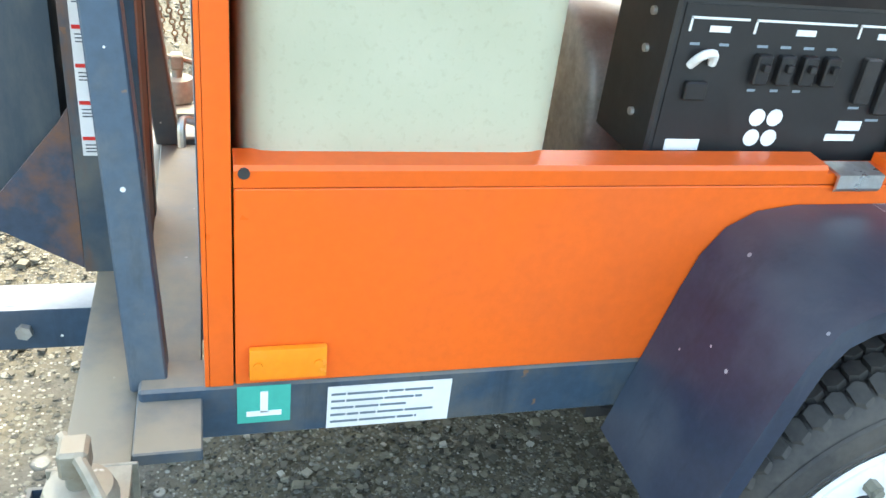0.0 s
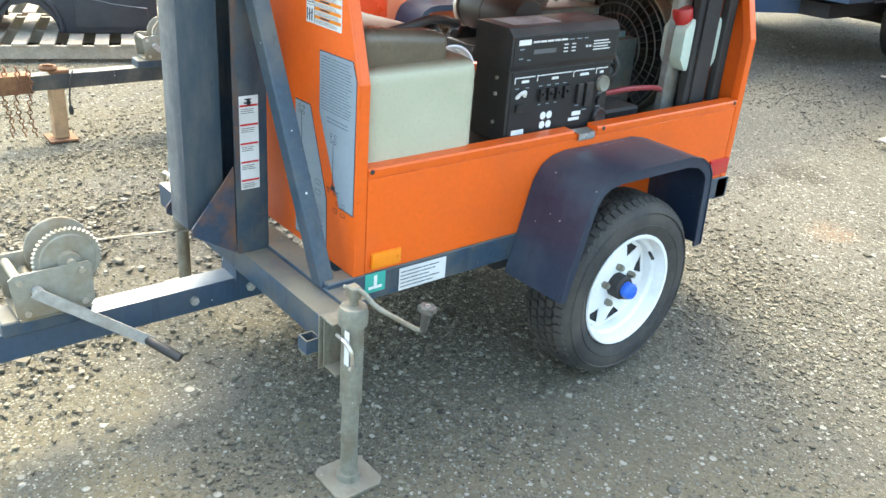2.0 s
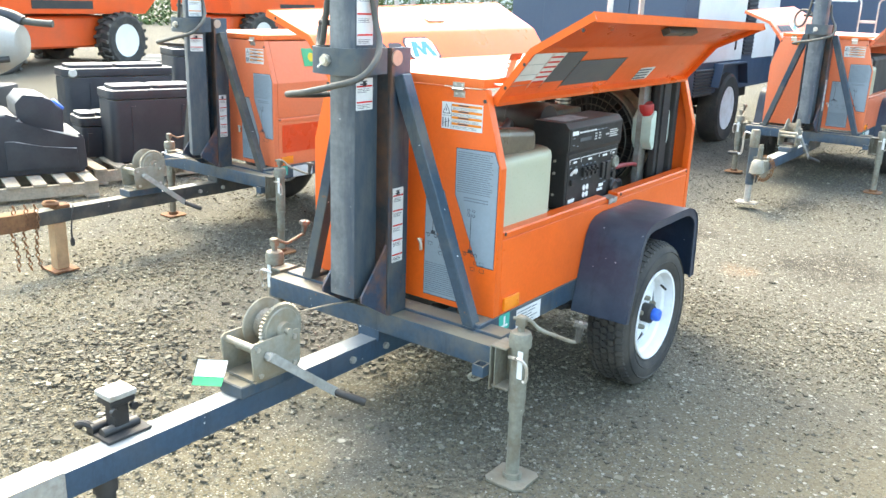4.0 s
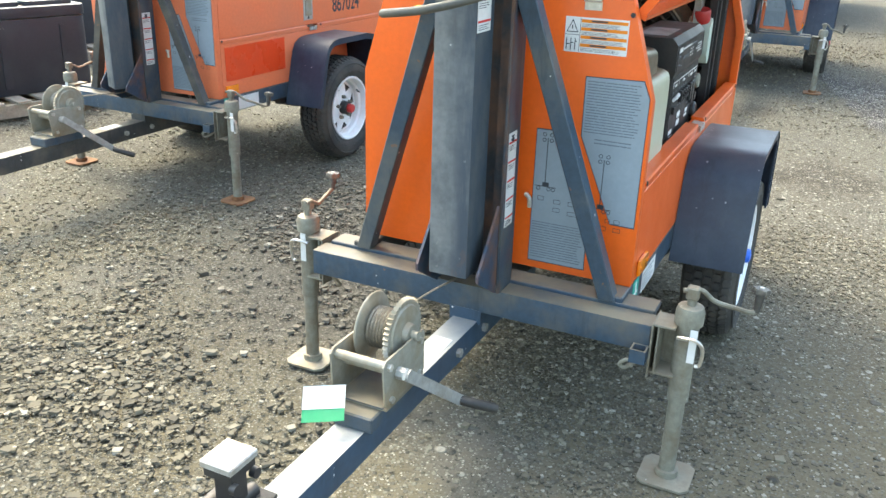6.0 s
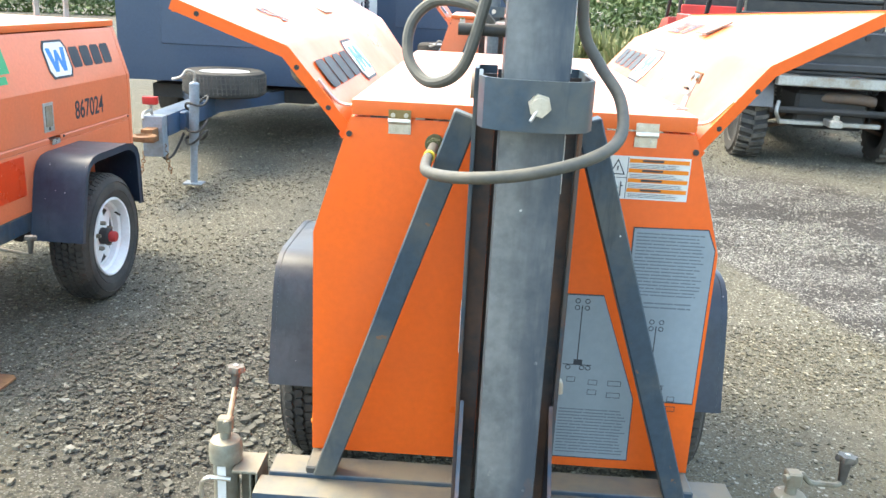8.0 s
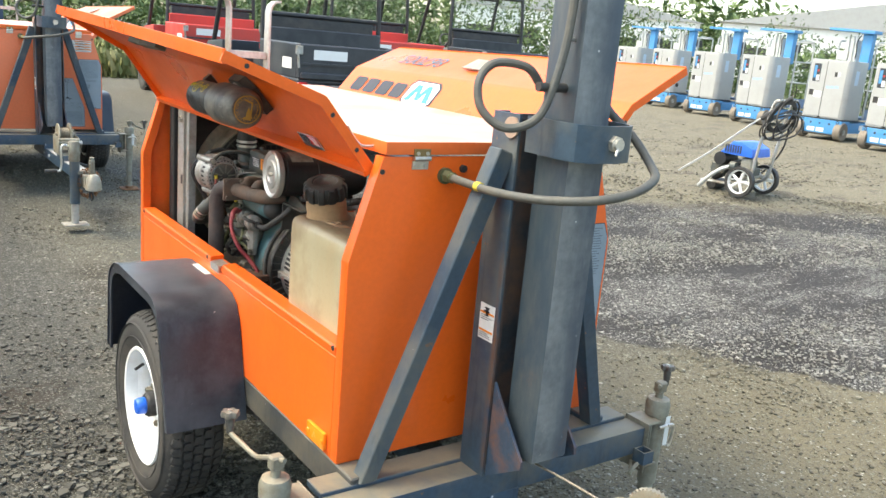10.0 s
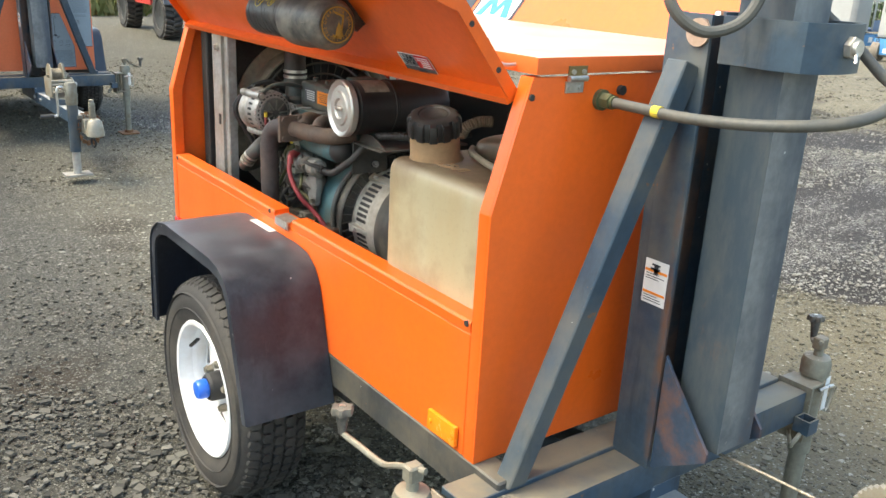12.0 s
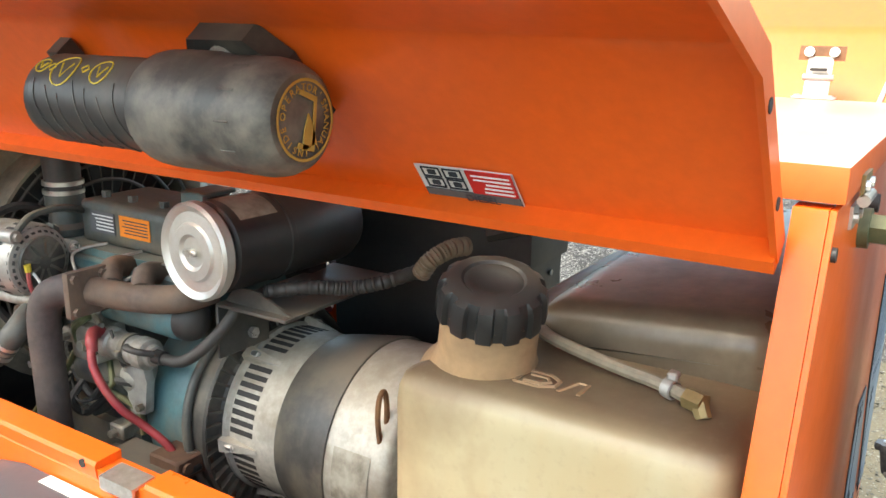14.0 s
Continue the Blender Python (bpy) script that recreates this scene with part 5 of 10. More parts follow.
    cr = part("crank_handle", b, M["galv"], w, "flat steel crank handle")
    b = bmesh.new()
    lathe(b, [(0.0, -0.01), (0.010, -0.01), (0.014, 0.0), (0.0145, 0.10), (0.012, 0.108), (0.0, 0.108)], a1 - d * 0.01, (0.75, 0.50, -0.30), 14)
    part("grip", b, M["rubber"], cr, "black rubber grip")
    b = bmesh.new()
    sweep(b, [(-0.01, -0.60, 0.575), (-0.005, -0.40, 0.560), (0.0, -0.26, 0.545), (0.0, -0.20, 0.56)], 0.0032, 6)
    part("cable", b, M["rope"], w, "taut steel winch cable")
    o = Vector((-0.105, -0.865, 0.480))
    for k, (mm, z0, z1) in enumerate(() if not tag else ((M["white"], 0.0, 0.055), (M["green_ink"], 0.055, 0.085))):
        bb = bmesh.new()
        uu, vv = Vector((0.82, 0.45, 0.05)).normalized(), Vector((0.25, -0.5, -0.65)).normalized()
        slab(bb, o, uu, vv, 0.10, z1 - z0, 0.0015, 0.0, z0)
        part("tag", bb, mm, w, "folded white and green service tag")
    return w

def control_box(root):
    b = bmesh.new()
    box(b, 0.225, 0.385, 0.585, 1.045, 0.80, 1.035, 0.004)
    prism(b, [(0.225, 1.03), (0.386, 1.03), (0.392, 1.045), (0.392, 1.135), (0.372, 1.158), (0.225, 1.158)], "y", 0.575, 1.052, 0.002)
    cb = part("control_box", b, M["black"], root, "black steel generator control box")
    X = 0.3865
    def sl(mat, y, z, w, h, t=0.002, x=X, name="print", lab=""):
        q = bmesh.new()
        box(q, x, x + t, y, y + w, z, z + h)
        return part(name, q, mat, cb, lab)
    sl(M["panel_black"], 0.595, 0.81, 0.44, 0.215, 0.002, 0.385, "faceplate", "black control faceplate")
    sl(M["panel_black"], 0.585, 1.046, 0.455, 0.085, 0.002, 0.392, "faceplate", "black gauge faceplate")
    x2 = 0.3942
    sl(M["white"], 0.600, 1.108, 0.050, 0.016, 0.0012, x2)
    for k in range(5):
        sl(M["decal_white"], 0.660 + k * 0.030, 1.112, 0.026, 0.006, 0.0010, x2)
    sl(M["decal_dark"], 0.665, 1.078, 0.095, 0.014, 0.0015, x2, "display", "small grey display window")
    for k in range(3):
        for j in range(2):
            sl(M["decal_white"], 0.795 + j * 0.035, 1.075 + k * 0.011, 0.018, 0.004, 0.0010, x2)
    for k in range(4):
        sl(M["decal_white"], 0.930, 1.072 + k * 0.009, 0.08 - 0.01 * (k % 2), 0.004, 0.0010, x2)
    sl(M["decal_white"], 0.895, 1.084, 0.010, 0.006, 0.001, x2)
    sl(M["decal_white"], 0.910, 1.084, 0.010, 0.006, 0.001, x2)
    for y, w in ((0.605, 0.085), (0.700, 0.155), (0.862, 0.100), (0.970, 0.055)):
        sl(M["white"], y, 1.006, w, 0.003)
        sl(M["white"], y, 0.990, 0.003, 0.018)
    for y, w in ((0.635, 0.03), (0.765, 0.03), (0.895, 0.04), (0.99, 0.016)):
        sl(M["white"], y, 0.990, w, 0.008)
    for k in range(4):
        q = bmesh.new()
        box(q, X, X + 0.014, 0.712 + k * 0.036, 0.734 + k * 0.036, 0.925, 0.965, 0.002)
        box(q, X, X + 0.022, 0.718 + k * 0.036, 0.728 + k * 0.036, 0.945, 0.955, 0.001)
        part("breaker_switch", q, M["panel_black"], cb, "black breaker switch")
    q = bmesh.new()
    box(q, X, X + 0.012, 0.885, 0.910, 0.90, 0.965, 0.002)
    box(q, X, X + 0.012, 0.925, 0.960, 0.885, 0.965, 0.002)
    part("breaker_switch", q, M["black"], cb, "tall black main breaker")
    q = bmesh.new()
    sweep(q, [(X, 0.620, 0.945), (X + 0.014, 0.626, 0.962), (X + 0.014, 0.642, 0.965), (X + 0.006, 0.648, 0.950)], 0.006, 8)
    part("switch_guard", q, M["white"], cb, "white hooked switch")
    q = bmesh.new()
    box(q, X, X + 0.010, 0.618, 0.650, 0.90, 0.925, 0.002)
    part("key_switch", q, M["panel_black"], cb)
    for dy in (0.0, 0.028):
        for dz in (0.0, 0.030):
            q = bmesh.new()
            lathe(q, [(0.0125, 0.0), (0.0125, 0.0012), (0.0, 0.0012)], (X, 0.745 + dy, 0.845 + dz), (1, 0, 0), 14)
            part("dot_mark", q, M["white"], cb)
    sl(M["white"], 0.880, 0.858, 0.040, 0.014)
    sl(M["white"], 0.866, 0.842, 0.050, 0.010)
    sl(M["white"], 0.612, 0.826, 0.052, 0.016)
    sl(M["decal_white"], 0.63, 0.815, 0.05, 0.004)
    for y, z, w in ((0.606, 1.094, 0.018), (0.606, 1.066, 0.016), (0.640, 1.060, 0.014), (0.815, 1.112, 0.022), (0.850, 1.112, 0.022), (0.885, 1.112, 0.016)):
        sl(M["decal_grey"], y, z, w, 0.0035, 0.001, x2)
    for y, z, w in ((0.612, 0.972, 0.014), (0.655, 0.972, 0.014), (0.712, 0.972, 0.016), (0.748, 0.972, 0.016), (0.784, 0.972, 0.016), (0.820, 0.972, 0.016), (0.888, 0.890, 0.018), (0.925, 0.872, 0.022), (0.716, 0.912, 0.012), (0.752, 0.912, 0.012), (0.788, 0.912, 0.012), (0.995, 0.920, 0.018), (0.992, 0.876, 0.022)):
        sl(M["decal_grey"], y, z, w, 0.0035, 0.001)
    for z, r, mm in ((0.955, 0.028, "jack"), (0.845, 0.030, "black")):
        q = bmesh.new()
        lathe(q, [(r, 0.0), (r, 0.012), (r - 0.005, 0.018), (r * 0.5, 0.014), (0.0, 0.014)], (X, 1.005, z), (1, 0, 0), 22)
        part("outlet_socket", q, M[mm], cb, "round outlet socket")
    q = bmesh.new()
    lathe(q, [(0.016, 0.0), (0.016, 0.01), (0.0, 0.01)], (X, 1.005, 0.898), (1, 0, 0), 16)
    part("outlet_socket", q, M["black"], cb)
    q = bmesh.new()
    slab(q, (0.245, 0.62, 1.1585), (1, 0, 0), (0, 1, 0), 0.10, 0.20, 0.0012)
    part("label", q, M["label_top"], cb, "scuffed pale grey label on top")
    for z in (0.86, 0.95, 1.0):
        q = bmesh.new()
        rod(q, (0.33, 0.586, z), (0.33, 0.580, z), 0.006, 8)
        part("screw", q, M["galv"], cb)
    return cb


def fuel_tank(root):
    b = bmesh.new()
    box(b, -0.412, 0.412, 0.045, 0.438, 0.53, 1.092, 0.062, 6)
    for v in b.verts:
        # the moulding bellies a little and its top sinks towards the middle
        if v.co.z > 1.03:
            v.co.z += 0.006 * math.sin(v.co.x * 9.0) - 0.010 * math.exp(-((v.co.x + 0.05) / 0.2) ** 2)
    t = part("fuel_tank", b, M["tank"], root, "cream translucent plastic fuel tank caked with brown dust", 70)
    base, up = Vector((-0.326, 0.356, 1.088)), Vector((-0.24, -0.20, 1.0)).normalized()
    b = bmesh.new()
    lathe(b, [(0.078, -0.016), (0.066, -0.004), (0.060, 0.008), (0.0575, 0.020), (0.0555, 0.080), (0.057, 0.084)], base, up, 32)
    part("filler_neck", b, M["neck"], t, "dusty orange-brown filler neck", 60)
    # ribbed cap: lobed skirt, domed top with a ring and a dished centre
    b = bmesh.new()
    u, v = frame_of(up)
    n = 144
    rings = []
    for h, grow in ((0.072, 1.0), (0.078, 1.02), (0.102, 1.0), (0.110, 0.955)):
        ring = []
        for k in range(n):
            a = 2 * math.pi * k / n
            r = (0.0615 if (k % 12) < 7 else 0.0560) * grow
            ring.append(b.verts.new(base + up * h + (u * math.cos(a) + v * math.sin(a)) * r))
        rings.append(ring)
    for h, r in ((0.114, 0.052), (0.1175, 0.045), (0.1180, 0.036), (0.1155, 0.033), (0.1165, 0.027), (0.1140, 0.022), (0.1130, 0.004)):
        rings.append([b.verts.new(base + up * h + (u * math.cos(2 * math.pi * k / n) + v * math.sin(2 * math.pi * k / n)) * r) for k in range(n)])
    for p, q in zip(rings, rings[1:]):
        for k in range(n):
            b.faces.new((p[k], p[(k + 1) % n], q[(k + 1) % n], q[k]))
    b.faces.new(rings[0])
    b.faces.new(rings[-1])
    part("fuel_cap", b, M["fuel_cap"], t, "large ribbed black fuel cap, dusty on top", 40)
    b = bmesh.new()
    sweep(b, [(-0.235, 0.335, 1.112), (-0.264, 0.300, 1.110), (-0.290, 0.220, 1.106), (-0.312, 0.150, 1.106), (-0.325, 0.118, 1.104)], 0.0075, 10)
    part("hose", b, M["shroud"], t, "dusty vent hose")
    b = bmesh.new()
    d = Vector((-0.35, -0.92, -0.04))
    lathe(b, [(0.0095, 0.0), (0.0112, 0.001), (0.0112, 0.012), (0.0095, 0.013)], (-0.313, 0.148, 1.106), d, 16, closed=True)
    part("hose_clamp", b, M["galv"], t, "steel hose clamp")
    b = bmesh.new()
    box(b, -0.320, -0.306, 0.134, 0.146, 1.116, 1.124, 0.002)
    part("clamp_screw", b, M["galv"], t)
    b = bmesh.new()
    rod(b, (-0.323, 0.122, 1.104), (-0.330, 0.102, 1.103), 0.0115, 6)
    rod(b, (-0.328, 0.108, 1.104), (-0.335, 0.100, 1.090), 0.0090, 8)
    part("hose_elbow", b, M["brass"], t, "olive-brown brass elbow")
    # raised fuel mark, upside down for a viewer at the filler side
    for loop in ([(0.0, 0.0), (0.030, 0.0), (0.044, 0.010), (0.044, 0.026), (0.030, 0.036), (0.0, 0.036), (0.0, 0.0)], [(0.052, 0.002), (0.062, 0.034), (0.074, 0.034), (0.074, 0.004)], [(0.008, 0.008), (0.028, 0.008), (0.036, 0.018), (0.028, 0.028), (0.008, 0.028)]):
        b = bmesh.new()
        sweep(b, [(-0.362 + y, 0.300 - x, 1.0905) for x, y in loop], 0.0030, 5, 1, False)
        part("mould_mark", b, M["neck"], t, "raised moulding mark")
    b = bmesh.new()
    box(b, -0.235, 0.385, 0.055, 0.345, 1.05, 1.182, 0.045, 5)
    for v in b.verts:
        if v.co.z > 1.10:
            v.co.z -= max(0.0, v.co.y - 0.15) * 0.12 + max(0.0, -0.02 - v.co.x) * 0.12
    part("tank_saddle", b, M["saddle"], t, "raised hump of the tank top under caked brown dust", 70)
    return t


def engine_bay(root):
    # floor, bulkheads and dark lining
    b = bmesh.new()
    box(b, -0.43, 0.43, 0.01, 1.77, 0.520, 0.535)
    part("bay_floor", b, M["dark"], root, "dark oily bay floor")
    # generator end, turned round the engine's long axis
    gx, gz = -0.015, 0.748
    def ring(prof, y, seg=56):
        q = bmesh.new()
        lathe(q, prof, (gx, y, gz), (0, 1, 0), seg)
        return q
    def round_at(r, deg, y):
        return Vector((gx + math.cos(radians(deg)) * r, y, gz + math.sin(radians(deg)) * r))
    gen = part("generator", ring([(0.10, 0.0), (0.172, 0.0), (0.180, 0.006), (0.184, 0.016), (0.181, 0.128), (0.150, 0.25), (0.145, 0.38)], 0.600), M["gen_alu"], root, "round generator with slotted aluminium end bell", 40)
    part("generator_band", ring([(0.165, 0.0), (0.1850, 0.002), (0.1860, 0.006), (0.1650, 0.124), (0.1630, 0.127), (0.150, 0.128)], 0.722), M["dusty_band"], gen, "scuffed black band round the generator")
    part("end_bell", ring([(0.145, 0.0), (0.158, 0.001), (0.1595, 0.006), (0.1580, 0.110), (0.164, 0.114), (0.164, 0.122), (0.140, 0.124)], 0.851), M["gen_alu"], gen, "slotted aluminium end bell")
    for grp in range(6):
        for k in range(8):
            deg = 71 + grp * 60 + k * 6.1
            o = Vector((math.cos(radians(deg)), 0, math.sin(radians(deg))))
            t = Vector((-o.z, 0, o.x))
            c = round_at(0.1575, deg, 0.931)
            q = bmesh.new()
            vs = [q.verts.new(c + t * i * 0.0048 + Vector((0, j * 0.027, 0)) + o * h) for i in (-1, 1) for j in (-1, 1) for h in (-0.006, 0.0014)]
            for f in ((0, 1, 3, 2), (4, 6, 7, 5), (0, 4, 5, 1), (2, 3, 7, 6), (1, 5, 7, 3)):
                q.faces.new([vs[i] for i in f])
            part("vent_slot", q, M["dark"], gen)
        # lug with a bolt between the groups of slots
        deg = 64 + grp * 60
        o = Vector((math.cos(radians(deg)), 0, math.sin(radians(deg))))
        t = Vector((-o.z, 0, o.x))
        q = bmesh.new()
        tri_ = [(-0.016, 0.972), (0.016, 0.972), (0.005, 0.895), (-0.005, 0.895)]
        lo = [q.verts.new(round_at(0.152, deg, y) + t * a) for a, y in tri_]
        hi = [q.verts.new(round_at(0.176 if y > 0.95 else 0.1605, deg, y) + t * a * 0.8) for a, y in tri_]
        q.faces.new(lo)
        q.faces.new(hi)
        for i in range(4):
            q.faces.new((lo[i], lo[(i + 1) % 4], hi[(i + 1) % 4], hi[i]))
        part("lug", q, M["gen_alu"], gen)
        q = bmesh.new()
        p = round_at(0.167, deg, 0.952)
        rod(q, p + Vector((0, 0.006, 0)), p - Vector((0, 0.008, 0)), 0.0085, 6)
        rod(q, p - Vector((0, 0.008, 0)), p - Vector((0, 0.012, 0)), 0.0055, 10)
        part("bolt", q, M["zinc"], gen)
    q = bmesh.new()
    for i in range(9):
        a0, a1 = 186 - i * 3.0, 186 - (i + 1) * 3.0
        quad(q, [round_at(0.1852, a0, 0.632), round_at(0.1852, a1, 0.632), round_at(0.1835, a1, 0.706), round_at(0.1835, a0, 0.706)])
    part("label", q, M["label_tan"], gen, "scuffed silver rating plate")
    q = bmesh.new()
    hk = round_at(0.184, 146, 0.626)
    sweep(q, [hk + Vector(p) for p in ((-0.004, 0.0, -0.02), (-0.010, 0, 0.03), (-0.004, 0, 0.062), (0.008, 0, 0.066), (0.014, 0, 0.040), (0.012, 0, 0.0))], 0.0045, 8)
    part("lifting_hook", q, M["rust"], gen, "rusty lifting hook")
    for k in range(12):
        z = gz - 0.10 + k * 0.017
        q = bmesh.new()
        box(q, gx - 0.14, gx - 0.01, 0.592, 0.600, z, z + 0.008)
        part("louvre", q, M["galv"], gen)
    # adapter flange with radial ribs, then the blue-green bell housing
    q = ring([(0.140, 0.0), (0.160, 0.0), (0.164, 0.010), (0.188, 0.014), (0.200, 0.004), (0.204, 0.008), (0.204, 0.048), (0.16, 0.052)], 0.972)
    eng = part("engine", q, M["dusty_band"], root, "small blue-green diesel engine coated with dust and oil", 40)
    def ep(name, mat, build, lab="", smooth=40.0):
        q = bmesh.new()
        build(q)
        return part(name, q, M[mat], eng, lab, smooth)
    for k in range(30):
        deg = 60 + k * 8.0
        o = Vector((math.cos(radians(deg)), 0, math.sin(radians(deg))))
        t = Vector((-o.z, 0, o.x))
        q = bmesh.new()
        pts = [(0.974, 0.161), (0.974, 0.200), (0.988, 0.200), (0.988, 0.161)]
        lo = [q.verts.new(round_at(r, deg, y) - t * 0.0022) for y, r in pts]
        hi = [q.verts.new(round_at(r, deg, y) + t * 0.0022) for y, r in pts]
        q.faces.new(lo)
        q.faces.new(hi)
        for i in range(4):
            q.faces.new((lo[i], lo[(i + 1) % 4], hi[(i + 1) % 4], hi[i]))
        part("rib", q, M["dusty_band"], eng)
    part("bell_housing", ring([(0.15, 0.0), (0.194, 0.0), (0.200, 0.006), (0.196, 0.110), (0.188, 0.122), (0.155, 0.140), (0.10, 0.145)], 1.024), M["cast_blue"], eng, "blue-green bell housing under dust", 50)
    ep("engine_mount", "rusty_brown", lambda q: (box(q, -0.272, -0.12, 0.985, 1.060, 0.690, 0.732, 0.004), rod(q, (-0.252, 0.986, 0.715), (-0.252, 0.978, 0.715), 0.010, 8)), "rusty steel mount")
    ex = -0.080
    def block(q):
        box(q, ex - 0.11, ex + 0.20, 1.18, 1.50, 0.70, 1.02, 0.012, 2)
        for k in range(3):
            box(q, ex - 0.125, ex - 0.105, 1.22 + 0.09 * k, 1.28 + 0.09 * k, 0.76, 0.93, 0.008)
        box(q, ex - 0.13, ex + 0.20, 1.16, 1.48, 0.58, 0.71, 0.015, 2)
    ep("block", "cast", block, "grimy cast iron engine block")
    ep("cylinder_head", "cast_blue", lambda q: (box(q, ex - 0.095, ex + 0.17, 1.00, 1.46, 0.985, 1.045, 0.008, 2), box(q, ex - 0.11, ex - 0.09, 1.05, 1.42, 1.0, 1.03, 0.006)), "dusty cylinder head")
    ep("rocker_cover", "cast", lambda q: box(q, ex - 0.070, ex + 0.10, 1.02, 1.375, 1.045, 1.130, 0.020, 3), "dusty grey rocker cover")
    for y in (1.08, 1.17, 1.26, 1.34):
        ep("cover_bolt", "cast", lambda q: rod(q, (ex - 0.03, y, 1.128), (ex - 0.03, y, 1.142), 0.009, 8))
    ep("filler_boss", "cast", lambda q: lathe(q, [(0.0, 0.0), (0.030, 0.0), (0.030, 0.018), (0.034, 0.020), (0.034, 0.032), (0.0, 0.034)], (ex + 0.03, 1.11, 1.125), (0, 0, 1), 18))
    ep("lifting_bracket", "cast_blue", lambda q: (box(q, ex - 0.06, ex - 0.05, 1.03, 1.09, 1.10, 1.175, 0.003), box(q, ex - 0.06, ex + 0.02, 1.03, 1.09, 1.168, 1.176, 0.003)), "blue-green lifting bracket")
    ep("label", "orange_ink", lambda q: slab(q, (ex - 0.0705, 1.165, 1.072), (0, 1, 0), (0, 0, 1), 0.085, 0.040, -0.0016), "orange warning label")
    ep("print", "ink", lambda q: bars(q, (ex - 0.0718, 1.170, 1.077), (0, 1, 0), (0, 0, 1), 0.075, 0.030, 5, 0.35, 61, -0.0010, 0.2))
    lb = ep("label", "decal_dark", lambda q: slab(q, (ex - 0.0705, 1.265, 1.070), (0, 1, 0), (0, 0, 1), 0.072, 0.042, -0.0016), "grey data plate")
    ep("print", "decal_white", lambda q: bars(q, (ex - 0.0718, 1.268, 1.074), (0, 1, 0), (0, 0, 1), 0.064, 0.034, 5, 0.35, 62, -0.0010, 0.2))
    def manifold(q):
        sweep(q, [(-0.283, 1.158, 1.016), (-0.268, 1.110, 1.012), (-0.245, 1.050, 1.010), (-0.220, 1.000, 1.015), (-0.170, 0.985, 1.020)], 0.0245, 14)
        sweep(q, [(-0.262, 1.135, 1.022), (-0.235, 1.170, 1.040), (-0.200, 1.190, 1.035), (-0.165, 1.200, 1.022)], 0.020, 12)
        sweep(q, [(-0.245, 1.075, 1.022), (-0.222, 1.095, 1.040), (-0.190, 1.105, 1.034), (-0.160, 1.108, 1.020)], 0.020, 12)
    ep("exhaust_manifold", "exhaust", manifold, "brown heat-stained exhaust manifold", 60)
    ep("exhaust_flange", "exhaust", lambda q: box(q, -0.330, -0.252, 1.156, 1.172, 0.974, 1.056, 0.006, 2), "square exhaust flange")
    for x, z in ((-0.318, 0.986), (-0.264, 0.986), (-0.318, 1.044), (-0.264, 1.044)):
        ep("bolt", "exhaust", lambda q: rod(q, (x, 1.157, z), (x, 1.148, z), 0.008, 6))
    ep("exhaust_pipe", "exhaust_pipe", lambda q: sweep(q, [(-0.290, 1.168, 1.016), (-0.300, 1.205, 1.014), (-0.312, 1.242, 0.995), (-0.318, 1.256, 0.950), (-0.318, 1.256, 0.86), (-0.318, 1.250, 0.58)], 0.0285, 18), "wrapped dark exhaust pipe", 60)
    # starter with its solenoid, filter and fittings
    ep("starter", "cast", lambda q: lathe(q, [(0.0, 0.0), (0.034, 0.0), (0.038, 0.008), (0.038, 0.135), (0.030, 0.145), (0.0, 0.146)], (-0.205, 1.165, 0.825), (0, 1, 0), 24), "dark starter motor")
    ep("starter_nose", "alu", lambda q: lathe(q, [(0.022, -0.035), (0.030, -0.030), (0.035, -0.012), (0.034, 0.010), (0.028, 0.016)], (-0.205, 1.160, 0.830), (0, 1, 0), 24), "bright cast starter nose")
    ep("solenoid", "bright_alu", lambda q: lathe(q, [(0.0, -0.012), (0.018, -0.010), (0.020, 0.0), (0.028, 0.004), (0.029, 0.028), (0.0255, 0.032), (0.0255, 0.092), (0.029, 0.096), (0.029, 0.116), (0.0, 0.118)], (-0.240, 1.070, 0.902), (0, 1, 0), 24), "dirty aluminium solenoid")
    ep("solenoid_cap", "rubber", lambda q: rod(q, (-0.240, 1.062, 0.902), (-0.240, 1.038, 0.903), 0.013, 12), "black terminal cap")
    ep("starter_brace", "bright_alu", lambda q: prism(q, [(1.108, 0.775), (1.150, 0.765), (1.165, 0.86), (1.150, 0.895), (1.112, 0.895), (1.098, 0.84)], "x", -0.235, -0.215, 0.006), "grimy aluminium drive end casting")
    for y, z in ((1.115, 0.790), (1.150, 0.880), (1.118, 0.880)):
        ep("bolt", "cast", lambda q: rod(q, (-0.234, y, z), (-0.246, y, z), 0.007, 6))
    for k in range(3):
        ep("terminal", ("zinc", "brass", "cast")[k], lambda q: (rod(q, (-0.246 - 0.010 * k, 1.186, 0.915 - 0.012 * k), (-0.250 - 0.010 * k, 1.212, 0.915 - 0.012 * k), 0.0055, 6), rod(q, (-0.247 - 0.010 * k, 1.192, 0.915 - 0.012 * k), (-0.248 - 0.010 * k, 1.198, 0.915 - 0.012 * k), 0.0095, 6)))
    ep("solenoid_clamp", "cast", lambda q: (lathe(q, [(0.0262, 0.0), (0.0285, 0.001), (0.0285, 0.012), (0.0262, 0.013)], (-0.240, 1.118, 0.902), (0, 1, 0), 24, closed=True), box(q, -0.276, -0.262, 1.118, 1.131, 0.896, 0.908, 0.002)), "dirty steel band")
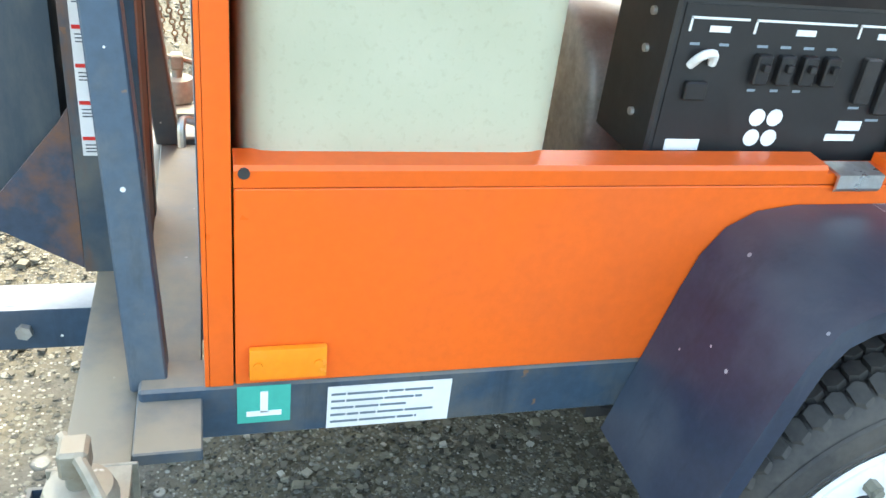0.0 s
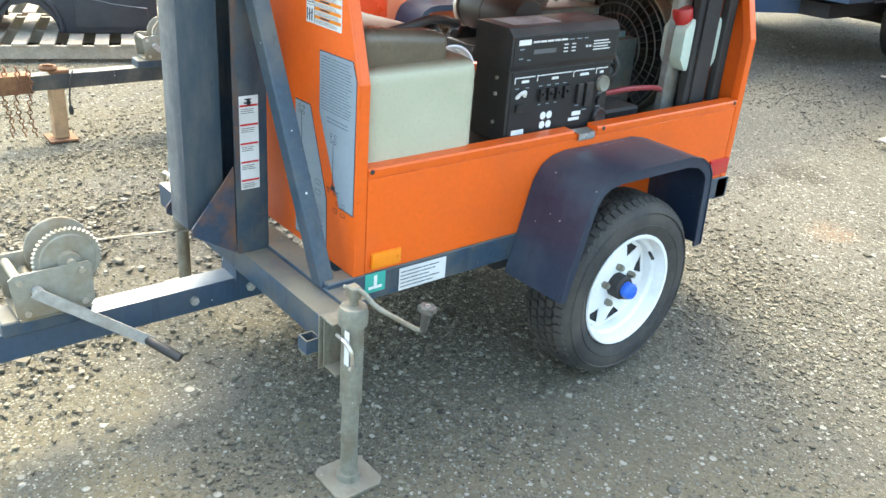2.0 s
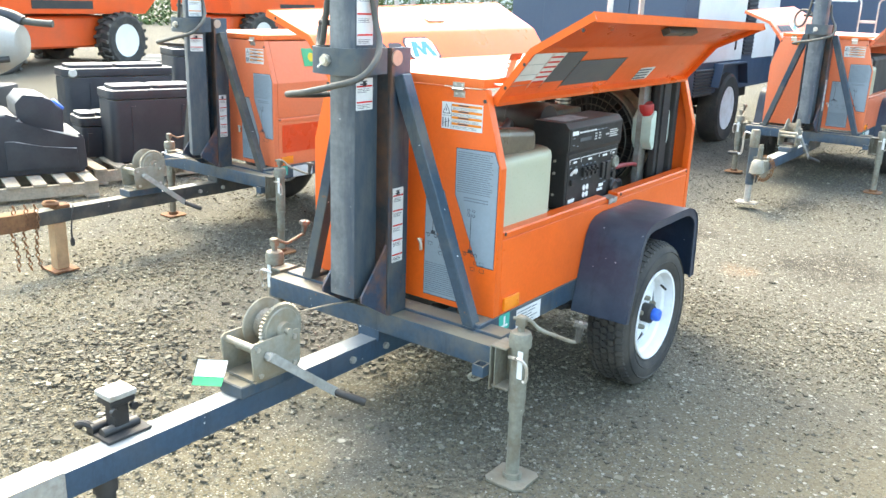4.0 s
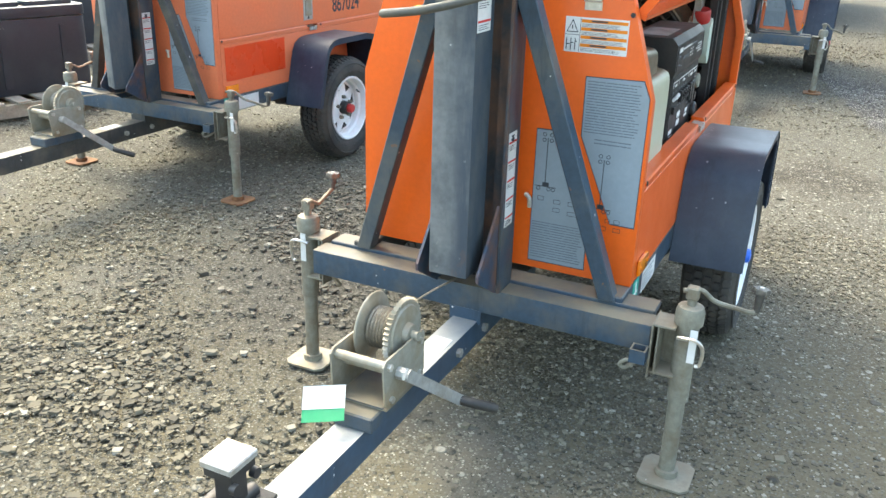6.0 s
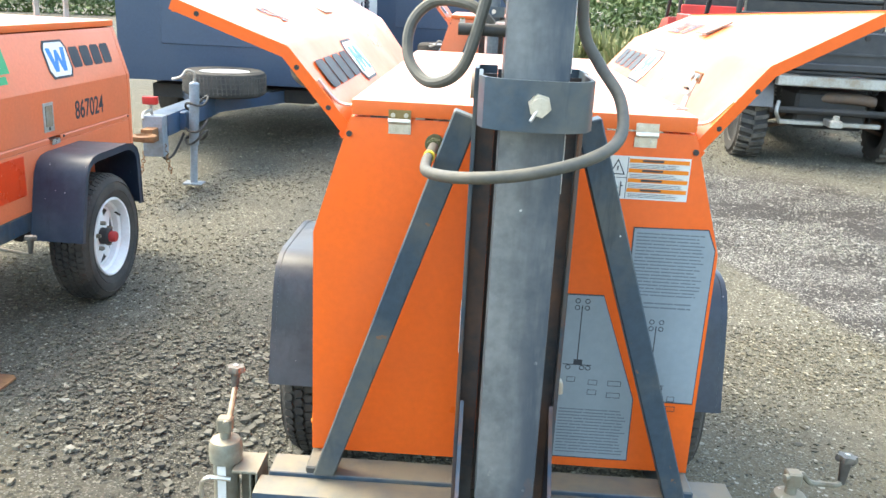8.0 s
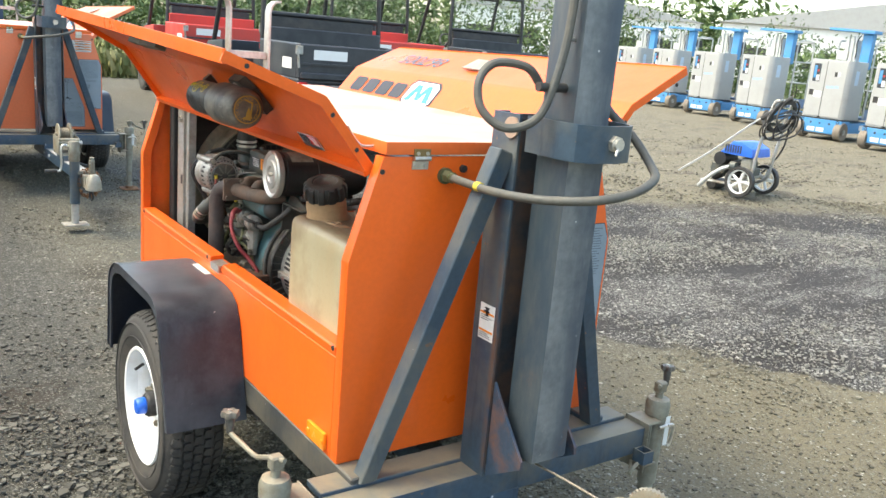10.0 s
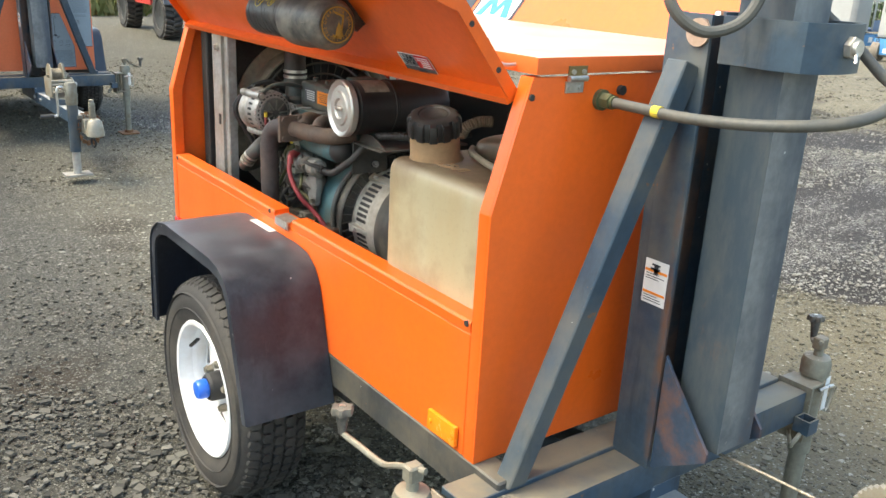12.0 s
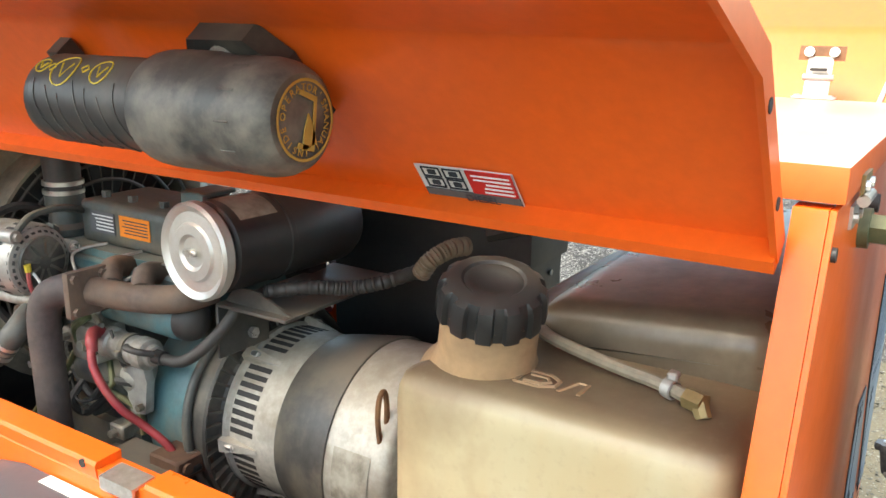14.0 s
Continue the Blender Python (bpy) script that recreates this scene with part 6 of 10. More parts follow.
    ep("terminal_boot", "rubber", lambda q: sweep(q, [(-0.268, 1.10, 0.920), (-0.280, 1.085, 0.925), (-0.276, 1.060, 0.922), (-0.255, 1.045, 0.915)], 0.006, 8), "black terminal lead", 60)
    fl = ep("oil_filter", "cast_blue", lambda q: lathe(q, [(0.0, 0.0), (0.030, 0.002), (0.036, 0.010), (0.036, 0.205), (0.030, 0.212), (0.0, 0.212)], (-0.196, 1.020, 0.962), (0, 1, 0), 26), "blue-grey cylindrical filter")
    ep("filter_end", "rubber", lambda q: lathe(q, [(0.0, 0.0), (0.022, 0.004), (0.034, 0.018), (0.037, 0.026), (0.037, 0.040)], (-0.196, 0.984, 0.966), (0, 1, 0), 24), "black dished filter end")
    ep("injection_pump", "alu", lambda q: (box(q, -0.262, -0.195, 1.195, 1.270, 0.86, 0.93, 0.010, 2), rod(q, (-0.230, 1.235, 0.93), (-0.230, 1.235, 0.962), 0.014, 12), rod(q, (-0.262, 1.225, 0.895), (-0.275, 1.225, 0.895), 0.011, 6)), "dirty aluminium pump body")
    ep("coolant_hose", "cable", lambda q: sweep(q, [(-0.22, 1.38, 0.93), (-0.29, 1.335, 0.945), (-0.335, 1.315, 0.925), (-0.352, 1.345, 0.885), (-0.335, 1.40, 0.855), (-0.26, 1.47, 0.845), (-0.18, 1.53, 0.845)], 0.022, 14), "grey lower coolant hose", 60)
    for k in range(3):
        ep("hose_clamp", "zinc" if k != 1 else "rope", lambda q: lathe(q, [(0.0222, 0.0), (0.0240, 0.001), (0.0240, 0.008), (0.0222, 0.009)], (-0.347 - 0.003 * k, 1.328 + 0.008 * k, 0.905 - 0.010 * k), (-0.3, 0.5, -0.75), 20, closed=True), "steel hose clamp")
    for k in range(22):
        rnd_ = random.Random(100 + k)
        y, z, x = rnd_.uniform(1.20, 1.46), rnd_.uniform(0.74, 1.0), -0.195 - rnd_.uniform(0, 0.02)
        ep("bolt", rnd_.choice(("zinc", "cast", "rust")), lambda q: rod(q, (x + 0.02, y, z), (x - 0.008, y, z), rnd_.uniform(0.006, 0.010), 6))
    for k in range(3):
        y = 1.07 + 0.10 * k
        ep("fuel_line", "galv", lambda q: sweep(q, [(-0.235, 1.215 + 0.018 * k, 0.95), (-0.250, 1.205 + 0.01 * k, 0.985), (-0.215, y + 0.04, 1.040), (-0.152, y + 0.02, 1.052)], 0.0032, 6))
    ep("thermostat_housing", "cast", lambda q: (lathe(q, [(0.0, 0.0), (0.042, 0.0), (0.044, 0.030), (0.034, 0.040), (0.032, 0.070), (0.038, 0.075), (0.038, 0.100), (0.0, 0.100)], (-0.130, 1.448, 1.030), (0, 0, 1), 22), box(q, -0.175, -0.085, 1.395, 1.49, 0.96, 1.045, 0.012, 2), rod(q, (-0.172, 1.43, 1.06), (-0.190, 1.42, 1.07), 0.012, 8)), "cast thermostat housing")
    for z in (1.128, 1.146):
        ep("hose_clamp", "zinc", lambda q: lathe(q, [(0.0375, 0.0), (0.040, 0.001), (0.040, 0.009), (0.0375, 0.010)], (-0.130, 1.448, z), (0, 0, 1), 22, closed=True), "steel hose clamp")
    ep("coolant_hose", "rubber", lambda q: sweep(q, [(-0.130, 1.448, 1.12), (-0.130, 1.450, 1.19), (-0.115, 1.485, 1.232), (-0.09, 1.56, 1.24)], 0.036, 16), "black coolant hose", 60)
    # alternator: bright slotted frame, black back cover
    ac, aax = Vector((-0.272, 1.385, 1.035)), Vector((-0.10, 1, 0)).normalized()
    au, av = frame_of(aax)
    al = ep("alternator", "bright_alu", lambda q: lathe(q, [(0.050, -0.058), (0.064, -0.052), (0.070, -0.034), (0.070, -0.004), (0.067, 0.000), (0.067, 0.020), (0.070, 0.024), (0.069, 0.050), (0.050, 0.062), (0.0, 0.062)], ac, aax, 32), "slotted aluminium alternator", 40)
    ep("alternator_back", "cap_grey", lambda q: lathe(q, [(0.0, -0.066), (0.030, -0.066), (0.047, -0.062), (0.051, -0.054), (0.051, -0.040)], ac, aax, 26), "dusty black alternator back cover")
    for k in range(9):
        a = 2 * math.pi * k / 9
        o3 = au * math.cos(a) + av * math.sin(a)
        t3 = aax.cross(o3)
        q = bmesh.new()
        for d in (-0.0675,):
            quad(q, [ac + o3 * r + aax * d + t3 * j * 0.0028 for r, j in ((0.012, -1), (0.044, -1), (0.044, 1), (0.012, 1))])
        bmesh.ops.solidify(q, geom=q.faces, thickness=0.004)
        part("rib", q, M["alu"], eng)
    for k in range(26):
        a = 2 * math.pi * k / 26
        o3 = au * math.cos(a) + av * math.sin(a)
        t3 = aax.cross(o3)
        q = bmesh.new()
        for r0, r1, d0, d1 in ((0.0545, 0.0655, -0.0572, -0.0490), (0.0706, 0.0706, -0.032, -0.010)):
            quad(q, [ac + o3 * r + aax * d + t3 * j * 0.0038 for r, d, j in ((r0, d0, -1), (r1, d1, -1), (r1, d1, 1), (r0, d0, 1))])
        part("alternator_slot", q, M["dark"], eng)
    for k in range(3):
        a = radians(35 + 120 * k)
        p = ac + (au * math.cos(a) + av * math.sin(a)) * 0.073
        ep("alternator_ear", "bright_alu", lambda q: rod(q, p - aax * 0.058, p + aax * 0.055, 0.0125, 12))
        ep("bolt", "zinc", lambda q: rod(q, p - aax * 0.066, p - aax * 0.056, 0.008, 6))
    ep("alternator_strap", "cast", lambda q: sweep(q, [(-0.31, 1.335, 1.090), (-0.27, 1.34, 1.120), (-0.20, 1.35, 1.122), (-0.13, 1.37, 1.10)], 0.007, 8), "curved adjusting strap")
    ep("alternator_belt", "rubber", lambda q: sweep(q, [(-0.272, 1.465, 1.105), (-0.338, 1.467, 1.045), (-0.31, 1.467, 0.965), (-0.20, 1.467, 0.82), (-0.06, 1.467, 0.78), (0.0, 1.467, 0.86), (-0.10, 1.467, 1.04), (-0.20, 1.467, 1.110), (-0.272, 1.465, 1.105)], 0.009, 6), "black fan belt")
    ep("wire", "red_cable", lambda q: sweep(q, [(-0.300, 1.318, 1.030), (-0.305, 1.308, 1.000), (-0.292, 1.302, 0.965), (-0.27, 1.30, 0.94)], 0.0042, 7), "red wire")
    ep("wire", "white", lambda q: sweep(q, [(-0.292, 1.318, 1.022), (-0.288, 1.300, 1.000), (-0.276, 1.296, 0.96)], 0.0030, 6), "white wire")
    ep("connector", "yellow_ink", lambda q: rod(q, (-0.302, 1.316, 1.040), (-0.300, 1.318, 1.026), 0.0065, 8), "yellow crimp")
    ep("connector", "yellow_ink", lambda q: box(q, -0.266, -0.256, 1.212, 1.220, 0.955, 0.972, 0.002), "yellow connector")
    # air cleaner across the bay
    air_c, air_d = Vector((-0.238, 0.945, 1.108)), Vector((1, -0.06, 0.0)).normalized()
    ep("air_cleaner", "black", lambda q: (lathe(q, [(0.0, 0.004), (0.072, 0.004), (0.072, 0.026), (0.0775, 0.030), (0.0775, 0.140), (0.0795, 0.142), (0.0795, 0.152), (0.0775, 0.154), (0.0775, 0.31), (0.068, 0.33), (0.0, 0.335)], air_c, air_d, 40), sweep(q, [(0.06, 0.95, 1.02), (0.05, 1.03, 1.0), (0.02, 1.13, 1.06), (0.0, 1.18, 1.08)], 0.030, 12)), "black drum air cleaner")
    q = bmesh.new()
    lathe(q, [(0.079, 0.016), (0.082, 0.012), (0.082, -0.003), (0.0775, -0.008), (0.071, -0.0055), (0.0665, -0.001), (0.050, -0.003), (0.046, -0.0075), (0.0305, -0.0085), (0.025, -0.003), (0.013, -0.002), (0.0, -0.002)], air_c, air_d, 48)
    part("air_cleaner_cover", q, M["silver"], eng, "pressed silver air cleaner cover")
    ep("wing_nut", "zinc", lambda q: (rod(q, air_c, air_c - air_d * 0.016, 0.0075, 6), box(q, air_c.x - 0.014, air_c.x - 0.009, air_c.y - 0.016, air_c.y + 0.016, air_c.z - 0.004, air_c.z + 0.005, 0.002)))
    q = bmesh.new()
    a0, a1 = radians(42), radians(118)
    vs = [[q.verts.new((x, air_c.y - (x - air_c.x) * 0.06 - math.cos(a0 + (a1 - a0) * k / 10) * 0.0785, air_c.z + math.sin(a0 + (a1 - a0) * k / 10) * 0.0785)) for k in range(11)] for x in (-0.195, -0.115)]
    for k in range(10):
        q.faces.new((vs[0][k], vs[0][k + 1], vs[1][k + 1], vs[1][k]))
    part("label", q, M["label_tan"], eng, "dusty tan paper label on the drum")
    ep("support_plate", "dusty_band", lambda q: (box(q, -0.190, 0.12, 0.800, 0.958, 1.000, 1.006, 0.001), box(q, -0.190, -0.07, 0.954, 0.960, 0.905, 1.002, 0.001), prism(q, [(0.80, 1.004), (0.955, 1.004), (0.93, 1.035), (0.88, 1.035)], "x", -0.172, -0.166)), "dusty black steel shelf under the air cleaner")
    ep("bolt", "zinc", lambda q: rod(q, (-0.114, 0.954, 0.932), (-0.114, 0.944, 0.932), 0.0105, 6))
    ep("corrugated_hose", "corr", lambda q: sweep(q, [(-0.020, 0.655, 1.068), (-0.020, 0.636, 1.094), (0.010, 0.618, 1.110), (0.045, 0.606, 1.110)], lambda t: 0.0145 + 0.0024 * math.sin(t * 120), 12, 16), "tan corrugated hose")
    ep("hose", "rubber", lambda q: sweep(q, [(-0.16, 0.87, 1.035), (-0.12, 0.80, 1.045), (-0.08, 0.76, 1.040), (-0.05, 0.71, 1.052), (0.02, 0.66, 1.07)], lambda t: 0.012 + 0.0012 * math.sin(t * 190), 10, 20), "black corrugated hose")
    ep("hose", "rubber", lambda q: sweep(q, [(-0.240, 1.045, 0.902), (-0.235, 1.000, 0.905), (-0.220, 0.965, 0.930), (-0.185, 0.945, 0.965), (-0.150, 0.930, 1.015)], 0.0105, 10), "black loom from the solenoid", 60)
    ep("harness", "cable", lambda q: sweep(q, [round_at(0.211, 56 + 13 * k, 1.004 - 0.010 * math.sin(k * 0.6)) for k in range(13)], 0.0085, 8), "grey-brown wiring loom lying round the flange", 60)
    ep("cable_tie", "black", lambda q: lathe(q, [(0.009, 0.0), (0.012, 0.001), (0.012, 0.005), (0.009, 0.006)], round_at(0.211, 186, 1.002), (0.1, 0.2, 1), 12, closed=True))
    ep("battery_cable", "red_cable", lambda q: sweep(q, [(-0.292, 1.165, 0.918), (-0.302, 1.150, 0.885), (-0.300, 1.125, 0.845), (-0.285, 1.100, 0.805), (-0.262, 1.080, 0.775), (-0.245, 1.040, 0.740), (-0.235, 1.02, 0.70)], 0.0075, 10), "red battery cable", 60)
    ep("cable_boot", "red_cable", lambda q: sweep(q, [(-0.255, 1.190, 0.925), (-0.275, 1.180, 0.930), (-0.290, 1.166, 0.922), (-0.293, 1.160, 0.905)], lambda t: 0.013 - 0.004 * t, 10), "red rubber terminal boot", 60)
    ep("battery_tray", "black", lambda q: (box(q, -0.39, -0.22, 0.98, 1.16, 0.700, 0.712, 0.003), box(q, -0.36, -0.20, 1.06, 1.24, 0.66, 0.672, 0.003)), "black steel tray")
    rnd = random.Random(21)
    for k in range(12):
        y, z = rnd.uniform(1.18, 1.44), rnd.uniform(0.72, 0.92)
        pts = [(-0.21, y, z)]
        for i in range(4):
            y, z = min(1.46, max(1.14, y + rnd.uniform(-0.10, 0.08))), min(0.94, max(0.66, z + rnd.uniform(-0.08, 0.07)))
            pts.append((-0.215 - rnd.uniform(0.0, 0.045), y, z))
        r = rnd.choice((0.003, 0.004, 0.006, 0.008))
        ep("hose" if r > 0.005 else "wire", rnd.choice(("rubber", "rubber", "cable", "exhaust", "cast", "gland")), lambda q: sweep(q, pts, r, 8, 5))
    for k in range(7):
        y, z = 1.18 + 0.04 * k, 0.70 + 0.028 * ((k * 5) % 9)
        ep("bracket", "cast" if k % 3 else "alu", lambda q: (box(q, -0.235, -0.19, y, y + 0.04, z, z + 0.03, 0.004), rod(q, (-0.235, y + 0.02, z + 0.015), (-0.248, y + 0.02, z + 0.015), 0.008, 6)))
    # radiator with side plates, shroud and fan
    b = bmesh.new()
    box(b, -0.33, 0.33, 1.60, 1.66, 0.62, 1.27, 0.004)
    rad = part("radiator", b, M["fin"], root, "black radiator core")
    for s in (-1, 1):
        q = bmesh.new()
        px = 0.352 if s > 0 else 0.334
        prism(q, [(1.530, 0.60), (1.66, 0.60), (1.66, 1.275), (1.530, 1.275)], "x", s * px - 0.002, s * px + 0.002)
        box(q, min(s * px, s * (px - 0.027)), max(s * px, s * (px - 0.027)), 1.527, 1.533, 0.60, 1.275)
        box(q, min(s * px, s * (px + 0.012)), max(s * px, s * (px + 0.012)), 1.558, 1.562, 0.62, 1.26)
        part("side_plate", q, M["galv"] if s < 0 else M["dark"], rad, "radiator side plate")
    for z in (0.74, 1.215):
        q = bmesh.new()
        rod(q, (-0.3365, 1.615, z), (-0.342, 1.615, z), 0.014, 14)
        rod(q, (-0.342, 1.615, z), (-0.350, 1.615, z), 0.009, 6)
        part("bolt", q, M["zinc"], rad)
    q = bmesh.new()
    box(q, -0.3385, -0.3362, 1.600, 1.614, 0.955, 0.990)
    part("slot", q, M["dark"], rad)
    q = bmesh.new()
    lathe(q, [(0.255, 0.0), (0.262, 0.0), (0.262, 0.075), (0.30, 0.08), (0.30, 0.085), (0.255, 0.085)], (0.0, 1.515, 0.96), (0, 1, 0), 48, closed=True)
    part("fan_shroud", q, M["shroud"], rad, "dusty fan shroud ring")
    # wire guard in front of the fan
    for k in range(5):
        q = bmesh.new()
        lathe(q, [(0.095 + 0.038 * k, -0.002), (0.099 + 0.038 * k, 0.0), (0.095 + 0.038 * k, 0.002), (0.091 + 0.038 * k, 0.0)], (0.0, 1.500, 0.96), (0, 1, 0), 48, closed=True)
        part("guard_ring", q, M["guard"], rad)
    for k in range(40):
        a = 2 * math.pi * k / 40
        q = bmesh.new()
        rod(q, (math.cos(a) * 0.09, 1.502, 0.96 + math.sin(a) * 0.09), (math.cos(a) * 0.256, 1.512, 0.96 + math.sin(a) * 0.256), 0.0016, 5)
        part("guard_wire", q, M["guard"], rad)
    for k in range(7):
        a = 2 * math.pi * k / 7
        q = bmesh.new()
        vs = []
        for r, w in ((0.05, 0.03), (0.15, 0.045), (0.235, 0.05)):
            for i in (-1, 1):
                da = i * w / r / 2
                vs.append(q.verts.new((math.cos(a + da) * r, 1.535 + i * 0.018, 0.96 + math.sin(a + da) * r)))
        for i in (0, 2):
            q.faces.new((vs[i], vs[i + 1], vs[i + 3], vs[i + 2]))
        bmesh.ops.solidify(q, geom=q.faces, thickness=0.004)
        part("fan_blade", q, M["black"], rad)
    # Dark upright strips added in the gaps beside the radiator.
    for s in (-1, 1):
        q = bmesh.new()
        if s > 0:
            box(q, 0.335, 0.368, 1.692, 1.740, 0.536, 1.275, 0.004)
        else:
            box(q, -0.345, -0.322, 1.690, 1.740, 0.536, 1.275, 0.004)
        part("gap_strip", q, M["dark"], rad, "dark strip in the gap beside the radiator")
    # coolant bottle on a bracket, control side
    b = bmesh.new()
    prism(b, [(1.476, 0.985), (1.510, 0.938), (1.668, 0.932), (1.712, 0.975), (1.716, 1.096), (1.684, 1.130), (1.514, 1.130), (1.476, 1.092)], "x", 0.245, 0.347, 0.018)
    cool = part("coolant_bottle", b, M["coolant"], root, "pale green coolant overflow bottle", 50)
    q = bmesh.new()
    lathe(q, [(0.0, 0.0), (0.036, 0.0), (0.038, 0.006), (0.038, 0.046), (0.034, 0.054), (0.0, 0.056)], (0.298, 1.512, 1.112), (0, -0.25, 1), 24)
    part("bottle_cap", q, M["red_cap"], cool, "red screw cap")
    q = bmesh.new()
    slab(q, (0.3473, 1.605, 1.035), (0, 1, 0), (0, 0, 1), 0.052, 0.066, 0.0012)
    part("label", q, M["decal_white"], cool, "white warning label")
    q = bmesh.new()
    box(q, 0.262, 0.3505, 1.570, 1.625, 0.914, 0.955, 0.004)
    part("bracket", q, M["black"], cool)
    q = bmesh.new()
    box(q, 0.290, 0.296, 1.475, 1.555, 0.62, 1.28)
    box(q, 0.270, 0.296, 1.473, 1.478, 0.62, 1.28)
    part("bracket", q, M["galv"], cool, "galvanised upright bracket")
    b = bmesh.new()
    sweep(b, [(0.22, 1.06, 0.86), (0.30, 1.12, 0.885), (0.32, 1.25, 0.895), (0.31, 1.40, 0.88), (0.27, 1.50, 0.85)], 0.010, 8)
    part("battery_cable", b, M["red_cable"], root, "red battery cable")
    b = bmesh.new()
    box(b, -0.02, 0.26, 1.13, 1.40, 0.54, 0.80, 0.01)
    part("battery", b, M["black"], root, "black battery")
    b = bmesh.new()
    sweep(b, [(0.36, 0.10, 1.16), (0.30, 0.25, 1.165), (0.20, 0.42, 1.16), (0.10, 0.60, 1.12)], 0.014, 8)
    part("hose", b, M["rubber"], root, "black fuel hose")
    b = bmesh.new()
    sweep(b, [(0.28, 1.08, 1.05), (0.31, 1.14, 1.02), (0.32, 1.15, 0.96), (0.29, 1.09, 0.93), (0.24, 1.06, 0.94)], 0.010, 8)
    sweep(b, [(0.24, 1.06, 1.03), (0.27, 1.12, 1.0), (0.30, 1.17, 0.97), (0.28, 1.16, 0.90), (0.24, 1.10, 0.87)], 0.007, 8)
    part("wiring", b, M["rubber"], root, "black wiring loom")


def make_trailer(m, open_doors, hero, label, group, hitch="gear"):
    root = thing("light_tower", m, label, "light tower", group)
    paint = M["orange"] if hero else M["orange_old"]
    outline = [(-CW, CB), (CW, CB), (CW, CN), (CWT, CT), (-CWT, CT), (-CW, CN)]
    cab = part("front_panel", prism(bmesh.new(), outline, "y", 0.0, 0.006, 0.002), paint, root, "orange sheet steel front panel")
    part("rear_panel", prism(bmesh.new(), outline, "y", CL - 0.006, CL, 0.002), paint, root)
    for s in (-1, 1):
        for ya, yb in ((0.0062, 0.036), (CL - 0.036, CL - 0.0062)):
            part("corner_post", prism(bmesh.new(), [(s * CW, CB), (s * CW, CN), (s * CWT, CT), (s * (CWT - 0.030), CT), (s * (CW - 0.030), CN - 0.004), (s * (CW - 0.030), CB)], "y", ya, yb, 0.002), paint, root)
        side = part("side_panel", box(bmesh.new(), min(s * 0.4435, s * 0.4495), max(s * 0.4435, s * 0.4495), 0.0385, CL - 0.0385, CB + 0.001, CS - 0.030, 0.0015), paint, root, "orange lower side panel")
        for ya, yb in ((0.0385, 0.835), (0.945, CL - 0.0385)):
            part("sill", prism(bmesh.new(), [(s * 0.4495, CS - 0.028), (s * 0.452, CS - 0.006), (s * 0.448, CS), (s * 0.405, CS + 0.002), (s * 0.405, CS - 0.012), (s * 0.440, CS - 0.014), (s * 0.440, CS - 0.028)], "y", ya, yb), paint, side)
        part("sill", box(bmesh.new(), min(s * 0.405, s * 0.4485), max(s * 0.405, s * 0.4485), 0.835, 0.945, CS - 0.028, CS - 0.012), paint, side)
    front_labels(cab)
    for s in (-1, 1):
        for z in (CS - 0.012,):
            for y in (0.050, 0.975, 1.725):
                q = bmesh.new()
                rod(q, (s * 0.449, y, z + 0.003), (s * 0.4535, y, z + 0.003), 0.007, 10)
                part("bolt", q, M["dark"], cab)
        q = bmesh.new()
        rod(q, (s * 0.372, 0.001, 1.285), (s * 0.372, -0.004, 1.285), 0.0065, 12)
        part("bumper_stud", q, M["rubber"], cab)
        q = bmesh.new()
        prism(q, [(s * 0.456, CS - 0.036), (s * 0.460, CS - 0.030), (s * 0.460, CS - 0.010), (s * 0.420, CS - 0.006), (s * 0.420, CS - 0.010), (s * 0.455, CS - 0.014)], "y", 0.850, 0.925)
        part("strike_plate", q, M["zinc"], cab, "bright zinc strike plate")
        q = bmesh.new()
        box(q, min(s * 0.451, s * 0.462), max(s * 0.451, s * 0.462), 0.055, 0.155, 0.530, 0.578, 0.004, 2)
        for y in (0.066, 0.144):
            rod(q, (s * 0.462, y, 0.554), (s * 0.465, y, 0.554), 0.006, 8)
        part("marker_light", q, M["amber"], cab, "amber side marker lamp")
        q = bmesh.new()
        box(q, min(s * 0.451, s * 0.462), max(s * 0.451, s * 0.462), 1.640, 1.760, 0.535, 0.600, 0.004, 2)
        part("tail_marker", q, M["red_lens"], cab, "red rear marker lamp")
        # hinge plates on the front
        q = bmesh.new()
        box(q, s * 0.263 - 0.024, s * 0.263 + 0.024, -0.0095, -0.006, 1.322, 1.342)
        part("hinge_leaf", q, M["brass"] if s < 0 else M["zinc"], cab, "yellowed hinge leaf" if s < 0 else "zinc hinge leaf")
        q = bmesh.new()
        box(q, s * 0.263 - 0.024, s * 0.263 + 0.024, -0.0030, 0.0, 1.290, 1.312)
        rod(q, (s * 0.263 - 0.024, -0.010, 1.318), (s * 0.263 + 0.024, -0.010, 1.318), 0.006, 10)
        for dx in (-0.014, 0.014):
            for z, y in ((1.331, -0.0095), (1.300, -0.003)):
                rod(q, (s * 0.263 + dx, y, z), (s * 0.263 + dx, y - 0.004, z), 0.005, 8)
        part("hinge", q, M["zinc"], cab, "zinc butt hinge")
    # lid
    b = bmesh.new()
    box(b, -0.368, 0.368, -0.006, CL + 0.006, CT + 0.004, CR, 0.008, 2)
    roof = part("roof_lid", b, M["lid"], root, "flat orange lid, sky glare painted on its top")
    if hero:
        q = bmesh.new()
        box(q, 0.345, 0.372, 0.115, 0.180, CR + 0.0003, CR + 0.004, 0.001)
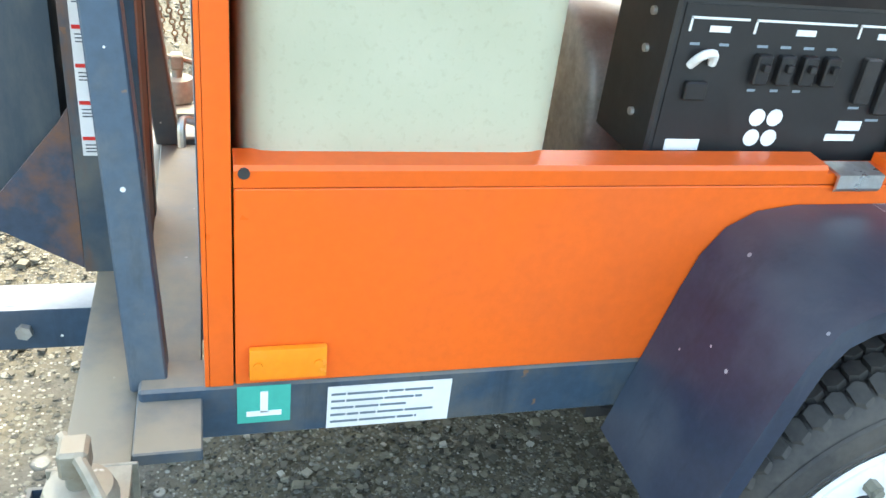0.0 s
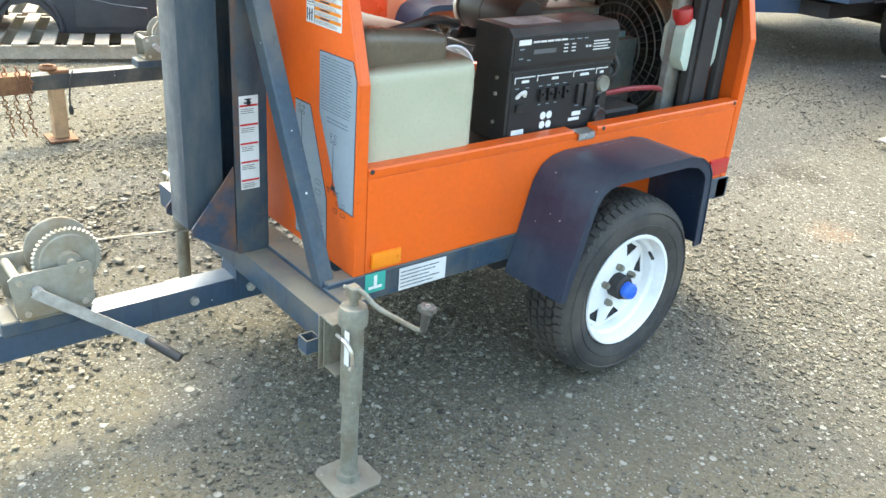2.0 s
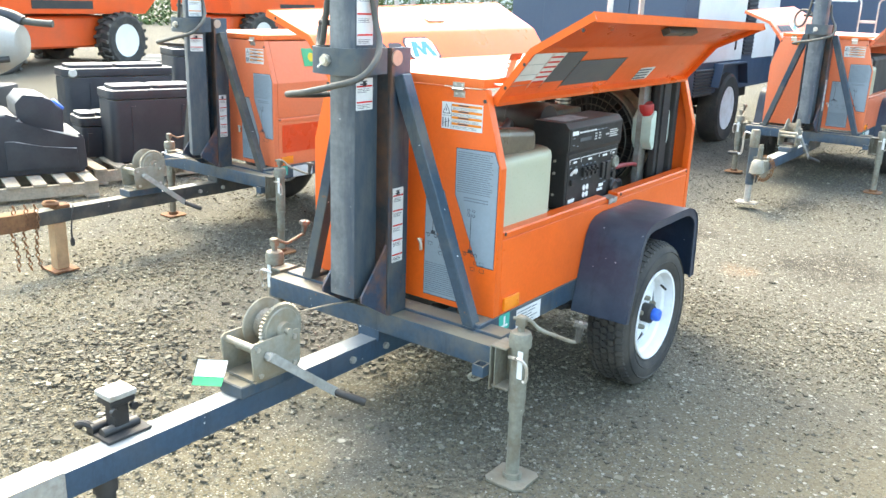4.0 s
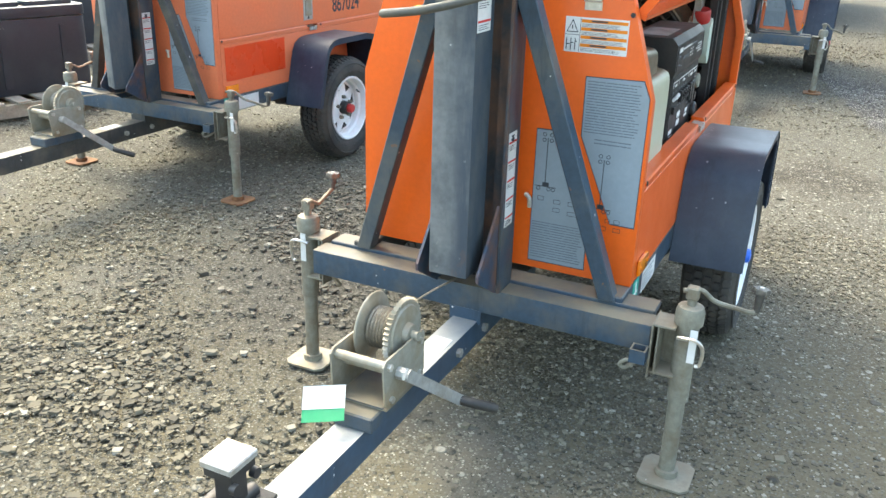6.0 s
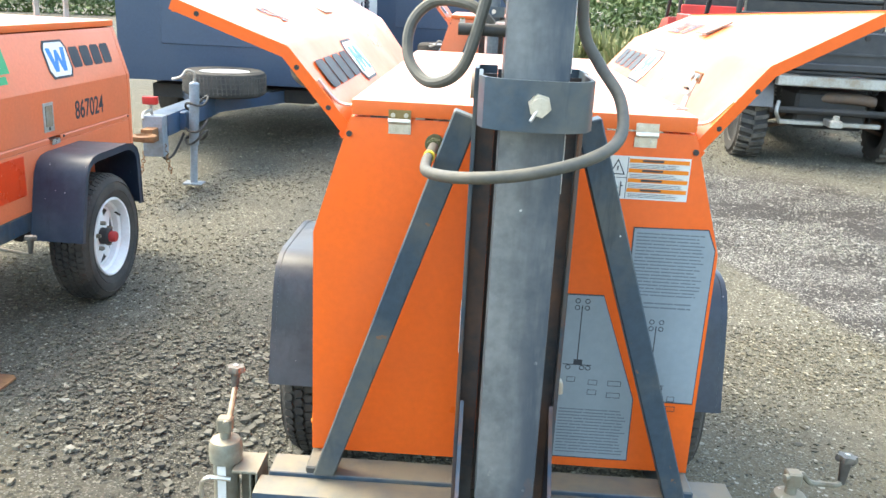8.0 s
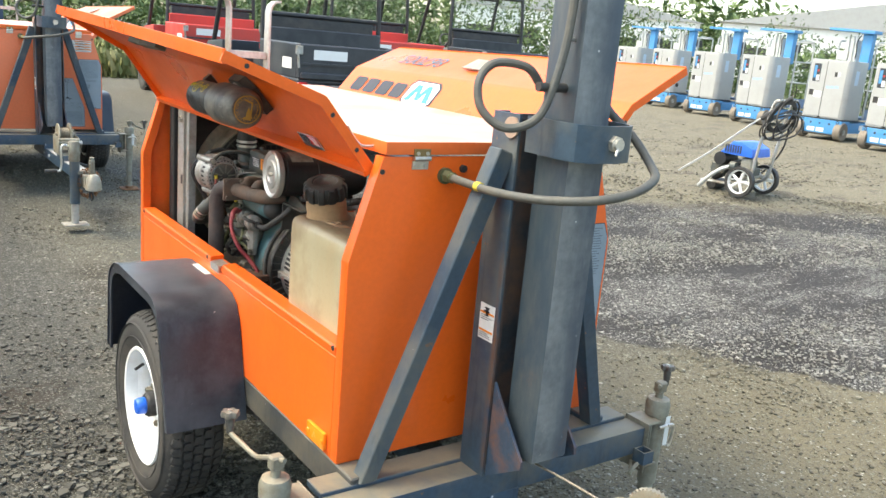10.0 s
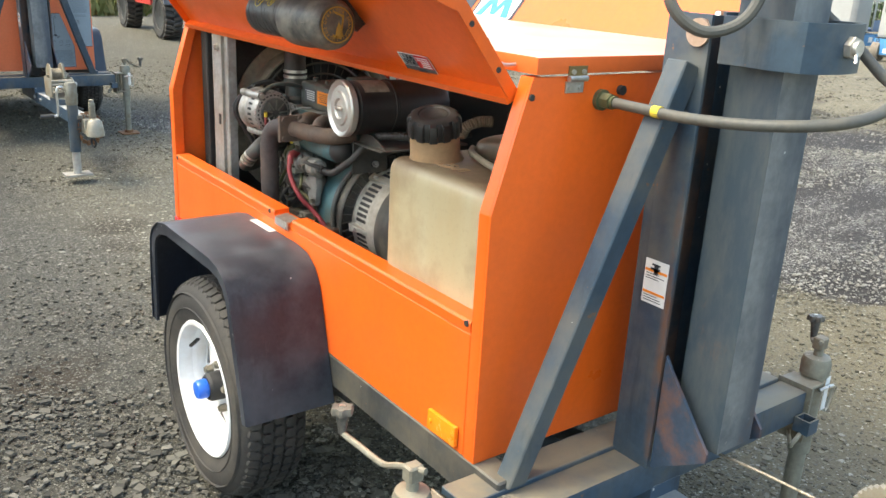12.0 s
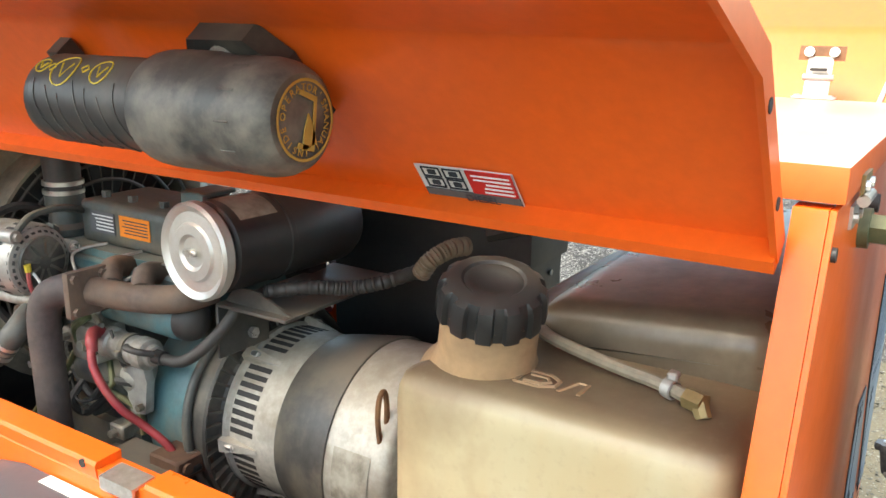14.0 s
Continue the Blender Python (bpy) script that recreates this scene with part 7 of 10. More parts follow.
        prism(q, lip_loop([(0.365, CR + 0.004), (0.372, CR + 0.030), (0.380, CR + 0.052), (0.386, CR + 0.066)], 0.003), "y", 0.128, 0.166)
        rod(q, (0.372, 0.124, CR + 0.034), (0.372, 0.170, CR + 0.034), 0.005, 8)
        for y in (0.122, 0.172):
            rod(q, (0.352, y, CR + 0.004), (0.352, y, CR + 0.007), 0.005, 8)
        clip = part("door_clip", q, M["galv"], roof, "sprung galvanised door clip")
        q = bmesh.new()
        prism(q, [(0.385, CR + 0.060), (0.3885, CR + 0.060), (0.396, CR + 0.083), (0.3925, CR + 0.083)], "y", 0.112, 0.182)
        part("clip_plate", q, M["rust"], clip, "rust-brown backing plate")
        for y in (0.128, 0.166):
            q = bmesh.new()
            rod(q, (0.388, y, CR + 0.072), (0.382, y, CR + 0.074), 0.008, 10)
            part("screw", q, M["zinc"], clip)
        q = bmesh.new()
        box(q, 0.366, 0.3725, 0.134, 0.160, CR + 0.044, CR + 0.049)
        part("slot", q, M["dark"], clip)
    # mast cradle at the back
    for s in (-1, 1):
        q = bmesh.new()
        prism(q, lip_loop([(s * 0.088, CR - 0.02), (s * 0.088, CR + 0.30), (s * 0.094, CR + 0.325), (s * 0.112, CR + 0.345), (s * 0.140, CR + 0.350)], 0.008), "y", CL - 0.012, CL + 0.040)
        part("mast_cradle", q, M["galv"], root, "bent galvanised mast cradle plate")
    q = bmesh.new()
    box(q, -0.080, 0.088, CL + 0.007, CL + 0.030, CR + 0.10, CR + 0.13, 0.002)
    part("cradle_bar", q, M["galv"], root)
    # door handle and plug gland on the front
    q = bmesh.new()
    sweep(q, [(0.112, -0.002, 0.745), (0.116, -0.022, 0.752), (0.128, -0.026, 0.742), (0.130, -0.026, 0.715)], 0.0065, 8)
    part("hook_handle", q, M["zinc"], cab, "bent zinc hook")
    # frame
    fr = part("cross_beam", box(bmesh.new(), -0.555, 0.555, -0.165, -0.086, 0.405, 0.488, 0.007, 2), M["frame"], root, "blue-grey box-section cross beam with dusty top")
    part("step_plate", box(bmesh.new(), -0.535, 0.545, -0.0855, -0.004, 0.478, 0.497, 0.002), M["frame"], root, "dusty steel plate")
    part("rear_beam", box(bmesh.new(), -0.449, 0.449, CL - 0.05, CL + 0.03, 0.42, 0.51, 0.004), M["frame"], root)
    for s in (-1, 1):
        part("side_rail", box(bmesh.new(), min(s * 0.385, s * 0.449), max(s * 0.385, s * 0.449), -0.083, CL + 0.02, 0.425, 0.5135, 0.004), M["frame"] if s > 0 else M["rail_dusty"], root, "blue-grey chassis side rail" if s > 0 else "dusty dark grey chassis side rail")
    for s in (1,):
        q = bmesh.new()
        slab(q, (s * 0.4495, 0.16, 0.430), (0, 1, 0), (0, 0, 1), 0.175, 0.072, 0.0014 * s)
        lb = part("label", q, M["decal_white"], fr, "pale data plate")
        if hero:
            q = bmesh.new()
            bars(q, (s * 0.4505, 0.165, 0.435), (0, 1, 0), (0, 0, 1), 0.15, 0.06, 5, 0.3, 44, 0.001 * s, 0.4)
            part("print", q, M["ink_soft"], lb)
    q = bmesh.new()
    slab(q, (0.4495, 0.040, 0.450), (0, 1, 0), (0, 0, 1), 0.070, 0.062, 0.0014)
    lb = part("label", q, M["teal_ink"], fr, "teal and white label")
    q = bmesh.new()
    slab(q, (0.4495, 0.052, 0.462), (0, 1, 0), (0, 0, 1), 0.046, 0.008, 0.0026)
    slab(q, (0.4495, 0.070, 0.468), (0, 1, 0), (0, 0, 1), 0.010, 0.035, 0.0026)
    part("print", q, M["white"], lb)
    # open square socket hung on the beam's front
    b = bmesh.new()
    x0, x1, y0, y1 = 0.512, 0.556, -0.211, -0.167
    outer = [(x0, y0), (x1, y0), (x1, y1), (x0, y1)]
    inner = [(x0 + 0.005, y0 + 0.005), (x1 - 0.005, y0 + 0.005), (x1 - 0.005, y1 - 0.005), (x0 + 0.005, y1 - 0.005)]
    rings = [[b.verts.new((px, py, z)) for px, py in loop] for loop, z in ((outer, 0.388), (outer, 0.428), (inner, 0.428), (inner, 0.388))]
    for ra, rb in zip(rings, rings[1:] + rings[:1]):
        for i in range(4):
            b.faces.new((ra[i], ra[(i + 1) % 4], rb[(i + 1) % 4], rb[i]))
    part("tube_socket", b, M["frame"], fr, "short open square tube with rusty edges")
    # axle and springs under the frame
    b = bmesh.new()
    rod(b, (-0.50, 0.962, 0.312), (0.50, 0.962, 0.312), 0.028, 14)
    for s in (-1, 1):
        sweep(b, [(s * 0.40, 0.60, 0.40), (s * 0.40, 0.78, 0.35), (s * 0.40, 0.962, 0.335), (s * 0.40, 1.14, 0.35), (s * 0.40, 1.32, 0.40)], 0.022, 8)
        box(b, min(s * 0.38, s * 0.42), max(s * 0.38, s * 0.42), 0.575, 0.625, 0.38, 0.43)
        box(b, min(s * 0.38, s * 0.42), max(s * 0.38, s * 0.42), 1.295, 1.345, 0.38, 0.43)
    part("axle", b, M["dark"], root, "dark axle with leaf springs")
    for s in (-1, 1):
        make_wheel(root, s, M["blue_cap"] if hero else M["red_cap"])
        make_fender(root, s, hero)
    # tongue
    b = bmesh.new()
    box(b, -0.045, 0.038, -1.42, 0.35, 0.292, 0.374, 0.006, 2)
    box(b, -0.055, 0.048, -0.165, -0.06, 0.365, 0.41)
    tg = part("tongue", b, M["tongue"] if open_doors else M["rail_dusty"], root, "dark box-section drawbar, worn top painted paler")
    q = bmesh.new()
    slab(q, (-0.030, -0.42, 0.374), (1, 0, 0), (0, 1, 0), 0.055, 0.11, 0.0014)
    part("label", q, M["decal_white"], tg, "white label")
    for y in (-0.115, -0.30):
        for x0, x1 in ((0.036, 0.050), (-0.057, -0.043)):
            q = bmesh.new()
            rod(q, (x0, y, 0.333), (x1, y, 0.333), 0.014, 6)
            part("bolt", q, M["galv"], tg)
    if hitch == "gear":
        q = bmesh.new()
        prism(q, [(-0.050, -1.41), (0.043, -1.41), (0.043, -1.56), (0.025, -1.66), (-0.032, -1.66), (-0.050, -1.56)], "z", 0.286, 0.381, 0.004)
        lathe(q, [(0.0, 0.0), (0.036, 0.0), (0.046, -0.02), (0.046, -0.06), (0.0, -0.06)], (-0.004, -1.69, 0.385), (0, 0, 1), 18)
        cp = part("coupler", q, M["galv"], tg, "bright galvanised hitch coupler")
        for k in range(10):
            q = bmesh.new()
            a = k * 0.35
            c = Vector((-0.06 - 0.004 * k, -1.50 - 0.012 * (k % 4), 0.36 - 0.03 * k))
            lathe(q, [(0.010, -0.003), (0.0135, 0.0), (0.010, 0.003), (0.0075, 0.0)], c, (1, 0, 0) if k % 2 else (0, 1, 0.2), 12, closed=True)
            part("chain_link", q, M["galv"], cp)
        # tongue jack
        b = bmesh.new()
        lathe(b, [(0.0, 0.0), (0.0275, 0.0), (0.0275, 0.24), (0.034, 0.24), (0.034, 0.36), (0.0, 0.36)], (-0.003, -1.275, 0.004), (0, 0, 1), 20)
        prism(b, [(-0.115, -1.255), (0.0, -1.255), (0.0, -1.115), (-0.115, -1.115)], "z", 0.3755, 0.384, 0.002)
        tj = part("tongue_jack", b, M["dark"] if hero else M["rust"], root, "black tongue jack" if hero else "rusty brown tongue jack")
        q = bmesh.new()
        hx, hy = -0.062, -1.185
        box(q, hx - 0.024, hx + 0.024, hy - 0.024, hy + 0.024, 0.385, 0.475, 0.003)
        box(q, hx - 0.036, hx + 0.036, hy - 0.040, hy + 0.040, 0.468, 0.492, 0.004)
        for dy in (-0.032, 0.032):
            rod(q, (hx + 0.03, hy + dy, 0.455), (hx + 0.044, hy + dy, 0.455), 0.012, 12)
        rod(q, (hx - 0.035, hy - 0.07, 0.392), (hx - 0.035, hy + 0.045, 0.392), 0.019, 16)
        rod(q, (hx + 0.012, hy - 0.06, 0.390), (hx + 0.012, hy + 0.055, 0.390), 0.016, 16)
        part("gear_head", q, M["black"], tj, "worn black gear head")
        q = bmesh.new()
        box(q, hx - 0.040, hx + 0.040, hy - 0.044, hy + 0.044, 0.490, 0.508, 0.003)
        part("head_cover", q, M["galv"], tj, "pale worn steel cover")
        q = bmesh.new()
        sweep(q, [(hx - 0.03, hy - 0.06, 0.40), (hx - 0.05, hy - 0.075, 0.41), (hx - 0.075, hy - 0.08, 0.40), (hx - 0.085, hy - 0.07, 0.385)], 0.010, 8)
        part("crank", q, M["dark"], tj)
        q = bmesh.new()
        prism(q, [(-0.078, -1.35), (0.072, -1.35), (0.072, -1.20), (-0.078, -1.20)], "z", 0.002, 0.010, 0.001)
        part("foot_plate", q, M["rust"] if not hero else M["galv"], tj)
    elif hitch == "ring":
        q = bmesh.new()
        lathe(q, [(0.030, -0.010), (0.040, -0.014), (0.048, 0.0), (0.040, 0.014), (0.030, 0.010)], (0.0, -1.30, 0.405), (0, 0.05, 1), 24, closed=True)
        box(q, -0.040, 0.035, -1.30, -1.20, 0.3745, 0.395, 0.004)
        part("towing_eye", q, M["rust"], tg, "rusty towing eye")
        q = bmesh.new()
        prism(q, [(-0.052, -1.40), (0.045, -1.40), (0.045, -1.55), (0.030, -1.64), (-0.036, -1.64), (-0.052, -1.55)], "z", 0.284, 0.383, 0.004)
        cp = part("coupler", q, M["rust"], tg, "rusty hitch coupler")
        for run in range(3):
            for k in range(15):
                q = bmesh.new()
                c = Vector((0.055 - 0.02 * run + 0.006 * math.sin(k * 0.9), -1.42 - 0.055 * run + 0.012 * math.sin(k * 0.5 + run), 0.42 - 0.026 * k))
                lathe(q, [(0.012, -0.004), (0.016, 0.0), (0.012, 0.004), (0.009, 0.0)], c, (1, 0.2, 0) if k % 2 else (0.1, 1, 0.2), 12, closed=True)
                part("chain_link", q, M["rust"], cp)
        q = bmesh.new()
        sweep(q, [(0.03, -1.18, 0.385), (0.055, -1.20, 0.36), (0.06, -1.22, 0.25), (0.062, -1.22, 0.19)], 0.005, 7)
        lathe(q, [(0.0, 0.0), (0.010, 0.0), (0.014, 0.02), (0.010, 0.05), (0.0, 0.05)], (0.062, -1.22, 0.15), (0, 0, 1), 12)
        part("lighting_lead", q, M["rubber"], tg, "black lighting lead with a plug")
        q = bmesh.new()
        box(q, -0.040, 0.034, -1.31, -1.235, 0.012, 0.291, 0.004)
        tj = part("drop_leg", q, M["neck"], root, "square rusty brown drop leg")
        q = bmesh.new()
        prism(q, [(-0.085, -1.35), (0.08, -1.35), (0.08, -1.20), (-0.085, -1.20)], "z", 0.002, 0.012, 0.001)
        part("foot_plate", q, M["rust"], tj)
    else:
        q = bmesh.new()
        prism(q, [(-0.050, -1.38), (0.043, -1.38), (0.043, -1.50), (-0.050, -1.50)], "z", 0.286, 0.381, 0.004)
        lathe(q, [(0.0, 0.04), (0.030, 0.035), (0.046, 0.015), (0.052, -0.02), (0.058, -0.07), (0.05, -0.075), (0.0, -0.06)], (-0.004, -1.56, 0.36), (0, 0, 1), 20)
        prism(q, [(-0.035, -1.49), (0.028, -1.49), (0.020, -1.57), (-0.028, -1.57)], "z", 0.30, 0.385, 0.006)
        cp = part("coupler", q, M["winch"], tg, "dusty galvanised ball coupler, scuffed")
        q = bmesh.new()
        box(q, -0.022, 0.014, -1.535, -1.500, 0.38, 0.50, 0.006)
        rod(q, (-0.004, -1.518, 0.49), (-0.004, -1.518, 0.515), 0.016, 12)
        part("latch_lever", q, M["jack"], cp, "upright dull steel latch lever")
        q = bmesh.new()
        lathe(q, [(0.026, -0.006), (0.034, -0.004), (0.036, 0.0), (0.034, 0.004), (0.026, 0.006)], (-0.01, -1.52, 0.235), (1, 0.2, 0), 20, closed=True)
        part("shackle", q, M["dark"], cp, "dark hanging shackle")
        for run in range(4):
            for k in range(16):
                q = bmesh.new()
                a = k * 0.40 + 0.3 * run
                c = Vector((0.075 * math.cos(a), -1.36 - 0.022 * run + 0.008 * math.sin(3 * a), 0.322 + (0.078 if math.sin(a) > 0 else 0.115) * math.sin(a)))
                lathe(q, [(0.011, -0.004), (0.015, 0.0), (0.011, 0.004), (0.008, 0.0)], c, (1, 0.2, 0) if k % 2 else (0.1, 1, 0.2), 12, closed=True)
                part("chain_link", q, M["rust"], cp)
        jx, jy = -0.095, -1.40
        q = bmesh.new()
        rod(q, (jx, jy, 0.16), (jx, jy, 0.47), 0.034, 20)
        tj = part("tongue_jack", q, M["frame_clean"], root, "blue-grey pipe jack with a side crank")
        q = bmesh.new()
        rod(q, (jx, jy, 0.012), (jx, jy, 0.16), 0.026, 18)
        prism(q, [(jx - 0.085, jy - 0.06), (jx + 0.085, jy - 0.06), (jx + 0.085, jy + 0.06), (jx - 0.085, jy + 0.06)], "z", 0.002, 0.012, 0.001)
        part("inner_leg", q, M["galv"], tj, "galvanised inner leg and foot")
        q = bmesh.new()
        lathe(q, [(0.035, 0.47), (0.038, 0.48), (0.038, 0.60), (0.030, 0.615), (0.0, 0.618)], (jx, jy, 0.0), (0, 0, 1), 20)
        box(q, jx, 0.045, jy - 0.03, jy + 0.03, 0.376, 0.40, 0.002)
        part("jack_head", q, M["jack"], tj, "dusty grey jack head")
        q = bmesh.new()
        sweep(q, [(jx - 0.03, jy, 0.575), (jx - 0.085, jy - 0.01, 0.58), (jx - 0.09, jy - 0.01, 0.45), (jx - 0.10, jy - 0.01, 0.405), (jx - 0.13, jy - 0.012, 0.405)], 0.008, 8)
        cr = part("crank", q, M["zinc"], tj, "zinc crank arm")
        q = bmesh.new()
        rod(q, (jx - 0.12, jy - 0.012, 0.405), (jx - 0.20, jy - 0.015, 0.403), 0.014, 12)
        part("grip", q, M["rubber"], cr, "black grip")
    # mast with its two uprights
    b = bmesh.new()
    box(b, -0.057, 0.060, -0.314, -0.199, 0.575, 2.25, 0.008, 2)
    if not open_doors:
        # this mast is left turned in its collar
        bmesh.ops.rotate(b, verts=b.verts, cent=(0.0015, -0.2565, 0), matrix=Matrix.Rotation(radians(-26), 3, "Z"))
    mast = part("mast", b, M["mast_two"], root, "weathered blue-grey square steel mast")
    ups = {}
    for s in (-1, 1):
        b = bmesh.new()
        loop = [(s * 0.107, -0.182), (s * 0.107, -0.082), (s * 0.062, -0.082), (s * 0.062, -0.090), (s * 0.099, -0.090), (s * 0.099, -0.182)]
        prism(b, loop, "z", 0.488, 1.452, 0.001)
        ups[s] = part("mast_upright", b, M["upright"], root, "dark blue angle section mast upright with rusty edge")
        b = bmesh.new()
        prism(b, [(-0.184, 0.760), (-0.200, 0.735), (-0.316, 0.592), (-0.316, 0.572), (-0.184, 0.490)], "x", s * 0.094 - 0.004, s * 0.094 + 0.004)
        part("gusset", b, M["gusset"], ups[s], "triangular gusset with rust")
    b = bmesh.new()
    box(b, -0.0615, 0.0615, -0.0895, -0.084, 0.489, 1.445)
    for s in (-1, 1):
        box(b, s * 0.0805 - 0.0175, s * 0.0805 + 0.0175, -0.150, -0.146, 0.50, 1.44)
    part("back_strip", b, M["recess"], root, "rust-brown back strip behind the mast")
    up = ups[1]
    for s in (-1, 1):
        q = bmesh.new()
        rod(q, (s * 0.107, -0.158, 1.418), (s * 0.113, -0.158, 1.418), 0.026, 26)
        part("pivot_pin", q, M["pin"], up, "dull round pivot pin")
        q = bmesh.new()
        a0, a1 = Vector((s * 0.406, -0.070, 0.497)), Vector((s * 0.118, -0.143, 1.36))
        d = (a1 - a0).normalized()
        u = Vector((s * d.z, 0, -s * d.x)).normalized()
        v = Vector((0, 1, 0))
        rg = [[q.verts.new(p + u * i * 0.026 + v * j * 0.024) for i, j in ((-1, -1), (1, -1), (1, 1), (-1, 1))] for p in (a0, a1)]
        for k in range(4):
            rg[0][k].co.z = 0.497
        for i in range(4):
            q.faces.new((rg[0][i], rg[0][(i + 1) % 4], rg[1][(i + 1) % 4], rg[1][i]))
        q.faces.new(rg[0])
        q.faces.new(rg[1])
        bmesh.ops.bevel(q, geom=q.edges[:], offset=0.003, segments=1, affect="EDGES")
        part("brace", q, M["frame_clean"] if open_doors else M["rail_dusty"], root, "slanting dark steel brace")
    # collar round the mast
    b = bmesh.new()
    loop = [(-0.098, -0.20), (-0.098, -0.33), (-0.088, -0.362), (-0.062, -0.382), (-0.02, -0.390), (0.022, -0.390), (0.064, -0.382), (0.090, -0.362), (0.102, -0.33), (0.102, -0.20)]
    prism(b, lip_loop(loop, -0.007), "z", 1.366, 1.452)
    col = part("collar", b, M["frame_clean"], mast, "bent steel mast collar")
    q = bmesh.new()
    rod(q, (0.005, -0.390, 1.412), (0.005, -0.402, 1.412), 0.020, 6)
    rod(q, (0.005, -0.402, 1.412), (0.005, -0.410, 1.412), 0.014, 12)
    rod(q, (0.005, -0.404, 1.412), (-0.010, -0.415, 1.388), 0.003, 6)
    part("clamp_bolt", q, M["zinc"], mast, "zinc clamp bolt")
    q = bmesh.new()
    rod(q, (-0.057, -0.272, 1.525), (-0.140, -0.272, 1.525), 0.011, 12)
    part("cable_peg", q, M["rubber"], mast, "black cable peg")
    q = bmesh.new()
    rod(q, (-0.057, -0.285, 1.635), (-0.088, -0.290, 1.635), 0.004, 8)
    part("cable_clip", q, M["zinc"], mast)
    if hero:
        strip_label(mast, 0.0602, -0.268, 1.460, 1.66, (1, 0, 0), 0.078, 4, 1)
        strip_label(mast, 0.0602, -0.268, 1.246, 1.352, (1, 0, 0), 0.082, 3, 3)
    if not open_doors:
        c26, s26 = math.cos(radians(26)), math.sin(radians(26))
        for z0, z1, rows in ((1.462, 1.66, 4), (1.246, 1.352, 3)):
            strip_label(mast, 0.0015 + 0.0588 * c26, -0.2565 - 0.0588 * s26, z0, z1, (c26, -s26, 0), 0.080, rows, rows)
    strip_label(up, 0.1072, -0.138, 0.690, 0.965, (1, 0, 0), 0.058, 6, 5)
    strip_label(ups[-1], -0.1072, -0.137, 0.862, 0.958, (-1, 0, 0), 0.060, 3, 2)
    # cables
    q = bmesh.new()
    rod(q, (-0.186, 0.0, 1.273), (-0.186, -0.010, 1.273), 0.021, 20)
    rod(q, (-0.186, -0.010, 1.273), (-0.186, -0.034, 1.273), 0.0165, 6)
    rod(q, (-0.186, -0.034, 1.273), (-0.186, -0.042, 1.273), 0.013, 12)
    gl = part("cable_gland", q, M["gland"], cab, "brass-green cable gland")
    q = bmesh.new()
    rod(q, (-0.130, 0.0, 1.290), (-0.130, -0.010, 1.290), 0.010, 12)
    part("plug_stud", q, M["rubber"], cab)
    q = bmesh.new()
    sweep(q, [(-0.186, -0.03, 1.273), (-0.188, -0.10, 1.272), (-0.190, -0.22, 1.272), (-0.175, -0.36, 1.282), (-0.11, -0.455, 1.296), (-0.01, -0.475, 1.312), (0.09, -0.45, 1.338), (0.145, -0.38, 1.365), (0.150, -0.31, 1.42), (0.115, -0.255, 1.475), (0.085, -0.24, 1.53), (0.075, -0.25, 1.62)], 0.0105, 12)
    pc = part("power_cable", q, M["cable"], root, "thick grey rubber power cable looped round the mast")
    q = bmesh.new()
    rod(q, (-0.1886, -0.142, 1.272), (-0.1890, -0.160, 1.272), 0.0118, 16)
    part("tape_band", q, M["yellow_ink"], pc, "band of yellow tape")
    q = bmesh.new()
    sweep(q, [(-0.075, -0.29, 1.90), (-0.080, -0.29, 1.67), (-0.105, -0.285, 1.53), (-0.135, -0.27, 1.450), (-0.190, -0.23, 1.425), (-0.232, -0.19, 1.462), (-0.232, -0.17, 1.525), (-0.190, -0.17, 1.568), (-0.12, -0.20, 1.565), (-0.08, -0.205, 1.53)], 0.0105, 10)
    part("power_cable", q, M["cable"], root, "looped grey rubber cable hung over a peg")
    make_winch(root, hero)
    make_jack(root, 0.646, -0.127, 0.555, [(0.622, -0.142, 0.603), (0.650, -0.126, 0.603), (0.670, -0.115, 0.600), (0.700, -0.093, 0.568), (0.745, -0.063, 0.548), (0.790, -0.032, 0.530), (0.805, -0.023, 0.536), (0.809, -0.017, 0.600)], M["jack"] if hero else M["rust"], 1)
    make_jack(root, -0.645, -0.055, 0.555, [(-0.635, -0.082, 0.608), (-0.645, -0.050, 0.602), (-0.652, -0.010, 0.588), (-0.659, 0.030, 0.572), (-0.672, 0.100, 0.580), (-0.680, 0.146, 0.586), (-0.681, 0.152, 0.592), (-0.679, 0.156, 0.645)], M["jack"] if hero else M["rust"], -1)
    if open_doors:
        make_door(root, 1, hero)
        make_door(root, -1, hero)
        fuel_tank(root)
        if hero:
            control_box(root)
            engine_bay(root)
        else:
            q = bmesh.new()
            box(q, -0.36, 0.36, 0.55, 1.70, 0.54, 1.16, 0.03)
            part("engine_block", q, M["dark"], root, "dark engine in the open bay")
    else:
        for s in (-1, 1):
            q = bmesh.new()
            prism(q, [(s * 0.4495, CS + 0.003), (s * 0.4495, CN - 0.001), (s * 0.3705, CT - 0.002), (s * 0.364, CT - 0.004), (s * 0.443, CN - 0.002), (s * 0.443, CS + 0.003)], "y", 0.0385, CL - 0.0385, 0.001)
            dr = part("door", q, M["orange_old"], root, "closed orange side door, slightly faded")
            q = bmesh.new()
            box(q, min(s * 0.449, s * 0.452), max(s * 0.449, s * 0.452), 0.80, 0.895, 0.86, 1.00, 0.001)
            lt = part("latch_cup", q, M["galv"], dr, "recessed metal latch")
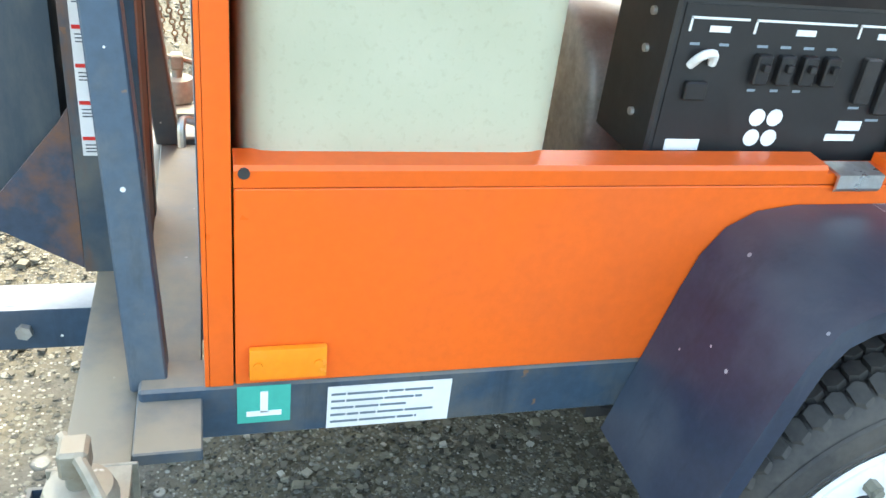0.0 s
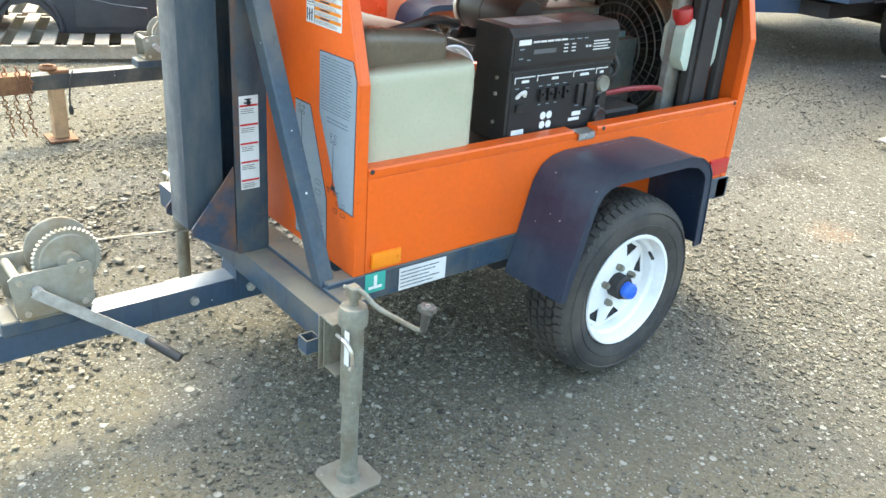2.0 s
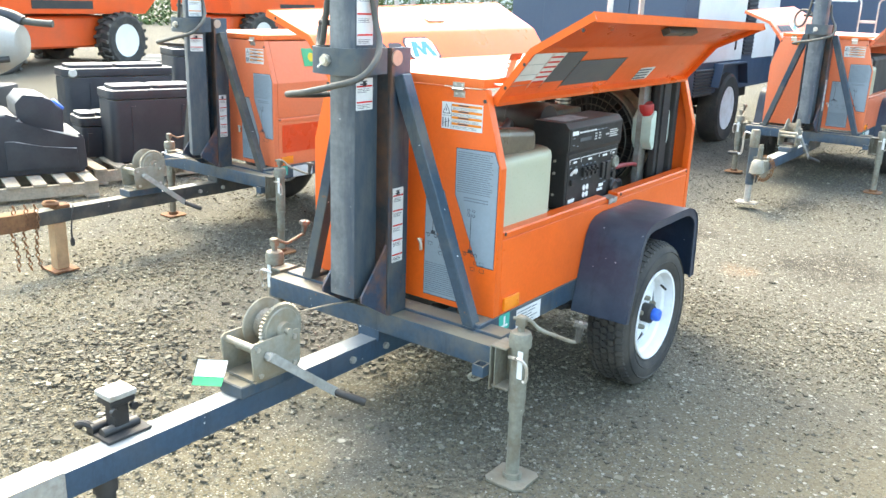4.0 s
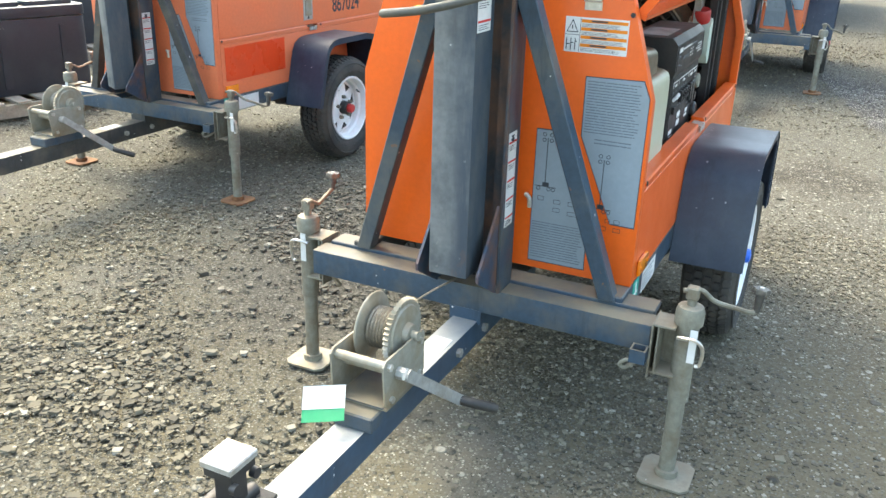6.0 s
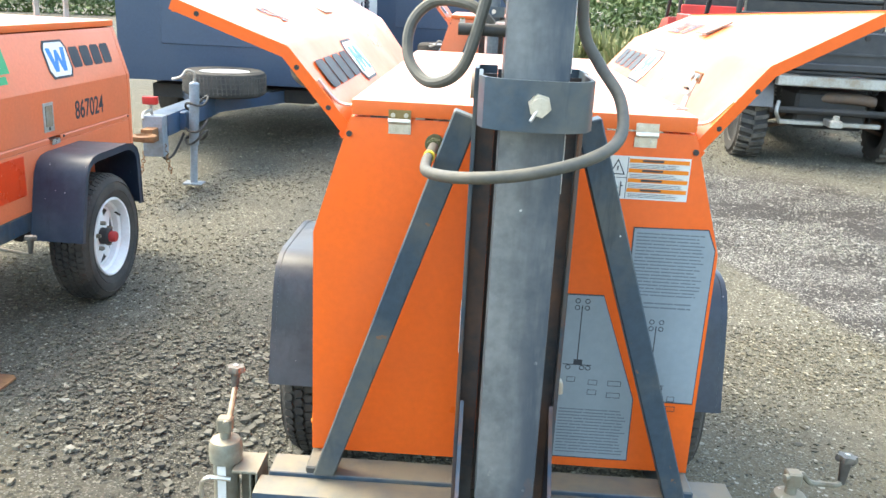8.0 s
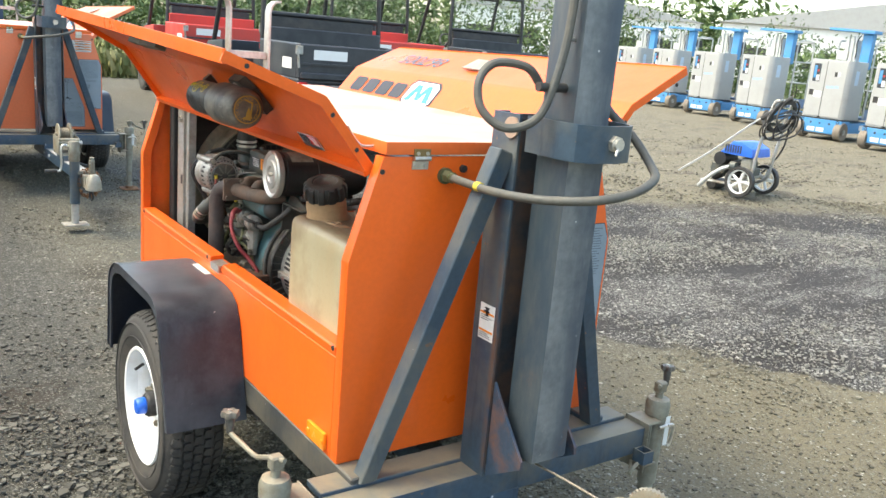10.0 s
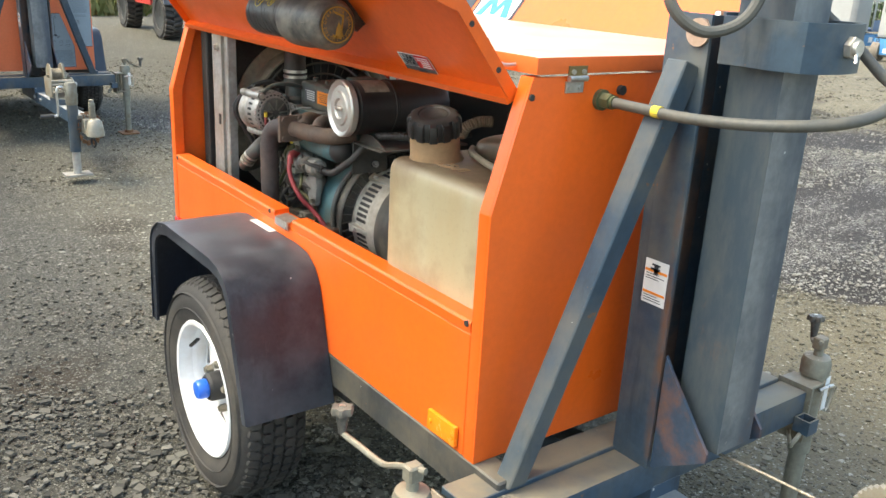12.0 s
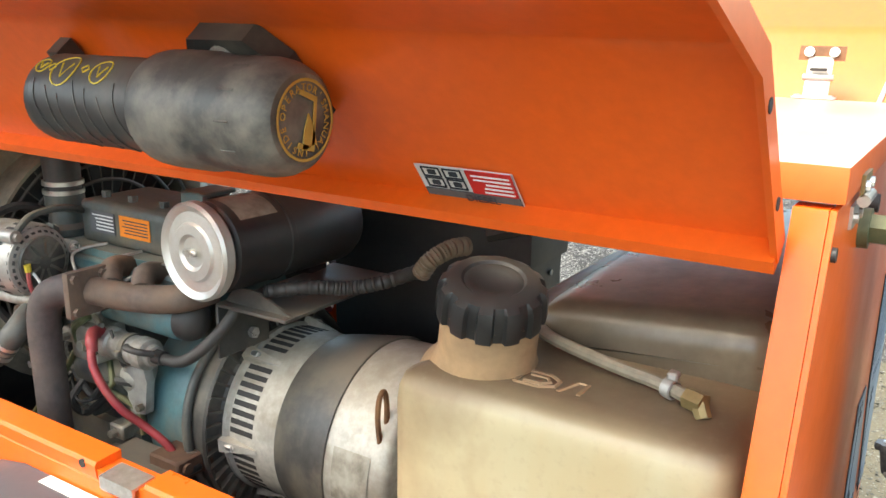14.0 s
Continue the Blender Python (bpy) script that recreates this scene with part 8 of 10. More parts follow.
            if s > 0:
                # A rectangle of redder colour on the lower side panel.
                q = bmesh.new()
                box(q, 0.4495, 0.4507, 0.07, 0.60, 0.60, 0.785, 0.0004)
                part("redder_patch", q, M["patch_red"], cab, "redder orange rectangle on the side panel")
            q = bmesh.new()
            box(q, min(s * 0.451, s * 0.455), max(s * 0.451, s * 0.455), 0.818, 0.878, 0.885, 0.985, 0.004)
            part("latch_handle", q, M["winch"], lt, "grey folding handle")
            q = bmesh.new()
            rod(q, (s * 0.452, 0.848, 0.875), (s * 0.4535, 0.848, 0.875), 0.008, 12)
            part("keyhole", q, M["dark"], lt)
            sl = Vector((s * (CWT - CW), 0, CT - CN)).normalized()
            out = Vector((s * (CT - CN), 0, CW - CWT)).normalized()
            o = Vector((s * CW, 1.39 if s > 0 else 0.55, CN)) + sl * 0.135 + out * 0.001
            logo(dr, o, (0, s, 0), sl, out, 0.19, 1.12)
            text_mesh("867024", 0.132, plane_m((s * 0.4502, 1.27 if s > 0 else 0.7, 0.925), (0, s, 0), (0, 0, 1)), M["ink"], dr, "unit_number", 0.0006, 0.8, 0.0016)
            q = bmesh.new()
            o = Vector((s * CW, 0.30, CN)) + sl * 0.10 + out * 0.001
            slab(q, o, (0, 1, 0), sl, 0.30, 0.12, 0.0014 * s)
            gl2 = part("label", q, M["green_ink"], dr, "green and white dealer label")
            q = bmesh.new()
            slab(q, o + out * 0.0012, (0, 1, 0), sl, 0.13, 0.035, 0.0012 * s, 0.13, 0.055)
            slab(q, o + out * 0.0012, (0, 1, 0), sl, 0.09, 0.014, 0.0012 * s, 0.15, 0.025)
            part("print", q, M["white"], gl2)
            q = bmesh.new()
            lathe(q, [(0.03, 0.0), (0.03, 0.0025), (0.0, 0.0025)], o + Vector((0, 0.075, 0)) + sl * 0.06, out, 16)
            part("print", q, M["yellow_ink"], gl2)
            q = bmesh.new()
            slab(q, o, (0, 1, 0), sl, 0.18, 0.035, 0.0014 * s, 0.08, -0.045)
            part("label", q, M["green_ink"], dr, "small green label")
    return root


make_trailer(pose(0, 0, 0), True, True, "orange towable light tower with both gull-wing doors raised, on gravel", "light towers")

# ---- neighbours in the yard ----
def lift_to(x, y, rz=0.0):
    return pose(x, y, float(rise(y, x)), 0, 0, rz)


make_trailer(pose(-2.633, 1.339, 0, 0, 0, -1.2), False, False, "faded orange towable light tower with closed doors, beside another", "light towers", "ring")
make_trailer(lift_to(-0.03, 6.08, 0.7), True, False, "orange towable light tower with raised doors, further back in the yard", "light towers", "pipe")

M["navy"] = surf("navy_machine_paint", (0.035, 0.060, 0.105), 0.45, 0.0, (0.055, 0.075, 0.11), 0.6, 1.5, 40, 0.08, 0.0003)
M["machine_white"] = surf("white_machine_paint", (0.72, 0.72, 0.70), 0.4, 0.0, (0.60, 0.58, 0.53), 0.5, 1.8, 40, 0.03, 0.0003)
M["grey_cab"] = surf("grey_lift_cover", (0.34, 0.342, 0.335), 0.45, 0.0, (0.29, 0.285, 0.275), 0.5, 3.0, 40, 0.04, 0.0003)
M["lift_blue"] = surf("bright_blue_paint", (0.05, 0.225, 0.47), 0.42, 0.0, (0.12, 0.22, 0.34), 0.5, 4.0, 40, 0.08, 0.0003)
M["wood"] = surf("weathered_pallet_wood", (0.34, 0.29, 0.22), 0.8, 0.0, (0.20, 0.17, 0.13), 0.7, 6.0, 70, 0.2, 0.0008)
M["utv_black"] = surf("dusty_black_body_plastic", (0.022, 0.025, 0.032), 0.42, 0.0, (0.08, 0.08, 0.08), 0.5, 3.0, 60, 0.12, 0.0003)
M["utv_red"] = surf("red_body_plastic", (0.52, 0.045, 0.035), 0.38, 0.0, (0.35, 0.06, 0.05), 0.5, 3.0, 60, 0.08, 0.0003)
M["utv_fender"] = surf("faded_grey_plastic", (0.085, 0.090, 0.098), 0.5, 0.0, (0.15, 0.145, 0.13), 0.6, 4.0, 60, 0.12, 0.0004, up_dust_glare=(0.24, 0.23, 0.20), up_amt=0.5)
# Pale upward faces: dust, with the sky's glancing reflection put into the colour.
M["poly"] = surf("black_polyethylene", (0.016, 0.019, 0.026), 0.55, 0.0, (0.045, 0.046, 0.048), 0.6, 4.0, 60, 0.15, 0.0004, up_dust_glare=(0.38, 0.37, 0.34), up_amt=0.9)
M["cowl"] = surf("grey_white_cowl", (0.33, 0.33, 0.30), 0.5, 0.0, (0.33, 0.31, 0.26), 0.5, 3.0, 60, 0.05, 0.0003)
M["hi_orange"] = surf("lift_orange_paint", (0.72, 0.09, 0.015), 0.4, 0.0, (0.45, 0.09, 0.03), 0.4, 2.0, 60, 0.06, 0.0003)


def road_wheel(root, c, r, w, axis, rim_mat, knobs=0, name="wheel"):
    c = Vector(c)
    ax = Vector(axis)
    q = bmesh.new()
    lathe(q, [(r * 0.60, w * 0.42), (r * 0.64, w * 0.47), (r * 0.88, w * 0.5), (r * 0.97, w * 0.42), (r, w * 0.25), (r, -w * 0.25), (r * 0.97, -w * 0.42), (r * 0.88, -w * 0.5), (r * 0.64, -w * 0.47), (r * 0.60, -w * 0.42)], c, ax, 32, closed=True)
    u, v = frame_of(ax)
    lugs = bmesh.new()
    for k in range(knobs):
        a = 2 * math.pi * k / knobs
        for side in (-1, 1):
            aa = a + (math.pi / knobs if side > 0 else 0)
            o = u * math.cos(aa) + v * math.sin(aa)
            t = -u * math.sin(aa) + v * math.cos(aa)
            p = c + o * r * 1.01 + ax * side * w * 0.22
            vs = [lugs.verts.new(p + (t * (i * 0.75 + side * j * 0.55) * r * 0.075 + ax * j * w * 0.235) + o * h * r * 0.055) for i in (-1, 1) for j in (-1, 1) for h in (-1, 1)]
            for f in ((0, 1, 3, 2), (4, 6, 7, 5), (0, 4, 5, 1), (2, 3, 7, 6), (1, 5, 7, 3)):
                lugs.faces.new([vs[i] for i in f])
    tyre_first = bmesh.new()
    lathe(tyre_first, [(r * 0.60, w * 0.43), (r * 0.61, w * 0.435), (r * 0.55, w * 0.38), (r * 0.51, w * 0.24), (r * 0.20, w * 0.30), (r * 0.18, w * 0.42), (0.0, w * 0.44)], c, ax, 28)
    wh = part(name, tyre_first, rim_mat, root, "steel wheel with rubber tyre")
    part("tyre", q, M["tyre"], wh)
    if knobs:
        part("tread", lugs, M["tyre_dusty"], wh, "chunky dusty tread lugs", 28, "stuff")
    if rim_mat is M["rim"]:
        for k in range(8):
            a = 2 * math.pi * k / 8
            o = u * math.cos(a) + v * math.sin(a)
            q = bmesh.new()
            p = c + o * r * 0.39 + ax * w * 0.245
            rod(q, p, p + ax * w * 0.04, r * 0.085, 10)
            part("rim_hole", q, M["dark"], wh)
    return wh


def compressor(m, number, label):
    root = thing("compressor_trailer", m, label, "compressor", "compressors")
    W2, L2, z0, z1 = 1.05, 3.4, 0.62, 2.15
    q = bmesh.new()
    prism(q, [(-W2, z0), (W2, z0), (W2, z1 - 0.12), (W2 - 0.10, z1), (-W2 + 0.10, z1), (-W2, z1 - 0.12)], "y", 0.0, L2, 0.02)
    body = part("body", q, M["navy"], root, "navy sheet steel canopy")
    q = bmesh.new()
    box(q, -0.62, 0.42, -0.012, 0.0, z0 + 0.35, z1 - 0.16, 0.004)
    part("front_door", q, M["navy"], root, "framed navy front door")
    for x, z, w, h in ((-0.40, 1.62, 0.40, 0.30), (0.72, 1.70, 0.12, 0.34)):
        q = bmesh.new()
        slab(q, (x, -0.0125, z), (1, 0, 0), (0, 0, 1), w, h, 0.002)
        lb = part("label", q, M["white"], root, "white label")
        q = bmesh.new()
        bars(q, (x + 0.01, -0.0148, z + 0.01), (1, 0, 0), (0, 0, 1), w - 0.02, h - 0.02, 5, 0.4, 9, 0.001)
        part("print", q, M["ink_soft"], lb)
    for s in (-1, 1):
        for ya, yb in ((0.36, 1.98),):
            q = bmesh.new()
            prism(q, [(s * (W2 + 0.004), 0.98), (s * (W2 + 0.012), 0.98), (s * (W2 + 0.012), z1 - 0.13), (s * (W2 - 0.09), z1 + 0.006), (s * (W2 - 0.10), z1 + 0.004), (s * (W2 + 0.004), z1 - 0.13)], "y", ya, yb)
            dr = part("side_door", q, M["machine_white"], root, "white side door")
            q = bmesh.new()
            box(q, min(s * (W2 + 0.012), s * (W2 + 0.022)), max(s * (W2 + 0.012), s * (W2 + 0.022)), yb - 0.30, yb - 0.25, 1.10, 1.42, 0.004)
            part("handle", q, M["black"], dr, "black recessed handle")
        q = bmesh.new()
        for k in range(22):
            z = 1.05 + k * 0.045
            prism(q, [(s * (W2 + 0.002), z), (s * (W2 + 0.026), z - 0.014), (s * (W2 + 0.026), z + 0.008), (s * (W2 + 0.002), z + 0.022)], "y", 2.02, 2.38)
        part("louvre", q, M["utv_black"], root, "dark ventilation louvres")
        q = bmesh.new()
        box(q, min(s * (W2 + 0.004), s * (W2 + 0.010)), max(s * (W2 + 0.004), s * (W2 + 0.010)), 2.42, L2 - 0.02, 0.98, z1 - 0.14, 0.002)
        part("side_door", q, M["machine_white"], root, "white side door")
        q = bmesh.new()
        for k in range(9):
            z = 0.62 + k * 0.034
            prism(q, [(s * (W2 + 0.002), z), (s * (W2 + 0.018), z - 0.008), (s * (W2 + 0.018), z + 0.006), (s * (W2 + 0.002), z + 0.014)], "y", 0.45, 1.05)
        part("louvre", q, M["utv_black"], root, "low ventilation louvres")
        text_mesh(number, 0.15, plane_m((s * (W2 + 0.003), 0.165 if s > 0 else 0.30, 1.18), (0, s, 0), (0, 0, 1)), M["white"], body, "unit_number", 0.001, 0.62)
        q = bmesh.new()
        prism(q, lip_loop([(0.98, 0.70), (1.08, 0.96), (1.95, 0.96), (2.08, 0.70)], 0.02), "x", min(s * 0.84, s * 1.16), max(s * 0.84, s * 1.16))
        part("fender", q, M["navy"], root, "folded navy mudguard")
        road_wheel(root, (s * 0.99, 1.55, 0.42), 0.42, 0.26, (s, 0, 0), M["rim"])
    q = bmesh.new()
    box(q, -0.085, 0.085, -1.92, 0.45, 0.42, 0.58, 0.012, 2)
    beam = part("drawbar", q, M["drawbar"], root, "dark blue box section drawbar")
    for s in (-1, 1):
        q = bmesh.new()
        prism(q, [(s * 0.62, 0.45), (s * 0.50, 0.45), (s * 0.075, -0.55), (s * 0.085, -0.72)], "z", 0.44, 0.56, 0.006)
        part("brace_arm", q, M["drawbar"], beam)
    q = bmesh.new()
    rod(q, (-0.9, 1.52, 0.36), (0.9, 1.52, 0.36), 0.05, 12)
    box(q, -0.8, 0.8, 0.2, 3.2, 0.44, 0.57)
    part("axle", q, M["dark"], root, "dark axle and subframe")
    q = bmesh.new()
    box(q, -0.075, 0.075, -2.02, -1.90, 0.28, 0.58, 0.012, 2)
    for k in range(3):
        rod(q, (-0.078, -1.96, 0.34 + 0.08 * k), (0.078, -1.96, 0.34 + 0.08 * k), 0.014, 8)
    hitch = part("hitch", q, M["jackblue"], root, "scuffed pale blue hitch channel")
    q = bmesh.new()
    box(q, -0.045, 0.045, -2.14, -2.01, 0.40, 0.50, 0.012, 2)
    lathe(q, [(0.060, -0.022), (0.092, -0.016), (0.096, 0.0), (0.092, 0.016), (0.060, 0.022), (0.044, 0.0)], (0, -2.20, 0.45), (0, 0, 1), 24, closed=True)
    part("tow_eye", q, M["rust"], hitch, "rusty lunette towing eye")
    q = bmesh.new()
    rod(q, (-0.03, -1.93, 0.56), (-0.03, -1.95, 0.66), 0.012, 8)
    sweep(q, [(-0.03, -1.95, 0.62), (-0.06, -2.02, 0.60), (-0.05, -2.06, 0.56)], 0.010, 8)
    lever = part("brake_lever", q, M["galv"], hitch, "dull steel lever")
    q = bmesh.new()
    box(q, -0.085, 0.025, -1.975, -1.925, 0.655, 0.715, 0.016, 2)
    part("knob", q, M["red_cap"], lever, "red plastic knob")
    for s in (-1, 1):
        for k in range(8):
            q = bmesh.new()
            c = Vector((s * (0.07 + 0.004 * k), -1.98 + 0.006 * k * s, 0.36 - 0.030 * k))
            lathe(q, [(0.013, -0.0035), (0.018, 0.0), (0.013, 0.0035), (0.0105, 0.0)], c, (1, 0, 0) if k % 2 else (0, 1, 0), 10, closed=True)
            part("chain_link", q, M["rust"], hitch)
    # screw jack set at a slant beside the drawbar
    tilt = Vector((0.055, -0.05, 1.0)).normalized()
    foot = Vector((0.165, -1.62, 0.012))
    q = bmesh.new()
    lathe(q, [(0.0, 0.0), (0.028, 0.0), (0.028, 0.30), (0.038, 0.31), (0.038, 0.78), (0.030, 0.79), (0.0, 0.80)], foot, tilt, 18)
    jk = part("jack", q, M["jackblue"], root, "pale blue-grey screw jack standing at a slant")
    q = bmesh.new()
    box(q, foot.x - 0.075, foot.x + 0.075, foot.y - 0.06, foot.y + 0.06, 0.0, 0.012, 0.004)
    part("foot", q, M["jackblue"], jk)
    q = bmesh.new()
    top = foot + tilt * 0.79
    sweep(q, [top, top + Vector((0.0, 0.0, 0.07)), top + Vector((-0.05, -0.02, 0.09)), top + Vector((-0.09, -0.03, 0.04)), top + Vector((-0.16, -0.03, 0.02))], 0.012, 8)
    part("crank", q, M["galv"], jk, "bent steel crank")
    q = bmesh.new()
    box(q, 0.075, 0.135, -1.66, -1.54, 0.43, 0.57, 0.01)
    part("jack_bracket", q, M["drawbar"], jk)
    for k, z in enumerate((0.63, 0.44, 0.36)):
        c = foot + tilt * z
        q = bmesh.new()
        sweep(q, [c + Vector((math.cos(a) * 0.085 + 0.02, math.sin(a) * 0.075, 0.03 * math.sin(2 * a + k) + 0.035 * math.cos(a))) for a in (2 * math.pi * i / 10 for i in range(11))], 0.009, 7)
        part("cable_loop", q, M["rubber"], jk, "black cable looped round the jack")
    q = bmesh.new()
    sweep(q, [(0.10, -1.62, 0.40), (0.06, -1.75, 0.26), (0.03, -1.86, 0.24), (0.0, -1.92, 0.34), (-0.05, -1.95, 0.50)], 0.010, 8)
    part("breakaway_cable", q, M["rubber"], root, "hanging black cable")
    spare = road_wheel(root, (0.15, -0.62, 0.70), 0.36, 0.22, (0, 0, 1), M["rim"], 0, "spare_wheel")
    q = bmesh.new()
    for z in (0.64, 0.68, 0.72, 0.76):
        lathe(q, [(0.352, -0.004), (0.3605, -0.003), (0.3605, 0.003), (0.352, 0.004)], (0.15, -0.62, z), (0, 0, 1), 40, closed=True)
    for k in range(60):
        a = 2 * math.pi * k / 60
        p = Vector((0.15 + math.cos(a) * 0.3565, -0.62 + math.sin(a) * 0.3565, 0.70))
        rod(q, p + Vector((0, 0, -0.075)), p + Vector((0.010 * math.sin(a), -0.010 * math.cos(a), 0.075)), 0.0065, 5)
    part("tread", q, M["tyre_dusty"], spare, "dusty tread blocks", 28, "stuff")
    q = bmesh.new()
    box(q, 0.05, 0.25, -0.75, -0.45, 0.57, 0.60)
    part("spare_bracket", q, M["navy"], root)
    return root


M["drawbar"] = surf("navy_drawbar_paint", (0.035, 0.075, 0.140), 0.42, 0.0, (0.07, 0.085, 0.11), 0.6, 5.0, 50, 0.12, 0.0003, up_dust_glare=(0.16, 0.18, 0.20), up_amt=0.5)
comp = compressor(lift_to(-2.52, 6.3, 1.0), "867630", "large navy and white towable compressor with spare wheel")
compressor(lift_to(-0.75, 10.6, -2.0), "867630", "navy and white towable compressor standing behind another")


def utility_vehicle(m, paint, label, e=0.0):
    root = thing("utility_vehicle", m, label, "utility vehicle", "utility vehicles")
    q = bmesh.new()
    for args in ((-0.70, 0.70, -0.05, 0.0, 0.80, 1.12), (-0.70, -0.65, 0.0, 1.05, 0.80, 1.12), (0.65, 0.70, 0.0, 1.05, 0.80, 1.12), (-0.65, 0.65, 1.0, 1.05, 0.80, 1.25), (-0.70, 0.70, -0.05, 1.05, 0.76, 0.80)):
        box(q, *args, 0.012)
    bed = part("cargo_bed", q, paint, root, "dusty plastic cargo bed")
    q = bmesh.new()
    box(q, -0.72, 0.72, -0.07, -0.05, 0.93, 0.95)
    box(q, -0.68, 0.68, -0.085, -0.052, 0.80, 0.86, 0.01)
    part("tailgate_trim", q, M["utv_black"], bed)
    q = bmesh.new()
    box(q, -0.50, 0.55, -0.07, 0.05, 0.66, 0.75, 0.01)
    part("bumper", q, M["galv"], root, "galvanised rear bumper")
    q = bmesh.new()
    box(q, -0.05, 0.05, -0.16, 0.30, 0.34, 0.40, 0.008)
    box(q, -0.42, -0.05, 0.02, 0.08, 0.33, 0.37, 0.006)
    box(q, 0.05, 0.42, 0.02, 0.08, 0.33, 0.37, 0.006)
    rod(q, (0.0, -0.12, 0.40), (0.0, -0.12, 0.44), 0.026, 12)
    sweep(q, [(-0.42, 0.04, 0.36), (-0.46, 0.0, 0.44), (-0.44, 0.04, 0.52)], 0.016, 8)
    part("tow_hitch", q, M["galv"], root, "dull steel tow hitch and cross bar")
    q = bmesh.new()
    sweep(q, [(-0.24, 0.30, 0.52), (-0.10, 0.10, 0.56), (0.20, 0.04, 0.57), (0.34, 0.06, 0.55)], 0.045, 12)
    part("silencer", q, M["exhaust"], root, "brown exhaust silencer")
    q = bmesh.new()
    box(q, -0.30, 0.30, 0.05, 2.1 + e, 0.30, 0.62, 0.03)
    sweep(q, [(-0.5, 0.05, 0.45), (-0.2, -0.02, 0.46), (0.2, -0.02, 0.46), (0.5, 0.05, 0.45)], 0.03, 8)
    part("chassis", q, M["dark"], root, "dark chassis and axle")
    for s in (-1, 1):
        q = bmesh.new()
        box(q, s * 0.66 - 0.05, s * 0.66 + 0.05, -0.085, -0.05, 0.66, 0.77, 0.008)
        part("tail_light", q, M["red_lens"], root, "red tail lamp")
        q = bmesh.new()
        arch = [(0.36 + math.cos(radians(a)) * 0.40, 0.36 + math.sin(radians(a)) * 0.44) for a in range(165, 14, -12)]
        prism(q, lip_loop(arch, 0.02), "x", min(s * 0.50, s * 0.76), max(s * 0.50, s * 0.76))
        fd = part("fender", q, M["utv_fender"], root, "faded grey plastic mudguard", 60)
        q = bmesh.new()
        sweep(q, [(s * 0.76, y, z) for y, z in arch], 0.016, 8, 2)
        part("fender_lip", q, M["utv_fender"], fd, "", 60)
        q = bmesh.new()
        rod(q, (s * 0.70, -0.07, 0.90), (s * 0.72, -0.07, 1.10), 0.012, 8)
        box(q, s * 0.70 - 0.035, s * 0.70 + 0.035, -0.078, -0.050, 1.02, 1.10, 0.008)
        part("tailgate_latch", q, M["galv"], root, "bent steel tailgate latch")
        q = bmesh.new()
        sweep(q, [(s * 0.30, 0.30, 0.40), (s * 0.42, 0.33, 0.36), (s * 0.56, 0.36, 0.32)], 0.030, 10)
        sweep(q, [(s * 0.28, 0.12, 0.34), (s * 0.40, 0.20, 0.30), (s * 0.55, 0.34, 0.25)], 0.016, 8)
        part("suspension_arm", q, M["rusty_brown"], root, "dirty suspension arm")
        q = bmesh.new()
        for k in range(9):
            lathe(q, [(0.030, -0.006), (0.036, 0.0), (0.030, 0.006), (0.024, 0.0)], (s * 0.40, 0.26, 0.42 + 0.03 * k), (0, 0, 1), 14, closed=True)
        rod(q, (s * 0.40, 0.26, 0.36), (s * 0.40, 0.26, 0.72), 0.018, 10)
        part("shock_absorber", q, M["dark"], root, "dark coil-over shock absorber")
        q = bmesh.new()
        prism(q, [(0.74, 0.42), (1.55 + e, 0.42), (1.62 + e, 0.62), (1.55 + e, 0.66), (0.80, 0.66)], "x", min(s * 0.60, s * 0.74), max(s * 0.60, s * 0.74), 0.02)
        part("sill_panel", q, paint, root)
        q = bmesh.new()
        prism(q, [(1.60 + e, 0.50), (2.50 + e, 0.55), (2.55 + e, 0.85), (2.20 + e, 1.02), (1.62 + e, 1.06)], "x", min(s * 0.30, s * 0.74), max(s * 0.30, s * 0.74), 0.03)
        part("front_wing", q, paint, root, "moulded front wing")
        q = bmesh.new()
        sweep(q, [(s * 0.66, 1.06, 0.80), (s * 0.66, 1.08, 1.30), (s * 0.64, 1.12, 1.92), (s * 0.62, 1.22, 1.97), (s * 0.62, 1.75 + e, 1.97), (s * 0.63, 1.86 + e, 1.90), (s * 0.68, 2.12 + e, 1.10), (s * 0.68, 2.16 + e, 0.95)], 0.028, 8, 5)
        part("roll_cage", q, M["black"], root, "black tube roll cage")
        for y in (0.36, 2.36 + e):
            road_wheel(root, (s * 0.62, y, 0.315), 0.315, 0.25, (s, 0, 0), M["black"], 26)
    q = bmesh.new()
    for y, z in ((1.12, 1.92), (1.85 + e, 1.92), (1.10, 1.38)):
        rod(q, (-0.64, y, z), (0.64, y, z), 0.026, 10)
    part("cage_bar", q, M["black"], root)
    q = bmesh.new()
    box(q, -0.60, 0.60, 1.12, 1.55, 0.80, 0.94, 0.04, 2)
    box(q, -0.60, 0.60, 1.08, 1.20, 0.90, 1.36, 0.04, 2)
    part("seat", q, M["rubber"], root, "black bench seat")
    q = bmesh.new()
    prism(q, [(-0.62, 1.30), (0.62, 1.30), (0.60, 1.90), (-0.60, 1.90)], "y", 1.088, 1.094)
    part("rear_screen", q, M["glass"], root, "clear rear screen")
    q = bmesh.new()
    lathe(q, [(0.155, -0.012), (0.170, 0.0), (0.155, 0.012), (0.143, 0.0)], (-0.30, 1.76, 1.18), (0, -0.8, 0.6), 24, closed=True)
